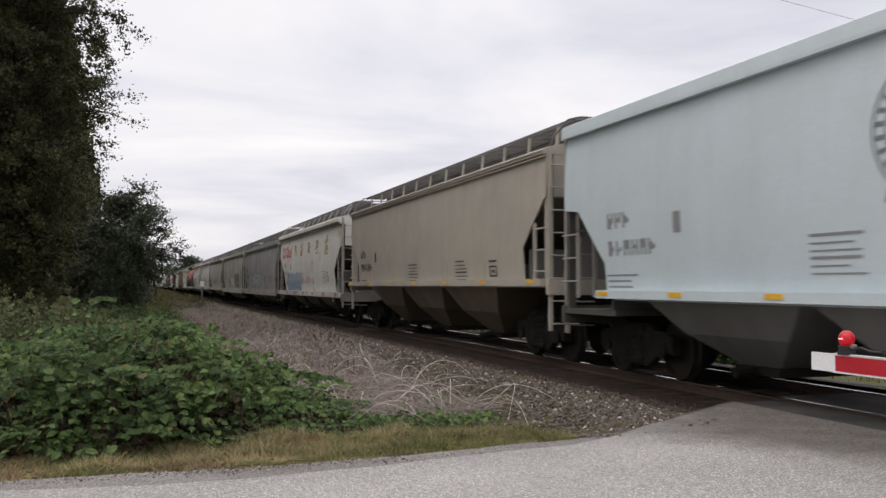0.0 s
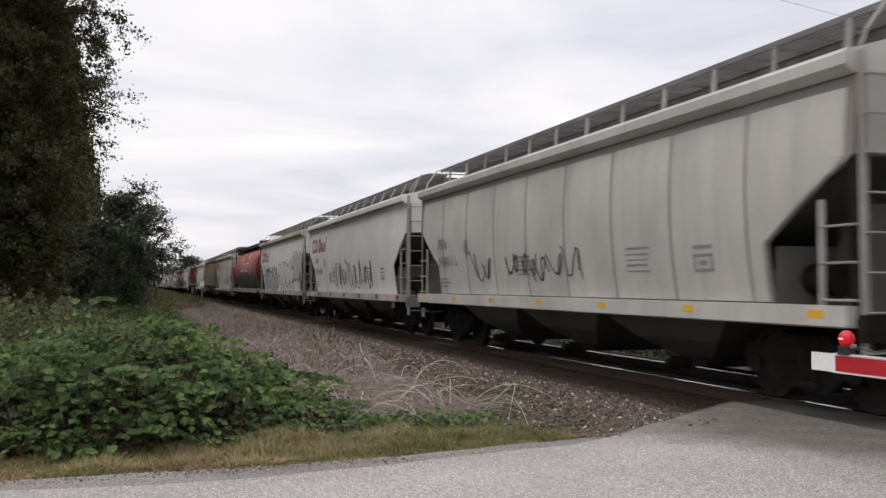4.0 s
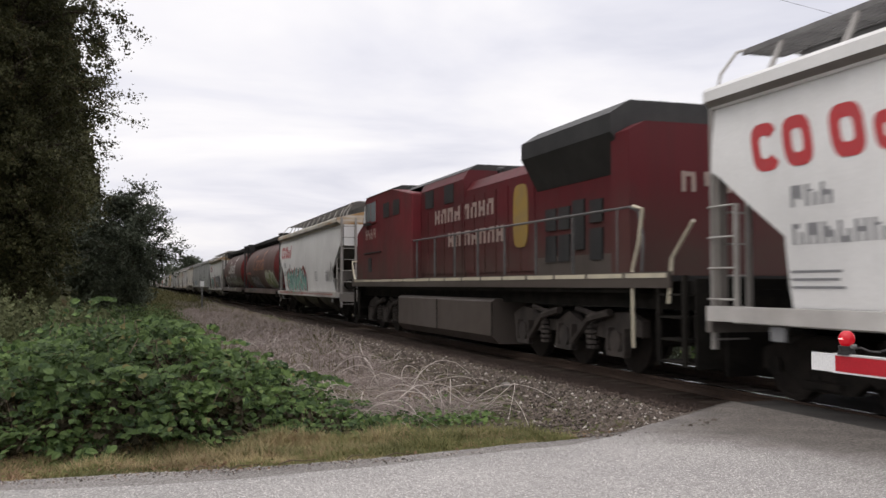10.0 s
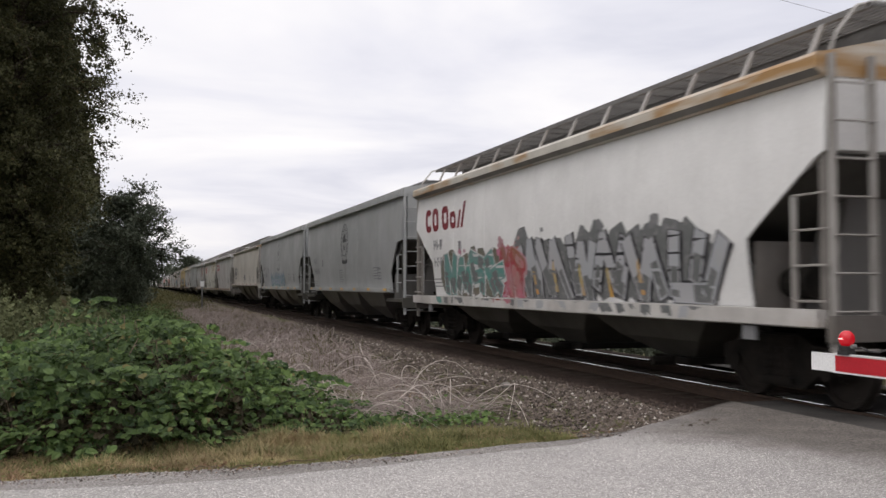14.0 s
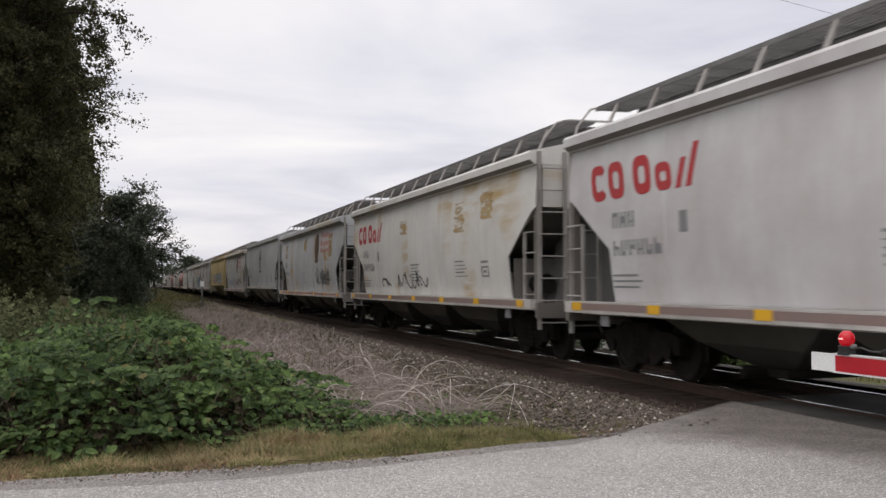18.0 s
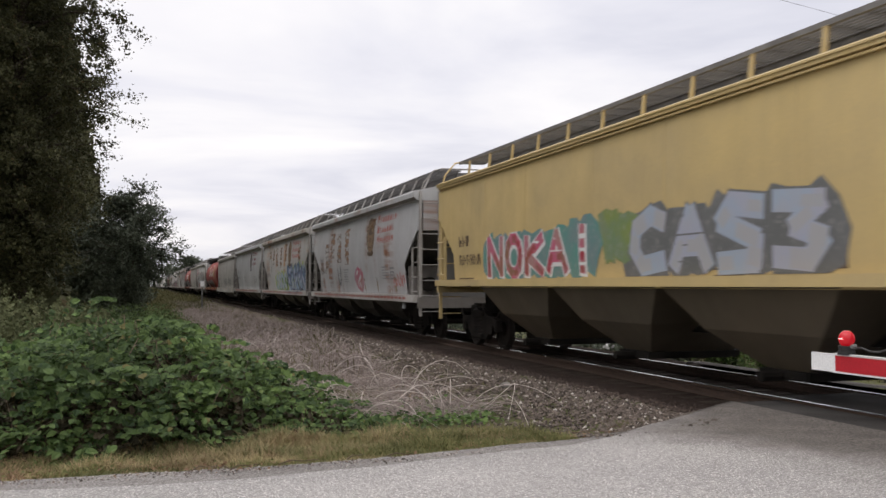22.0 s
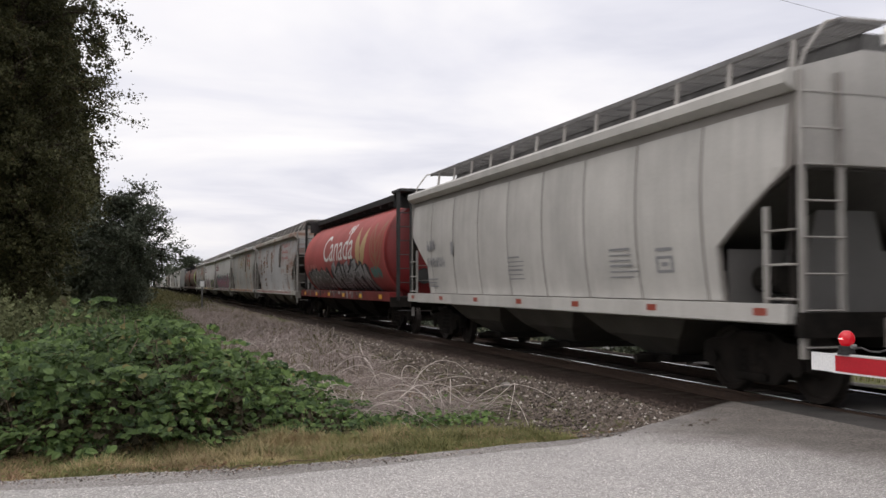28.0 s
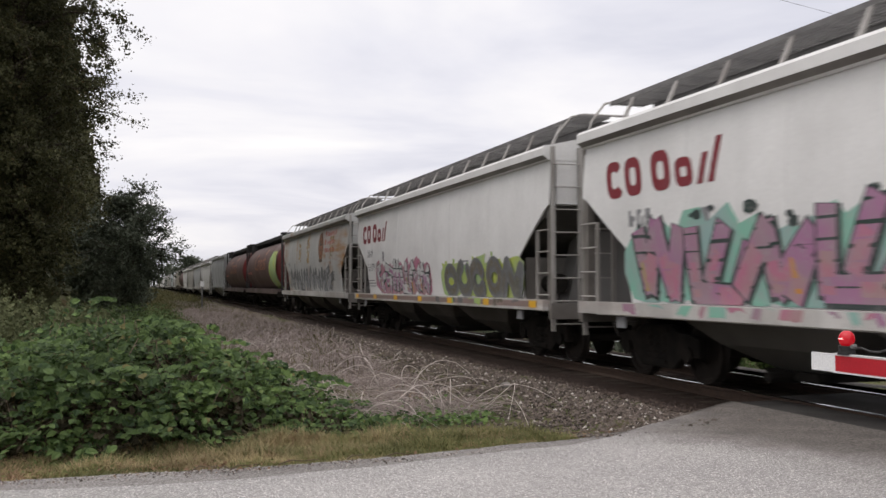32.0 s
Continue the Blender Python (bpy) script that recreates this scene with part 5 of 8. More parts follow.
def round_hopper(coat, label, decor, strip=None, seed=0, sill=None, end="endred"):
    """A cylindrical grain car with red ends and a black roof walkway."""
    kind = "round"
    k = KINDS[kind]
    hb = k["hb"]
    rng = random.Random(seed)
    car = tagged(new("cylindrical_hopper_car"), label, "freight car", group="cars of the train")
    zs = [0.95 + 3.22 * (0.5 - 0.5 * math.cos(math.pi * i / 18)) for i in range(19)]
    sec = [(-side_x(kind, z), z) for z in zs] + [(side_x(kind, z), z) for z in zs[::-1]]

    def shell(bm):
        loft(bm, [[(x, y, z) for x, z in sec] for y in (-hb, -hb + 0.015, -hb + 2.5, hb - 2.5, hb - 0.015, hb)])

    part("tank", shared((kind, "tank"), shell, True), P_[coat], car)
    for sy in (-1, 1):
        part("end_sheet", shared((kind, "end", sy), lambda bm: loft(bm, [[(x * q, sy * (hb + o), 2.55 + (z - 2.55) * q) for x, z in sec] for q, o in ((0.985, -0.05), (0.985, 0.05), (0.93, 0.2), (0.6, 0.3))]), True), P_[end], car, "red end sheet")
        end_deck(kind, sy, M["truck"], car)
        part("coupler", shared((kind, "coupler", sy), lambda bm: coupler(bm, hb + 0.75, sy)), M["under"], car)
        part("manhole", shared((kind, "hole", sy), lambda bm: disc(bm, "y", (-0.35, 1.75), 0.26, 0.24, sy * (hb + 0.2), sy * (hb + 0.34), 18)), M["black"], car, "dark round end opening")
        for xa in (-1.36, -0.95, 0.95, 1.36, 0.0):
            part("end_post", shared((kind, "post", xa, sy), lambda bm: box(bm, xa - 0.05, xa + 0.05, sy * (hb + 0.95) - 0.04, sy * (hb + 0.95) + 0.04, 1.0 if xa else 2.6, 4.3)), M["black"], car)
        for xa in (-1, 1):
            me = shared((kind, "rung", xa, sy), lambda bm: tube(bm, [(xa * 1.36, sy * (hb + 1.0), 0.0), (xa * 0.95, sy * (hb + 1.0), 0.0)], 0.015, 5))
            for i in range(8):
                part("rung", me, M["black"], car, m=pose(0, 0, 0.7 + 0.42 * i))
        # black sheet put in for the shadow under the end platform
        part("end_hood", shared((kind, "hood", sy), lambda bm: box(bm, -1.3, 1.3, *sorted((sy * (hb + 0.12), sy * (hb + 0.2))), 3.86, 4.3)), M["black"], car, "dark sheet standing for the shadow below the end platform")
        part("end_tie", shared((kind, "tie", sy), lambda bm: box(bm, -0.95, 0.95, sy * (hb + 0.93) - 0.03, sy * (hb + 0.93) + 0.03, 3.30, 3.38)), M["black"], car)
        truck(car, sy * (hb - 0.25))

    def top(bm):
        box(bm, -0.95, -0.35, -hb - 1.05, hb + 1.05, 4.30, 4.36)
        box(bm, 0.35, 0.95, -hb - 1.05, hb + 1.05, 4.30, 4.36)
        box(bm, -0.97, -0.93, -hb - 1.05, hb + 1.05, 4.19, 4.385)
        box(bm, 0.93, 0.97, -hb - 1.05, hb + 1.05, 4.19, 4.385)
        for sy in (-1, 1):
            box(bm, -1.35, 1.35, *sorted((sy * (hb + 0.1), sy * (hb + 1.12))), 4.29, 4.37)
        for i in range(12):
            y = -hb + 0.5 + i * (2 * hb - 1.0) / 11
            box(bm, -0.95, 0.95, y - 0.04, y + 0.04, 4.08, 4.31)
    part("roof_walkway", shared((kind, "top"), top), M["black"], car, "black roof walkway")
    part("hatch", shared((kind, "hatch"), lambda bm: box(bm, -0.33, 0.33, -hb + 0.8, hb - 0.8, 4.1, 4.3)), M["black"], car, "long black roof hatch")
    for sx in (-1, 1):
        x0, x1 = sorted((sx * 1.18, sx * 1.60))
        part("side_sill", shared((kind, "sill", sx), lambda bm: box(bm, x0, x1, -hb - 0.85, hb + 0.85, k["s0"], k["s1"])), P_[sill] if sill else P_["sooty"], car)
    for i in range(3):
        b = part("hopper_bay", shared((kind, "bay", i), lambda bm: bay(bm, kind, i)), M["under"], car)
        part("outlet_gate", shared((kind, "outlet", i), lambda bm: outlet(bm, kind, i)), M["under"], b)
    part("centre_sill", shared((kind, "spine"), lambda bm: box(bm, -0.35, 0.35, -hb, hb, 0.72, k["s0"] + 0.02)), M["under"], car)
    if strip:
        me = shared((kind, "reflector"), lambda bm: box(bm, -1.606, -1.598, -0.2, 0.2, k["s0"] + 0.06, k["s0"] + 0.2))
        for i in range(6):
            part("reflector", me, M["yellow"], car, "yellow side reflector", m=pose(0, -hb + 0.3 + i * (2 * hb - 0.6) / 5, 0))
    for d in decor:
        d(car, kind, rng)
    return car


# ---- decoration shorthands ----


def d_rail(mat="red_mark", marks_mat="grey_mark"):
    def go(car, kind, rng):
        hb = KINDS[kind]["hb"]
        rail_logo(car, kind, hb - 0.85, M[mat])
        small_marks(car, kind, hb, M[marks_mat], rng)
    return go


def d_cpr(fill="bronze_mark", rim="brown_mark", line="pink_mark"):
    def go(car, kind, rng):
        hb = KINDS[kind]["hb"]
        shield(car, kind, hb - 10.6, M[rim], M[fill])
        three_lines(car, kind, hb - 11.5, M[line])
        small_marks(car, kind, hb, M["grey_mark"], rng)
    return go


def d_marks(mat="grey_mark"):
    return lambda car, kind, rng: small_marks(car, kind, KINDS[kind]["hb"], M[mat], rng)


def d_crest(mat="dark_mark", fill="grey_mark"):
    def go(car, kind, rng):
        shield(car, kind, 0.0, M[mat], P_["grey"] if fill == "grey" else (P_["ice"] if fill == "ice" else P_["slate"]), 3.02, 0.62, 0.66)
        small_marks(car, kind, KINDS[kind]["hb"], M["grey_mark"], rng)
    return go


def d_piece(a, b, z0, z1, n, fill, edge, tone=None, ground=None, accent=None, spots=None, seed=1, style="angle", th=0.13, text="", over=False):
    """a, b: metres from the far end of the body."""
    return lambda car, kind, rng: piece(car, kind, KINDS[kind]["hb"] - a, KINDS[kind]["hb"] - min(b, 14.4 if kind == "round" else 99), z0, z1, n, fill, edge, tone, ground, accent, spots, seed, style, th, text, over)


def d_scrib(a, b, z0, z1, seed, mat="dark_mark", n=7, th=0.03):
    return lambda car, kind, rng: scribble(car, kind, KINDS[kind]["hb"] - a, KINDS[kind]["hb"] - b, z0, z1, M[mat], seed, n, th)


def d_rust(cols, mat="rust_smear", seed=1, lines=0):
    """Rust breaking through in columns of level smears; cols: metres from the far end, lower and upper height; lines: upright tan strips by the sill."""
    def go(car, kind, rng):
        hb, r = KINDS[kind]["hb"], random.Random(seed)
        for c, z0, z1 in cols:
            bm = bmesh.new()
            n = max(4, int((z1 - z0) / 0.06))
            far = [(hb - c + r.uniform(0.22, 0.46), z0 + (z1 - z0) * i / n) for i in range(n + 1)]
            near = [(hb - c - r.uniform(0.22, 0.46), z0 + (z1 - z0) * (n - i) / n) for i in range(n + 1)]
            drop(bm, kind, 0.004, far + near)
            tagged(part("rust_smear", bm, M[mat], car, "streaky brown rust smears"), kind="stuff")
        for i in range(lines):
            y0 = hb - 9.4 - i * 2.1 + r.uniform(-0.2, 0.2)
            bm = bmesh.new()
            drop(bm, kind, 0.004, [(y0, 1.26), (y0 + 0.13, 1.26), (y0 + 0.14, 1.62 + 0.1 * r.random()), (y0 - 0.01, 1.66)])
            part("tan_strip", bm, M["tan_smear"], car, "upright tan strip")
    return go


def d_patches(rects, mat="grey_mark"):
    """Painted-out rectangles: metres from the far end, then heights."""
    def go(car, kind, rng):
        hb = KINDS[kind]["hb"]
        for a, b, z0, z1 in rects:
            bm = bmesh.new()
            bars(bm, kind, 0.006, [(hb - b, hb - a, z0, z1)])
            part("stencil_patch", bm, M[mat], car, "painted-out grey patch")
    return go


def d_word(mat="white_mark", ears=True, size=1.34):
    def go(car, kind, rng):
        hb = KINDS[kind]["hb"]
        word(car, kind, "Canada", hb - 4.6, 2.40, size, M[mat], "large country name")
        bm = bmesh.new()
        bars(bm, kind, 0.01, [(hb - 8.95, hb - 8.78, 3.36, 3.66), (hb - 9.6, hb - 9.43, 3.36, 3.66), (hb - 9.32, hb - 9.06, 3.43, 3.62)], 0.2)
        part("flag_emblem", bm, M[mat], car)
        bm = bmesh.new()
        bars(bm, kind, 0.008, [(hb - 0.9 - 0.26 * i, hb - 0.72 - 0.26 * i, 2.18, 2.34) for i in range(9) if i != 2])
        part("stencilled_data", bm, M["pink_mark"], car, "small stencilled data")
        if ears:
            wheat(car, kind, hb - 11.45, M["tan_mark"], M["orange_mark"])
    return go


def d_mural(z1, seed, a=0.3, b=14.5):
    """A painted band of crowded grey and dark green figures along the foot of the tank."""
    def go(car, kind, rng):
        hb = KINDS[kind]["hb"]
        r = random.Random(seed)
        for mm, off, count, lo, hi, size in (("slate", 0.004, 58, 1.25, z1, 0.62), ("pine", 0.008, 60, 1.25, z1 - 0.12, 0.34), ("grey", 0.012, 40, 1.3, z1 - 0.05, 0.26), ("brown", 0.016, 34, 1.3, z1 - 0.15, 0.22), ("silver", 0.020, 26, 1.3, z1 - 0.25, 0.15)):
            bm = bmesh.new()
            for i in range(count):
                y = hb - a - (b - a) * (i + r.random()) / count
                h = (hi - lo) * (r.uniform(0.75, 1.0) if mm == "slate" else r.uniform(0.2, 0.5))
                zc = lo + h / 2 if mm == "slate" else r.uniform(lo + h / 2, hi - h / 2)
                shape = blob_shape(r, y, zc, size * r.uniform(0.7, 1.3), h, "shard" if r.random() < 0.4 else "bubble")
                drop(bm, kind, off + 0.00006 * i, [(p[0], max(1.24, p[1])) for p in shape])
            tagged(part("painted_band", bm, M["g_" + mm], car, mm + " spray-painted figures"), kind="stuff")
    return go


# ---- locomotive ----


def locomotive():
    """Six-axle diesel locomotive, cab at +y, middle of its frame at the origin."""
    lo = tagged(new("diesel_locomotive"), "grimy dark red six-axle diesel locomotive with cream sill stripe", "locomotive", group="cars of the train")
    red, grime, blk = P_["loco"], P_["grime"], M["black"]
    HB = 11.0

    def p(name, build, mat, parent=lo, label="", smooth=False):
        bm = bmesh.new()
        build(bm)
        return part(name, bm, mat, parent, label, smooth)

    p("walkway_deck", lambda bm: box(bm, -1.52, 1.52, -HB + 0.55, HB - 1.0, 1.52, 1.60), blk)
    p("underframe", lambda bm: (box(bm, -1.2, 1.2, -HB + 0.4, HB - 0.4, 1.10, 1.52), box(bm, -1.46, 1.46, -HB + 1.6, HB - 2.0, 1.34, 1.52)), M["under"])
    sill = p("side_sill", lambda bm: (box(bm, -1.53, -1.49, -HB + 0.55, HB - 0.1, 1.42, 1.66), box(bm, 1.49, 1.53, -HB + 0.55, HB - 0.1, 1.42, 1.66)), grime)
    M["cream_stripe"] = flat_paint("cream_stripe", (0.52, 0.47, 0.36), 0.5, 0.6)
    M["worn_cream"] = flat_paint("worn_cream_paint", (0.32, 0.24, 0.21), 0.6, 0.85)
    M["dim_gold"] = flat_paint("dim_gold_paint", (0.27, 0.17, 0.035), 0.6, 0.9)
    me = shared(("loco", "stripe"), lambda bm: box(bm, -1.536, -1.528, -0.60, 0.60, 1.57, 1.64))
    for i in range(16):
        part("sill_stripe", me, M["cream_stripe"], sill, "worn cream stripe", m=pose(0, -HB + 1.25 + i * 1.31, 0))

    # nose and cab
    def nose(bm):
        prism(bm, [(6.6, 1.5), (10.62, 1.5), (10.6, 3.2), (10.45, 3.32), (9.15, 3.72), (6.6, 3.72)], "x", -1.42, 1.42)
        bmesh.ops.bevel(bm, geom=bm.edges[:], offset=0.05, segments=2, affect="EDGES")
    p("nose", nose, red)

    def cab(bm):
        prism(bm, [(3.1, 1.55), (9.2, 1.55), (9.2, 3.6), (8.82, 4.30), (8.6, 4.38), (5.4, 4.38), (3.1, 4.05)], "x", -1.53, 1.53)
        bmesh.ops.bevel(bm, geom=bm.edges[:], offset=0.03, segments=1, affect="EDGES")
    cb = p("cab", cab, red)
    p("cab_roof", lambda bm: prism(bm, [(-1.56, 4.37), (-1.2, 4.50), (1.2, 4.50), (1.56, 4.37)], "y", 5.3, 8.75), blk, cb)
    gm, GN, GL, GB = nodes_of("cab_glass")
    GB.inputs["Base Color"].default_value, GB.inputs["Roughness"].default_value = (0.26, 0.29, 0.31, 1), 0.08
    GB.inputs["Specular IOR Level"].default_value = 0.9
    for y0, y1, z0, z1 in ((7.24, 7.84, 3.52, 4.15), (7.95, 8.62, 3.56, 4.15)):
        p("window_rim", lambda bm: box(bm, -1.56, -1.52, y0 - 0.05, y1 + 0.05, z0 - 0.05, z1 + 0.05), red, cb)
        p("window_pane", lambda bm: box(bm, -1.566, -1.55, y0, y1, z0, z1), gm, cb)
    p("front_pane", lambda bm: prism(bm, [(8.72, 3.55), (9.04, 3.55), (8.86, 4.12), (8.72, 4.12)], "x", -1.545, -1.52), M["gate_white"], cb, "pale quarter window")
    p("armrest", lambda bm: box(bm, -1.64, -1.53, 7.9, 8.65, 3.44, 3.51), blk, cb)
    p("mirror", lambda bm: box(bm, -1.74, -1.68, 7.85, 7.93, 3.55, 4.1), M["grating"], cb, "folding mirror")
    for i in range(4):
        p("number_bar", lambda bm: (box(bm, -1.538, -1.530, 8.66 - 0.37 * i, 8.72 - 0.37 * i, 2.97 + 0.12 * (i % 2), 3.3), box(bm, -1.538, -1.530, 8.47 - 0.37 * i, 8.53 - 0.37 * i, 2.97, 3.3 - 0.1 * (i % 3)), box(bm, -1.5375, -1.530, 8.53 - 0.37 * i, 8.66 - 0.37 * i, 3.10, 3.16)), M["worn_cream"], cb, "plain cream number shape")
    p("cab_vent", lambda bm: box(bm, -1.548, -1.52, 7.9, 8.3, 1.9, 2.35), blk, cb, "dark louvre")
    p("cab_step", lambda bm: box(bm, -1.56, -1.535, 6.6, 9.0, 2.5, 2.54), blk, cb)
    for y0 in (5.6, 4.4):
        p("side_recess", lambda bm: box(bm, -1.545, -1.52, y0, y0 + 0.7, 3.55, 4.0), blk, cb, "dark upper louvre")

    # cabinet, engine hood, radiator
    p("cabinet", lambda bm: prism(bm, [(-1.25, 1.6), (-1.25, 4.05), (-1.12, 4.28), (1.12, 4.28), (1.25, 4.05), (1.25, 1.6)], "y", -0.6, 3.15), P_["loco_dark"])
    p("cabinet_roof", lambda bm: prism(bm, [(-1.14, 4.27), (-0.9, 4.42), (0.9, 4.42), (1.14, 4.27)], "y", -0.6, 5.4), blk)
    for y0 in (1.9, 0.2):
        p("cabinet_louvre", lambda bm: box(bm, -1.268, -1.245, y0, y0 + 0.75, 3.55, 4.02), blk)
    p("engine_hood", lambda bm: prism(bm, [(-1.2, 1.6), (-1.2, 3.75), (-1.0, 4.0), (1.0, 4.0), (1.2, 3.75), (1.2, 1.6)], "y", -4.9, -0.6), P_["loco_dark"])
    for i in range(6):
        p("hood_door", lambda bm: box(bm, -1.222, -1.195, -4.85 + i * 0.72, -4.85 + i * 0.72 + 0.66, 1.75, 3.6), P_["loco_dark"])
    for i in range(5):
        p("cabinet_door", lambda bm: box(bm, -1.268, -1.245, -0.5 + i * 0.72, -0.5 + i * 0.72 + 0.66, 1.75, 3.45), P_["loco_dark"])
    p("exhaust_stack", lambda bm: box(bm, -0.35, 0.35, -3.6, -2.6, 3.98, 4.3), blk)
    p("horn", lambda bm: (disc(bm, "y", (-0.7, 4.15), 0.05, 0.1, -2.0, -1.65, 10), box(bm, -0.78, -0.62, -1.95, -1.8, 3.95, 4.15)), blk)
    p("radiator_cab", lambda bm: box(bm, -1.2, 1.2, -8.95, -4.9, 1.6, 3.7), P_["loco_dark"])
    # wing drawn down in black over the intake, its shadow included
    p("radiator_wing", lambda bm: prism(bm, [(-1.56, 3.93), (-1.56, 4.24), (-1.2, 4.47), (1.2, 4.47), (1.56, 4.24), (1.56, 3.93), (1.21, 3.32), (-1.21, 3.32)], "y", -8.75, -5.0), blk, lo, "overhanging dark radiator wing, intake shadow included in its black slope")
    p("radiator_end", lambda bm: prism(bm, [(-1.48, 1.6), (-1.48, 3.9), (-1.2, 4.05), (1.2, 4.05), (1.48, 3.9), (1.48, 1.6)], "y", -9.2, -8.6), P_["loco_dark"])
    for i, (y0, z0, hh) in enumerate(((-5.9, 2.5, 0.42), (-6.5, 2.5, 0.42), (-5.9, 1.9, 0.5), (-6.5, 1.9, 0.5), (-7.1, 2.1, 0.9), (-7.8, 1.9, 0.55), (-7.8, 2.55, 0.4))):
        p("filter_door", lambda bm: box(bm, -1.235, -1.19, y0, y0 + 0.48, z0, z0 + hh), blk)
    p("radiator_grime", lambda bm: box(bm, -1.212, -1.19, -8.6, -5.0, 1.65, 2.0), grime)
    # worn shapes on the side
    for z, n, y1 in ((3.06, 8, 1.7), (2.42, 7, 0.55)):
        for i in range(n):
            y0 = y1 - i * 0.55
            x = -1.272 if y0 - 0.2 > -0.6 else -1.226
            p("name_shape", lambda bm: (box(bm, x - 0.006, x + 0.004, y0 - 0.40, y0 - 0.28, z, z + 0.36), box(bm, x - 0.006, x + 0.004, y0 - 0.12, y0, z, z + 0.36 * (1 - 0.3 * (i % 2))), box(bm, x - 0.006, x + 0.004, y0 - 0.3, y0 - 0.1, z + (0.26 if i % 3 else 0.13), z + (0.36 if i % 3 else 0.22))), M["worn_cream"], lo, "worn cream letter shape")
    bm = bmesh.new()
    prism(bm, [(-4.15 + 0.40 * math.copysign(abs(math.cos(a * math.pi / 12)) ** 0.5, math.cos(a * math.pi / 12)), 2.9 + 0.66 * math.copysign(abs(math.sin(a * math.pi / 12)) ** 0.6, math.sin(a * math.pi / 12))) for a in range(24)], "x", -1.236, -1.215)
    part("crest", bm, M["dim_gold"], lo, "faded gold crest")
    for i in range(3):
        p("end_number_bar", lambda bm: (box(bm, -0.55 + 0.42 * i, -0.47 + 0.42 * i, -9.212, -9.198, 2.95 + 0.1 * (i % 2), 3.28), box(bm, -0.47 + 0.42 * i, -0.30 + 0.42 * i, -9.211, -9.198, 3.20, 3.27), box(bm, -0.37 + 0.42 * i, -0.29 + 0.42 * i, -9.2115, -9.198, 2.95, 3.20 - 0.1 * (i % 2))), M["worn_cream"], lo, "plain cream number shape")
    # railings
    rail_bm = bmesh.new()
    tube(rail_bm, [(-1.47, -9.55, 1.6), (-1.47, -9.6, 2.2), (-1.47, -9.45, 2.6), (-1.47, -9.2, 2.68), (-1.47, 3.1, 2.70)], 0.022, 6)
    part("handrail", rail_bm, M["grating"], lo)
    post = shared(("loco", "railpost"), lambda bm: box(bm, -1.49, -1.45, -0.02, 0.02, 1.6, 2.69))
    for i in range(8):
        part("handrail_post", post, M["grating"], lo, m=pose(0, -8.8 + i * 1.65, 0))
    bm = bmesh.new()
    tube(bm, [(-1.49, -9.35, 2.68), (-1.49, -9.62, 2.62), (-1.49, -9.5, 2.1), (-1.49, -9.3, 1.7), (-1.49, -9.32, 0.5)], 0.03, 6)
    part("step_rail", bm, M["cream_stripe"], lo, "pale bent step handrail")
    bm = bmesh.new()
    tube(bm, [(-1.49, -11.0, 2.35), (-1.49, -10.45, 1.85), (-1.49, -10.35, 1.2)], 0.03, 6)
    part("step_rail", bm, M["cream_stripe"], lo, "pale bent step handrail")
    bm = bmesh.new()
    tube(bm, [(-1.45, 10.75, 1.65), (-1.45, 11.0, 1.9), (-1.45, 11.25, 2.3), (-0.7, 11.25, 2.35)], 0.035, 6)
    part("step_rail", bm, M["cream_stripe"], lo, "pale bent end handrail")
    for sy, y0 in ((-1, -10.4), (1, 10.3)):
        def steps(bm):
            box(bm, -1.45, 1.45, y0 - 0.3 + sy * 0.3, y0 - 0.26 + sy * 0.3, 0.3, 1.55)
            box(bm, -1.0, 1.0, y0 - 0.05 + sy * 0.62, y0 + 0.05 + sy * 0.62, 0.2, 1.4)
            for xa in (-1.5, 1.44):
                box(bm, xa, xa + 0.06, y0 - 0.38, y0 - 0.30, 0.3, 1.6)
                box(bm, xa, xa + 0.06, y0 + 0.30, y0 + 0.38, 0.3, 1.6)
        p("step_frame", steps, M["under"])
        for i in range(4):
            p("step", lambda bm: box(bm, -1.5, 1.5, y0 - 0.35, y0 + 0.35, 0.35 + 0.32 * i, 0.38 + 0.32 * i), M["under"])
        part("coupler", shared(("loco", "cp", sy), lambda bm: coupler(bm, HB - 0.55, sy)), M["under"], lo)
    # fuel tank and trucks
    tank = [(-1.46, 0.36), (-1.46, 1.1), (-1.38, 1.17), (1.38, 1.17), (1.46, 1.1), (1.46, 0.36), (1.3, 0.18), (-1.3, 0.18)]
    ft = p("fuel_tank", lambda bm: prism(bm, tank, "y", -3.1, 4.8), P_["grime"], lo, "long dirty fuel tank")
    for yy in (-3.1, 0.9, 4.76):
        p("tank_band", lambda bm: box(bm, -1.475, -1.455, yy, yy + 0.05, 0.36, 1.1), M["under"], ft)
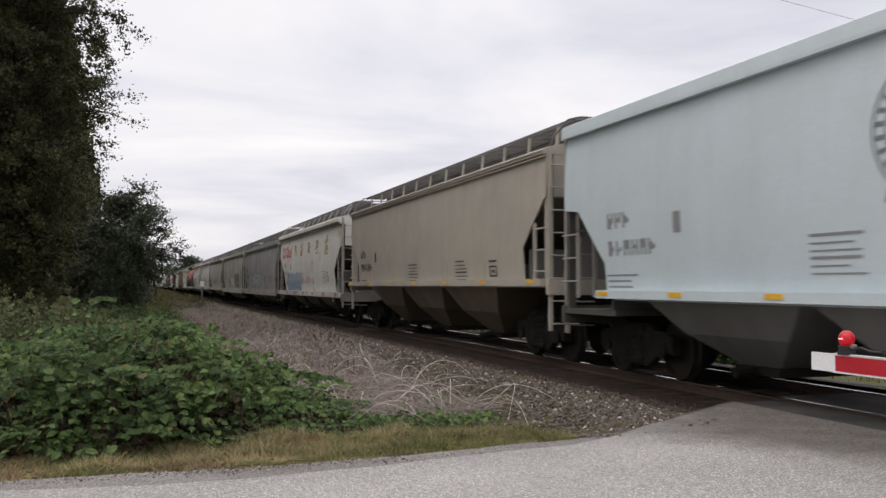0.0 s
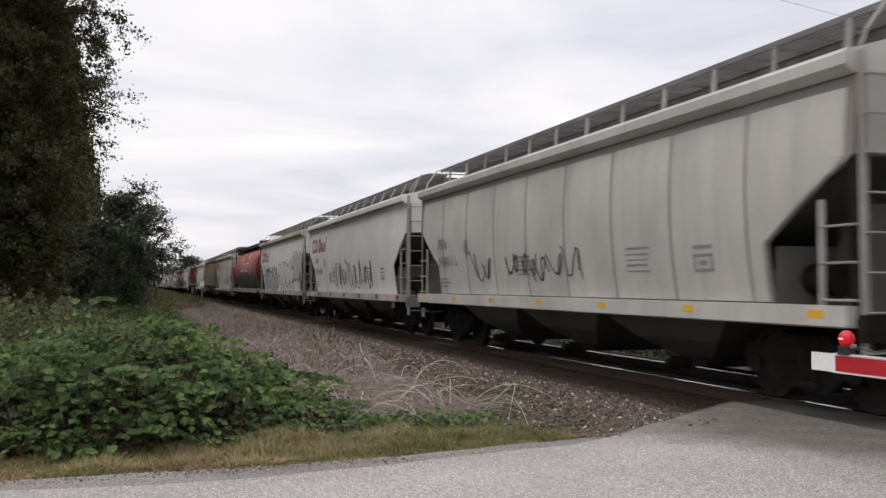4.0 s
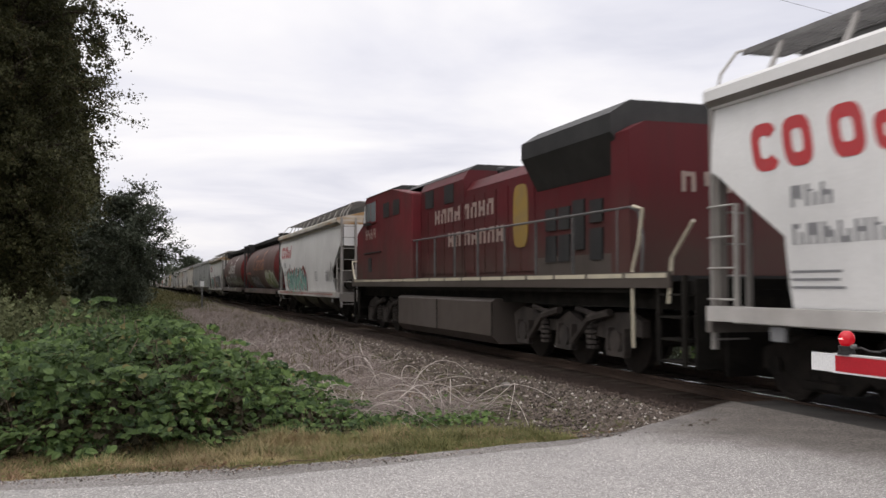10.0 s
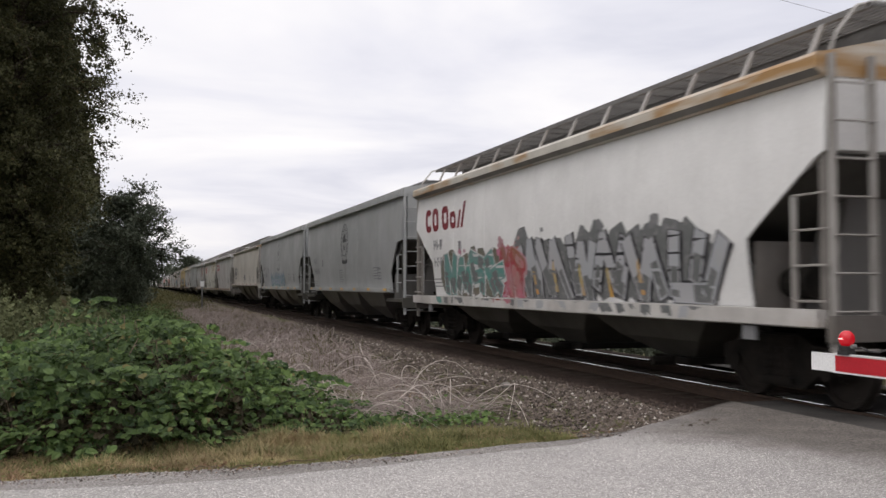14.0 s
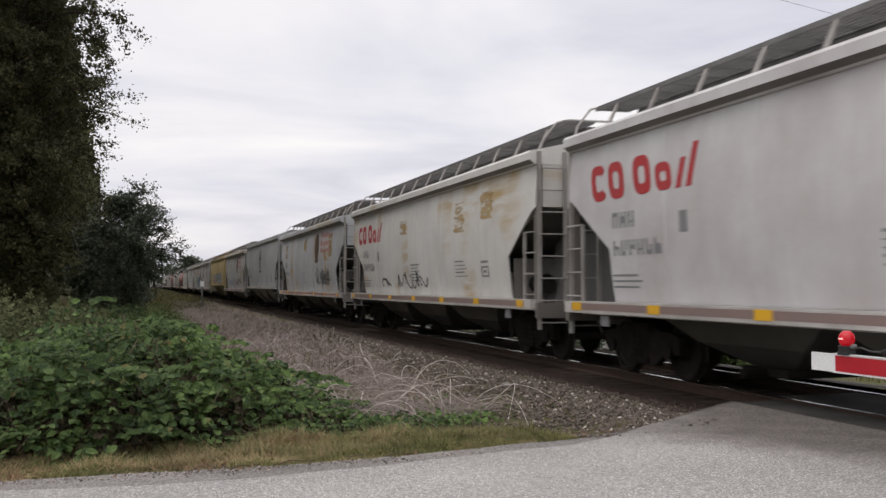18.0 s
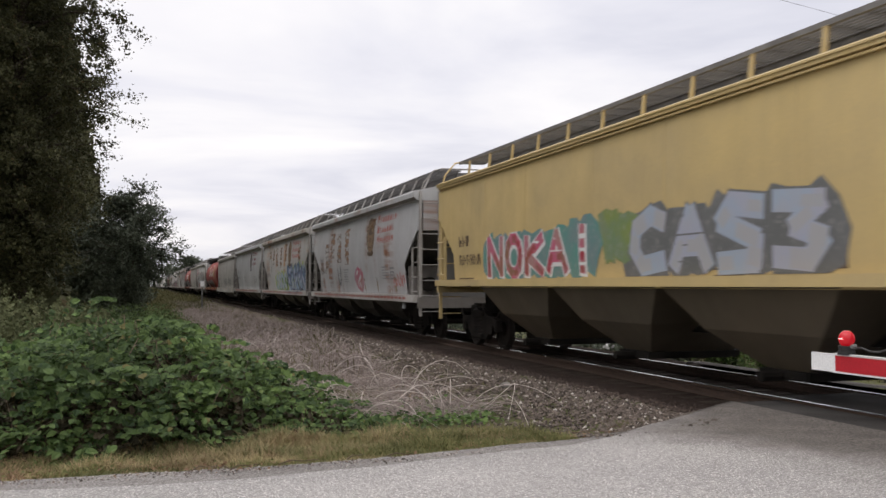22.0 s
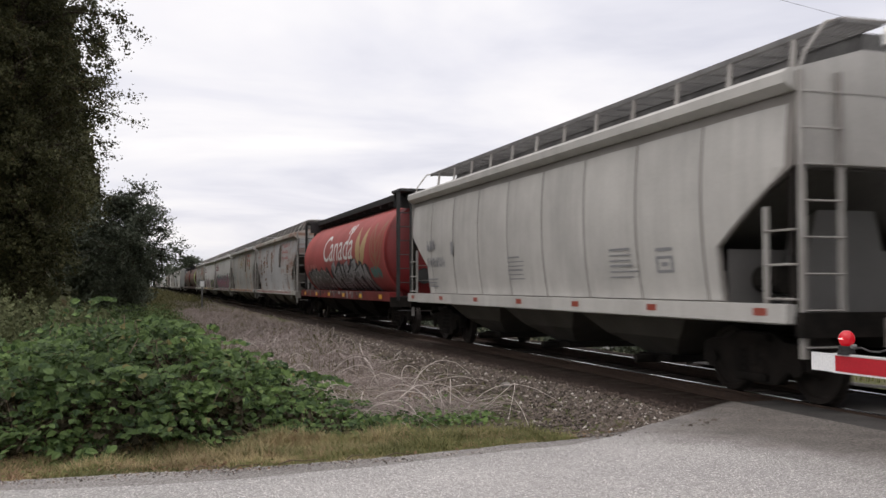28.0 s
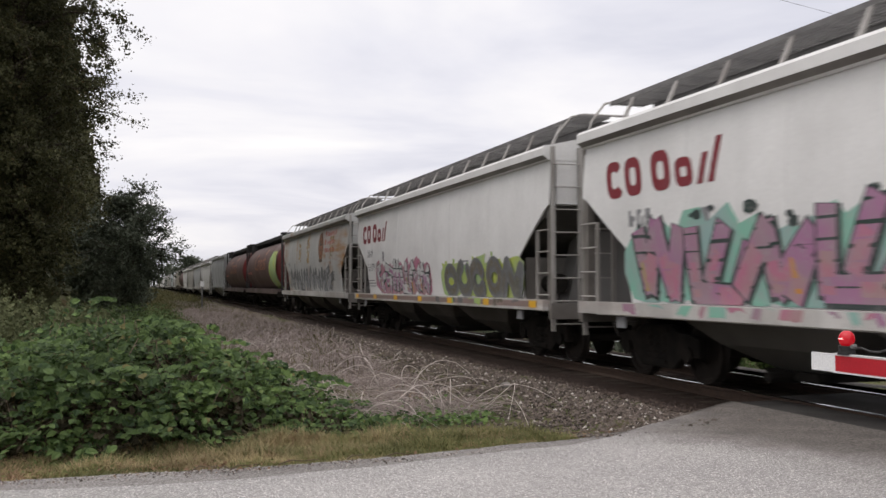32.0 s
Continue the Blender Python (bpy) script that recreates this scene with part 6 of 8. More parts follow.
    for yc in (7.3, -6.2):
        t = part("truck", shared(("loco", "bolster"), lambda bm: box(bm, -0.9, 0.9, -2.2, 2.2, 0.55, 1.0)), M["truck"], lo, m=pose(0, yc, 0))
        for sx in (-1, 1):
            def fr(bm):
                x0, x1 = sorted((sx * 0.95, sx * 1.10))
                prism(bm, [(-2.7, 0.62), (-2.7, 0.88), (-2.2, 1.02), (-1.6, 0.98), (-1.2, 0.80), (-0.5, 0.80), (0, 0.98), (0.5, 0.80), (1.2, 0.80), (1.6, 0.98), (2.2, 1.02), (2.7, 0.88), (2.7, 0.62), (2.3, 0.66), (1.5, 0.55), (0.5, 0.62), (-0.5, 0.62), (-1.5, 0.55), (-2.3, 0.66)], "x", x0, x1)
                x0, x1 = sorted((sx * 1.10, sx * 1.22))
                for yy in (-2.0, 0, 2.0):
                    disc(bm, "x", (yy, 0.52), 0.2, 0.16, x0, x1, 14)
                    box(bm, x0, x1, yy - 0.3, yy + 0.3, 0.28, 0.36)
                    box(bm, x0, x1, yy - 0.33, yy - 0.24, 0.36, 0.75)
                    box(bm, x0, x1, yy + 0.24, yy + 0.33, 0.36, 0.75)
                for yy in (-1.0, 1.0):
                    for j in range(5):
                        disc(bm, "z", (sx * 1.12, yy), 0.12, 0.12, 0.35 + 0.09 * j, 0.41 + 0.09 * j, 8)
                    tube(bm, [(sx * 1.2, yy - 0.8, 1.0), (sx * 1.24, yy - 0.1, 0.88), (sx * 1.24, yy + 0.3, 0.6), (sx * 1.2, yy + 0.6, 0.45)], 0.07, 6)
                    tube(bm, [(sx * 1.16, yy - 0.5, 0.9), (sx * 1.18, yy + 0.5, 1.05)], 0.05, 6)
            part("side_frame", shared(("loco", "frame", sx), fr), M["dusty"], t, "brown dusty cast frame")
        for yy in (-2.0, 0, 2.0):
            part("wheelset", shared(("loco", "wheelset"), lambda bm: [disc(bm, "x", (0, 0), 0.53, 0.52, s * 0.70, s * 0.83, 24) for s in (-1, 1)] and disc(bm, "x", (0, 0), 0.1, 0.1, -0.9, 0.9, 10)), M["wheel"], t, m=pose(0, yy, 0.52))
    return lo


# ---- consist: where each car's far end stands at the start, its kind, coat, label and markings ----
def W(label, *decor, coat="white", strip=None, eave=None, kind="smooth", sill=None):
    return kind, coat, label, decor, strip, eave, sill


SPEC = [
    (17.5, W("pale blue-grey smooth covered hopper car with a round crest", d_crest("dark_mark", "ice"), kind="modern", coat="ice", strip="yellow")),
    (35.34, W("dusty tan covered hopper car with dark stencilled marks", d_marks("dark_mark"), kind="tall", coat="tan", strip="yellow")),
    (53.32, W("white covered hopper car stained yellow, with faded red emblem", d_rail(), d_piece(2.2, 6.6, 1.25, 2.0, 6, "faded_blue", "sky", "blue", "blue", seed=3, th=0.15, over=True), d_scrib(6.8, 9.5, 1.5, 1.9, 4, "pink_mark", n=4), d_rust(((5.2, 2.9, 3.4), (7.0, 2.8, 3.4), (9.0, 2.9, 3.4), (11.0, 2.8, 3.4), (13.2, 2.7, 3.5)), "yellow_smear", seed=12), coat="white_yellow", strip="red")),
    (71.56, W("dark grey covered hopper car with pale graffiti", d_marks("dark_mark"), d_piece(4.8, 9.6, 1.35, 2.15, 7, "pale", "grey", "sky", "faded_blue", "lime", "grey", 7, th=0.09), kind="ribbed", coat="slate", strip="yellow")),
    (90.08, W("dusty beige ribbed hopper car with white graffiti letters", d_marks(), d_piece(5.4, 7.4, 1.35, 2.0, 3, "grey", "brown", "pale", None, None, None, 10, "round", 0.12), d_piece(7.2, 10.4, 1.35, 2.05, 5, "white", "grey", None, None, None, None, 11, "round", 0.17), d_piece(11.0, 14.2, 1.2, 2.3, 3, "slate", "brown", "silver", "grey", "lime", None, 12, th=0.15), kind="ribbed", coat="beige")),
    (107.79, W("pale grey ribbed hopper car with thin black scribble", d_marks(), d_scrib(4, 9.7, 1.5, 2.3, 13, n=8), kind="panel", coat="beige2", strip="yellow")),
    (125.48, W("white covered hopper car with maroon emblem and grey scrawl", d_rail("maroon_mark"), d_scrib(4.7, 12, 1.3, 2.4, 15, n=9), coat="white", strip="red")),
    (143.48, W("white covered hopper car with large black and silver graffiti", d_rail("maroon_mark"), d_piece(2.4, 7.5, 1.25, 2.3, 7, "pale", "slate", "faded_blue", "grey", "orange", "teal", 21, th=0.14, over=True), d_piece(7.6, 13.0, 1.2, 2.5, 4, "white", "black", None, None, "orange", None, 22, "round", 0.2, over=True), d_piece(13.0, 15.8, 1.75, 3.0, 4, "pale", "pink", None, None, None, None, 23, "round", 0.16), coat="white", eave="eave_rust", strip="red")),
    (161.06, ("round", "red", "bright red cylindrical grain car with white lettering and grey band", (d_word(), d_mural(2.35, 3)), None, None, "dirty_sill")),
    (179.79, W("white covered hopper car with yellow rust smears and red emblem", d_rail("maroon_mark"), d_scrib(7.4, 13, 1.45, 2.2, 31, n=10), d_rust(((3.5, 1.95, 2.45), (5.7, 2.3, 3.4), (6.5, 2.4, 3.3), (8.6, 2.7, 3.3)), "yellow_smear", seed=11), coat="white_yellow", strip="red")),
    (198.37, W("rust-brown covered hopper car with faded crest and green graffiti", d_cpr("tan_mark", "brown_mark", "pink_mark"), d_piece(6.3, 8.6, 1.6, 2.35, 3, "olive", "olive", "green", "olive", None, None, 33, th=0.2), d_piece(9.2, 15.0, 1.55, 2.45, 6, "olive", "brown", "green", "olive", None, "pink", 34, th=0.2), kind="tall", coat="brown", strip="yellow")),
    (216.05, W("clean white covered hopper car with red emblem and black scribble", d_rail("red_mark"), d_scrib(4.4, 9.4, 1.45, 2.05, 35, n=7), d_scrib(11.2, 14.5, 1.4, 2.1, 36, n=6), coat="white")),
    None,
    (256.6, W("white covered hopper car with green graffiti and rusty eave", d_rail("red_mark"), d_piece(2.6, 8.4, 1.2, 2.15, 6, "teal", "white", "mint", "red", None, "brown", 41, "round", 0.17, over=True), d_scrib(13.4, 14.9, 1.5, 2.6, 42, n=4), coat="white", eave="eave_rust", strip="dashes")),
    (273.93, ("round", "maroon", "sooty maroon cylindrical grain car with faded orange lettering", (d_word("orange_mark", False), d_piece(10.4, 14.4, 1.25, 2.2, 5, "cream", "silver", "olive", "cream", None, None, 43, "round", 0.2), d_piece(2.7, 6.9, 1.3, 2.0, 5, "silver", "black", None, "pine", "sky", "black", 44, th=0.14, over=True)), None, None, None)),
    (292.64, ("round", "maroon", "sooty maroon cylindrical grain car with white lettering and faded graffiti", (d_word("white_mark", False), d_piece(1.0, 6.0, 1.3, 2.25, 6, "pale", "slate", "silver", None, None, None, 45, "round", 0.09, over=True), d_piece(6.2, 11.6, 1.3, 2.35, 6, "silver", "brown", "cream", None, None, None, 46, th=0.1, over=True), d_piece(11.6, 14.4, 1.3, 2.1, 4, "brown", "slate", "cream", None, None, None, 47, th=0.14)), None, None, None)),
    (311.21, W("white covered hopper car with teal, red and black graffiti", d_rail("maroon_mark"), d_piece(2.3, 6.3, 1.25, 2.15, 4, "teal", "pale", "slate", "brown", None, "pink", 51, th=0.18, over=True), d_piece(6.2, 7.4, 1.2, 2.25, 2, "red", "pink", "rose", "red", None, "pink", 53, "round", 0.2, over=True), d_piece(7.2, 13.8, 1.2, 2.3, 6, "silver", "black", "slate", "slate", "orange", "grey", 52, th=0.13, over=True), coat="white", eave="eave_rust")),
    (328.84, W("mid-grey smooth covered hopper car with a dark round crest", d_crest("dark_mark", "grey"), kind="modern", coat="grey", strip="yellow")),
    (346.4, W("mid-grey smooth covered hopper car with faint crest and teal graffiti", d_crest("grey_mark", "grey"), d_piece(4.6, 10.2, 1.45, 2.15, 6, "faded_blue", "teal", None, None, None, None, 55, "round", 0.1), kind="modern", coat="grey", strip="yellow")),
    (364.89, W("cream covered hopper car with rusty eave and grey stencilled patches", d_patches(((1.7, 2.9, 2.62, 2.8), (1.7, 3.0, 2.2, 2.52), (3.3, 3.6, 2.5, 2.72), (8.3, 9.2, 1.85, 2.2))), d_marks("grey_mark"), kind="tall", coat="cream", eave="eave_rust", strip="red")),
    (382.98, W("smudged grey-white covered hopper car with red emblem", d_rail("red_mark"), coat="smudge", strip="yellow")),
    (400.6, W("white covered hopper car with red emblem and dark scrawl", d_rail("red_mark"), d_scrib(3.2, 9, 1.35, 1.9, 57, n=7), d_rust(((11.6, 2.7, 3.4), (13.4, 2.9, 3.5), (6.6, 2.9, 3.3)), "yellow_smear", seed=8), coat="white_yellow", strip="yellow")),
    (418.6, W("pale grey covered hopper car with brown shield and yellow rust", d_cpr("brown_mark"), d_scrib(10.2, 13.2, 1.4, 2.3, 58, n=8), d_rust(((1.9, 2.8, 3.5), (7.6, 2.9, 3.6), (13.6, 2.6, 3.5)), "yellow_smear", seed=7, lines=2), coat="cpr_yellow", strip="both")),
    (436.19, W("dark grey smooth covered hopper car with a black round crest", d_crest("dark_mark", "slate"), kind="modern", coat="grey", strip="yellow")),
    (453.74, W("pale grey covered hopper car with shield and black and blue scrawl", d_cpr("brown_mark"), d_scrib(4.2, 7.4, 1.4, 2.0, 62, "blue_mark", n=6, th=0.03), d_scrib(9.4, 12.0, 1.35, 2.1, 61, "maroon_mark", n=5, th=0.05), d_scrib(11.8, 14.2, 1.5, 2.3, 63, n=2, th=0.11), coat="cpr_yellow", eave="eave_rust", strip="dashes")),
    (472.29, W("mustard yellow covered hopper car with pink and silver graffiti", d_marks("brown_mark"), d_piece(3.4, 8.6, 1.62, 2.5, 5, "rose", "white", "red", "teal", None, None, 65, th=0.12, text="NOKAI"), d_piece(8.8, 9.9, 1.9, 2.6, 2, "olive", "olive", None, None, None, None, 64, th=0.2), d_piece(9.7, 14.2, 1.62, 2.55, 4, "faded_blue", "slate", "silver", "slate", None, None, 66, th=0.15, text="CAS3"), kind="tall", coat="yellow")),
    (490.33, W("pale grey covered hopper car with rust smears and brown shield", d_cpr("bronze_mark"), d_scrib(4.4, 6.4, 1.4, 2.15, 67, n=3, th=0.05), d_piece(8.3, 9.2, 1.35, 2.0, 1, "rose", "rose", "pale", "pink", None, None, 68, "round", 0.12), d_scrib(13.4, 14.6, 1.4, 1.9, 69, "pink_mark", n=3), d_rust(((3.1, 2.1, 3.1), (4.2, 2.5, 3.5), (5.5, 2.3, 3.4), (6.9, 2.2, 3.5), (10.9, 3.3, 3.6), (2.0, 1.9, 2.5)), seed=3, lines=3), coat="cpr_rust", strip="dashes")),
    (507.96, W("orange-rusted pale hopper car with green and blue graffiti", d_cpr("bronze_mark"), d_piece(5.4, 9.6, 1.25, 2.1, 4, "cream", "green", "sky", "lime", "green", "lime", 71, "round", 0.17, over=True), d_piece(9.7, 15.2, 1.25, 2.35, 5, "blue", "pine", "sky", "sky", "lime", "lime", 72, "round", 0.18, over=True), d_rust(((4.6, 2.6, 3.5), (6.0, 2.5, 3.5), (7.5, 2.4, 3.5), (9.2, 2.7, 3.6), (13.6, 2.4, 3.4), (3.2, 2.8, 3.4)), seed=4), coat="cpr_orange", eave="eave_brown", strip="dashes")),
    (525.59, W("pale grey covered hopper car with dark brown shield", d_cpr("brown_mark", "dark_mark", "maroon_mark"), coat="cpr_clean", strip="dashes")),
    (544.0, W("pale dusty ribbed hopper car with grey scrawl", d_marks(), d_scrib(8, 14, 1.4, 2.2, 75, "grey_mark", n=9, th=0.05), kind="ribbed", coat="beige2", strip="yellow")),
    (561.39, ("round", "red", "bright red cylindrical grain car with white lettering and wheat ears", (d_word(), d_piece(0.9, 9.0, 1.28, 2.0, 8, "silver", "black", "slate", None, None, None, 76, th=0.15, over=True)), "yellow", None, "endred")),
    (580.56, W("white covered hopper car with red and black graffiti", d_rail("red_mark"), d_piece(1.7, 14.6, 1.25, 2.85, 9, "pale", "slate", "silver", "red", None, "slate", 77, th=0.13, over=True), d_scrib(2.2, 13.6, 1.5, 2.8, 78, n=8, th=0.08), coat="white", strip="yellow")),
    (598.19, W("pale ribbed hopper car with rounded side panels", d_marks(), kind="panel", coat="beige2", strip="red")),
    (616.18, ("round", "red", "faded red cylindrical grain car with wheat ears and grey graffiti", (d_word(), d_piece(0.7, 5.4, 1.28, 2.05, 5, "slate", "pale", "grey", "black", None, None, 81, "round", 0.16, over=True), d_piece(5.5, 6.2, 1.35, 1.75, 1, "silver", "black", None, None, None, None, 83, "round", 0.2), d_piece(6.2, 12.3, 1.28, 2.2, 5, "silver", "black", "grey", "black", None, None, 82, th=0.17, over=True), d_piece(12.7, 14.0, 1.75, 2.05, 3, "teal", "teal", None, None, None, None, 84, th=0.16)), "yellow", None, "endred")),
    (634.91, W("pale grey covered hopper car with brown rust and dark shield", d_cpr("brown_mark", "dark_mark", "pink_mark"), d_rust(((2.6, 2.1, 3.0), (3.9, 2.2, 3.2), (5.3, 2.5, 3.5), (7.2, 2.1, 3.4), (10.9, 3.3, 3.65), (13.4, 2.1, 2.5), (4.4, 1.4, 1.9)), seed=5, lines=3), coat="cpr_rust", eave="eave_brown", strip="dashes")),
    (652.55, W("pale grey covered hopper car with yellow rust and shield", d_cpr("brown_mark", "brown_mark", "pink_mark"), d_rust(((7.4, 2.7, 3.5), (8.8, 2.6, 3.5), (11.8, 2.9, 3.6), (13.2, 2.5, 3.3)), "yellow_smear", seed=6), coat="cpr_orange", strip="both")),
    (670.53, W("white covered hopper car with purple and teal graffiti", d_rail("maroon_mark"), d_piece(1.7, 14.6, 1.22, 2.3, 10, "mauve", "pine", "pink", "mint", "orange", "pine", 85, th=0.15, over=True), coat="white")),
    (688.06, W("white covered hopper car with pink, grey and yellow graffiti", d_rail("maroon_mark"), d_piece(2.7, 8.4, 1.25, 2.1, 6, "pale", "pine", "mauve", "pink", "orange", None, 86, th=0.13), d_piece(9.6, 14.7, 1.22, 2.0, 5, "slate", "grey", "brown", "lime", None, "lime", 87, "round", 0.16, over=True), coat="white", strip="yellow")),
    (705.72, W("stained cream hopper car with orange shield and grey graffiti", d_cpr("orange_mark", "brown_mark", "pink_mark"), d_piece(2.2, 13.0, 1.3, 2.2, 8, "grey", "slate", "silver", None, None, None, 88, th=0.14), d_rust(((5.2, 2.5, 3.4), (7.4, 2.4, 3.5), (13.0, 2.6, 3.4)), "yellow_smear", seed=9), coat="cpr_orange")),
    (723.8, ("round", "maroon", "sooty brown cylindrical grain car with yellow patch", (d_word("orange_mark", False), d_piece(12.0, 14.4, 1.4, 3.2, 2, "lime", "olive", None, "lime", None, None, 89, "round", 0.2)), None, None, None)),
    (741.8, ("round", "maroon", "sooty brown cylindrical grain car with red patch", (d_word("orange_mark", False),), None, None, None)),
]
# the far rest of the train, too distant to show markings
REST = [("modern", "grey"), ("smooth", "white"), ("smooth", "cpr_clean"), ("ribbed", "beige2"), ("smooth", "white"), ("round", "maroon"), ("tall", "tan"), ("smooth", "smudge"), ("modern", "ice"), ("smooth", "cpr_rust"), ("ribbed", "beige"), ("smooth", "white")]
TRAIN = []
for n_car, spec in enumerate(SPEC):
    if spec is None:
        TRAIN.append((locomotive(), 238.07 - SIDE_K - 10.42))
        continue
    P, (kind, coat, label, decor, strip, eave, sill) = spec
    if kind == "round":
        car = round_hopper(coat, label, decor, strip, n_car, sill)
    else:
        car = hopper(kind, coat, label, decor, strip, eave, n_car, sill)
    TRAIN.append((car, P - SIDE_K - KINDS[kind]["hb"]))
P = 741.8
for i in range(22):
    kind, coat = REST[i % len(REST)]
    P += 18.0
    label = "distant " + {"grey": "grey", "ice": "pale blue", "white": "white", "cpr_clean": "pale grey", "beige2": "dusty pale", "maroon": "dark maroon", "tan": "tan", "smudge": "grey-white", "cpr_rust": "rust-stained", "beige": "beige"}[coat] + " covered hopper car of the train"
    car = round_hopper(coat, label, (), None, 100 + i) if kind == "round" else hopper(kind, coat, label, (d_marks(),), None, None, 100 + i)
    TRAIN.append((car, P - SIDE_K - KINDS[kind]["hb"]))


def gone(t):
    """Metres that the train has run since the start."""
    return 20.3548 * t - 0.008151 * t * t + 0.00032765 * t ** 3


def motions():
    for car, y in TRAIN:
        walk(car, [(t, pose(TRACK_X, y - gone(t), 0)) for t in (0, 4, 8, 12, 16, 20, 24, 28, 32)])
# ---- plants ----
M["bramble"] = leaf_mat("bramble_leaf", (0.028, 0.060, 0.018), (0.165, 0.25, 0.074), (0.13, 0.115, 0.04), 0.6)
M["cane"] = rough_mat("bramble_cane", (0.10, 0.07, 0.045), (0.17, 0.12, 0.08), 6, 40, 0.8, 0.2, 0.004)
M["dead"] = rough_mat("dead_cane", (0.26, 0.212, 0.195), (0.43, 0.365, 0.345), 3, 30, 0.9, 0.2, 0.003)
M["pale_cane"] = rough_mat("bleached_cane", (0.54, 0.475, 0.44), (0.72, 0.65, 0.60), 3, 30, 0.85, 0.2, 0.003)
M["grass"] = leaf_mat("verge_grass", (0.092, 0.105, 0.037), (0.225, 0.205, 0.085), None, 0.8)
M["hay"] = leaf_mat("dry_grass", (0.26, 0.21, 0.105), (0.46, 0.375, 0.21), None, 0.8)
M["redhay"] = leaf_mat("russet_weed", (0.20, 0.122, 0.075), (0.36, 0.235, 0.145), None, 0.8)
M["weed"] = leaf_mat("tall_weed", (0.085, 0.098, 0.045), (0.16, 0.17, 0.085), None, 0.8)
M["field"] = leaf_mat("field_grass", (0.085, 0.09, 0.035), (0.16, 0.135, 0.065), None, 0.8)
M["tree_leaf"] = leaf_mat("brown_green_tree_leaf", (0.046, 0.050, 0.022), (0.094, 0.092, 0.040), (0.115, 0.088, 0.042), 0.7, 0.15)
M["pine_leaf"] = leaf_mat("blue_green_tree_leaf", (0.064, 0.078, 0.054), (0.125, 0.145, 0.102), None, 0.7, 0.12)
M["bark"] = rough_mat("dark_bark", (0.035, 0.028, 0.022), (0.075, 0.06, 0.045), 5, 30, 0.95, 0.6, 0.02, stretch=(4, 4, 0.6))
RNG = np.random.default_rng(7)


def leaves_mesh(name, pos, nrm, size, folded=False):
    """Pointed leaves at pos, facing nrm, turned at random in their plane."""
    n = len(pos)
    nrm = nrm / np.maximum(1e-6, np.linalg.norm(nrm, axis=1, keepdims=True))
    rnd = RNG.normal(size=(n, 3))
    a = np.cross(nrm, rnd)
    a /= np.maximum(1e-6, np.linalg.norm(a, axis=1, keepdims=True))
    b = np.cross(nrm, a)
    s = size[:, None]
    if folded:
        base, tip = pos - a * s * 0.5, pos + a * s * 0.55 - nrm * s * 0.12
        l1, l2 = pos - a * s * 0.18 + b * s * 0.40 + nrm * s * 0.1, pos + a * s * 0.22 + b * s * 0.30 + nrm * s * 0.06
        r1, r2 = pos - a * s * 0.18 - b * s * 0.40 + nrm * s * 0.1, pos + a * s * 0.22 - b * s * 0.30 + nrm * s * 0.06
        v = np.stack([base, l1, l2, tip, r2, r1], 1).reshape(-1, 3)
        k = np.arange(n)[:, None] * 6
        f = np.concatenate([k + np.array([0, 3, 2, 1]), k + np.array([0, 5, 4, 3])])
    else:
        v = np.stack([pos - a * s * 0.5, pos + b * s * 0.32 + nrm * s * 0.08, pos + a * s * 0.5, pos - b * s * 0.32 + nrm * s * 0.08], 1).reshape(-1, 3)
        f = np.arange(n)[:, None] * 4 + np.array([0, 1, 2, 3])
    return raw_mesh(name, v.tolist(), f.tolist())


def blades_mesh(name, base, hgt, width, lean):
    """Bent grass blades."""
    n = len(base)
    ang = RNG.uniform(0, 2 * math.pi, n)
    side = np.stack([np.cos(ang), np.sin(ang), np.zeros(n)], 1)
    out = np.stack([-np.sin(ang), np.cos(ang), np.zeros(n)], 1) * (lean * hgt)[:, None]
    upv = np.zeros((n, 3))
    upv[:, 2] = hgt
    w = side * width[:, None]
    mid = base + upv * 0.6 + out * 0.35
    v = np.stack([base - w, base + w, mid + w * 0.7, mid - w * 0.7, base + upv + out], 1).reshape(-1, 3)
    k = np.arange(n)[:, None] * 5
    faces = (k + np.array([0, 1, 2, 3])).tolist() + (k + np.array([3, 2, 4])).tolist()
    return raw_mesh(name, v.tolist(), faces)


def on_land(x, y, dz=0.0):
    return np.array([[a, b, land(a, b) + dz] for a, b in zip(x, y)])


# green bramble mound
def bramble_top(x, y):
    """Height of the bramble's top over the ground."""
    zt = np.interp(x, [-9, -4, -2.4, -1.6, -1.1, -0.68, -0.2, 0.25, 1.0, 1.6, 2.1, 2.7, 3.1], [0.95, 0.9, 0.82, 0.9, 1.12, 1.3, 1.24, 1.06, 0.86, 0.62, 0.42, 0.18, 0.0])
    front = 10.6 + 0.3 * np.sin(x * 1.7) + 0.16 * np.sin(x * 4.1) + np.where(x > 0.5, (x - 0.5) * 0.5, 0) + np.clip(-0.3 * x, 0, 0.5)
    t = np.clip((y - front) / 1.5, 0, 1)
    back = np.clip((17.5 - y) / 3.0, 0, 1)
    return zt * np.sqrt(t * (2 - t)) * back


def mound(x, y):
    """Lumpy top of the bramble over the ground."""
    h = bramble_top(x, y)
    lump = np.array([noise.noise((a * 1.0, b * 1.0, 0.0)) * 0.45 + noise.noise((a * 2.2, b * 2.2, 4.0)) * 0.75 + noise.noise((a * 6.0, b * 6.0, 9.0)) * 0.14 for a, b in zip(x, y)])
    return h + np.clip(lump, -0.7, 0.38) * np.minimum(1, h * 1.6)


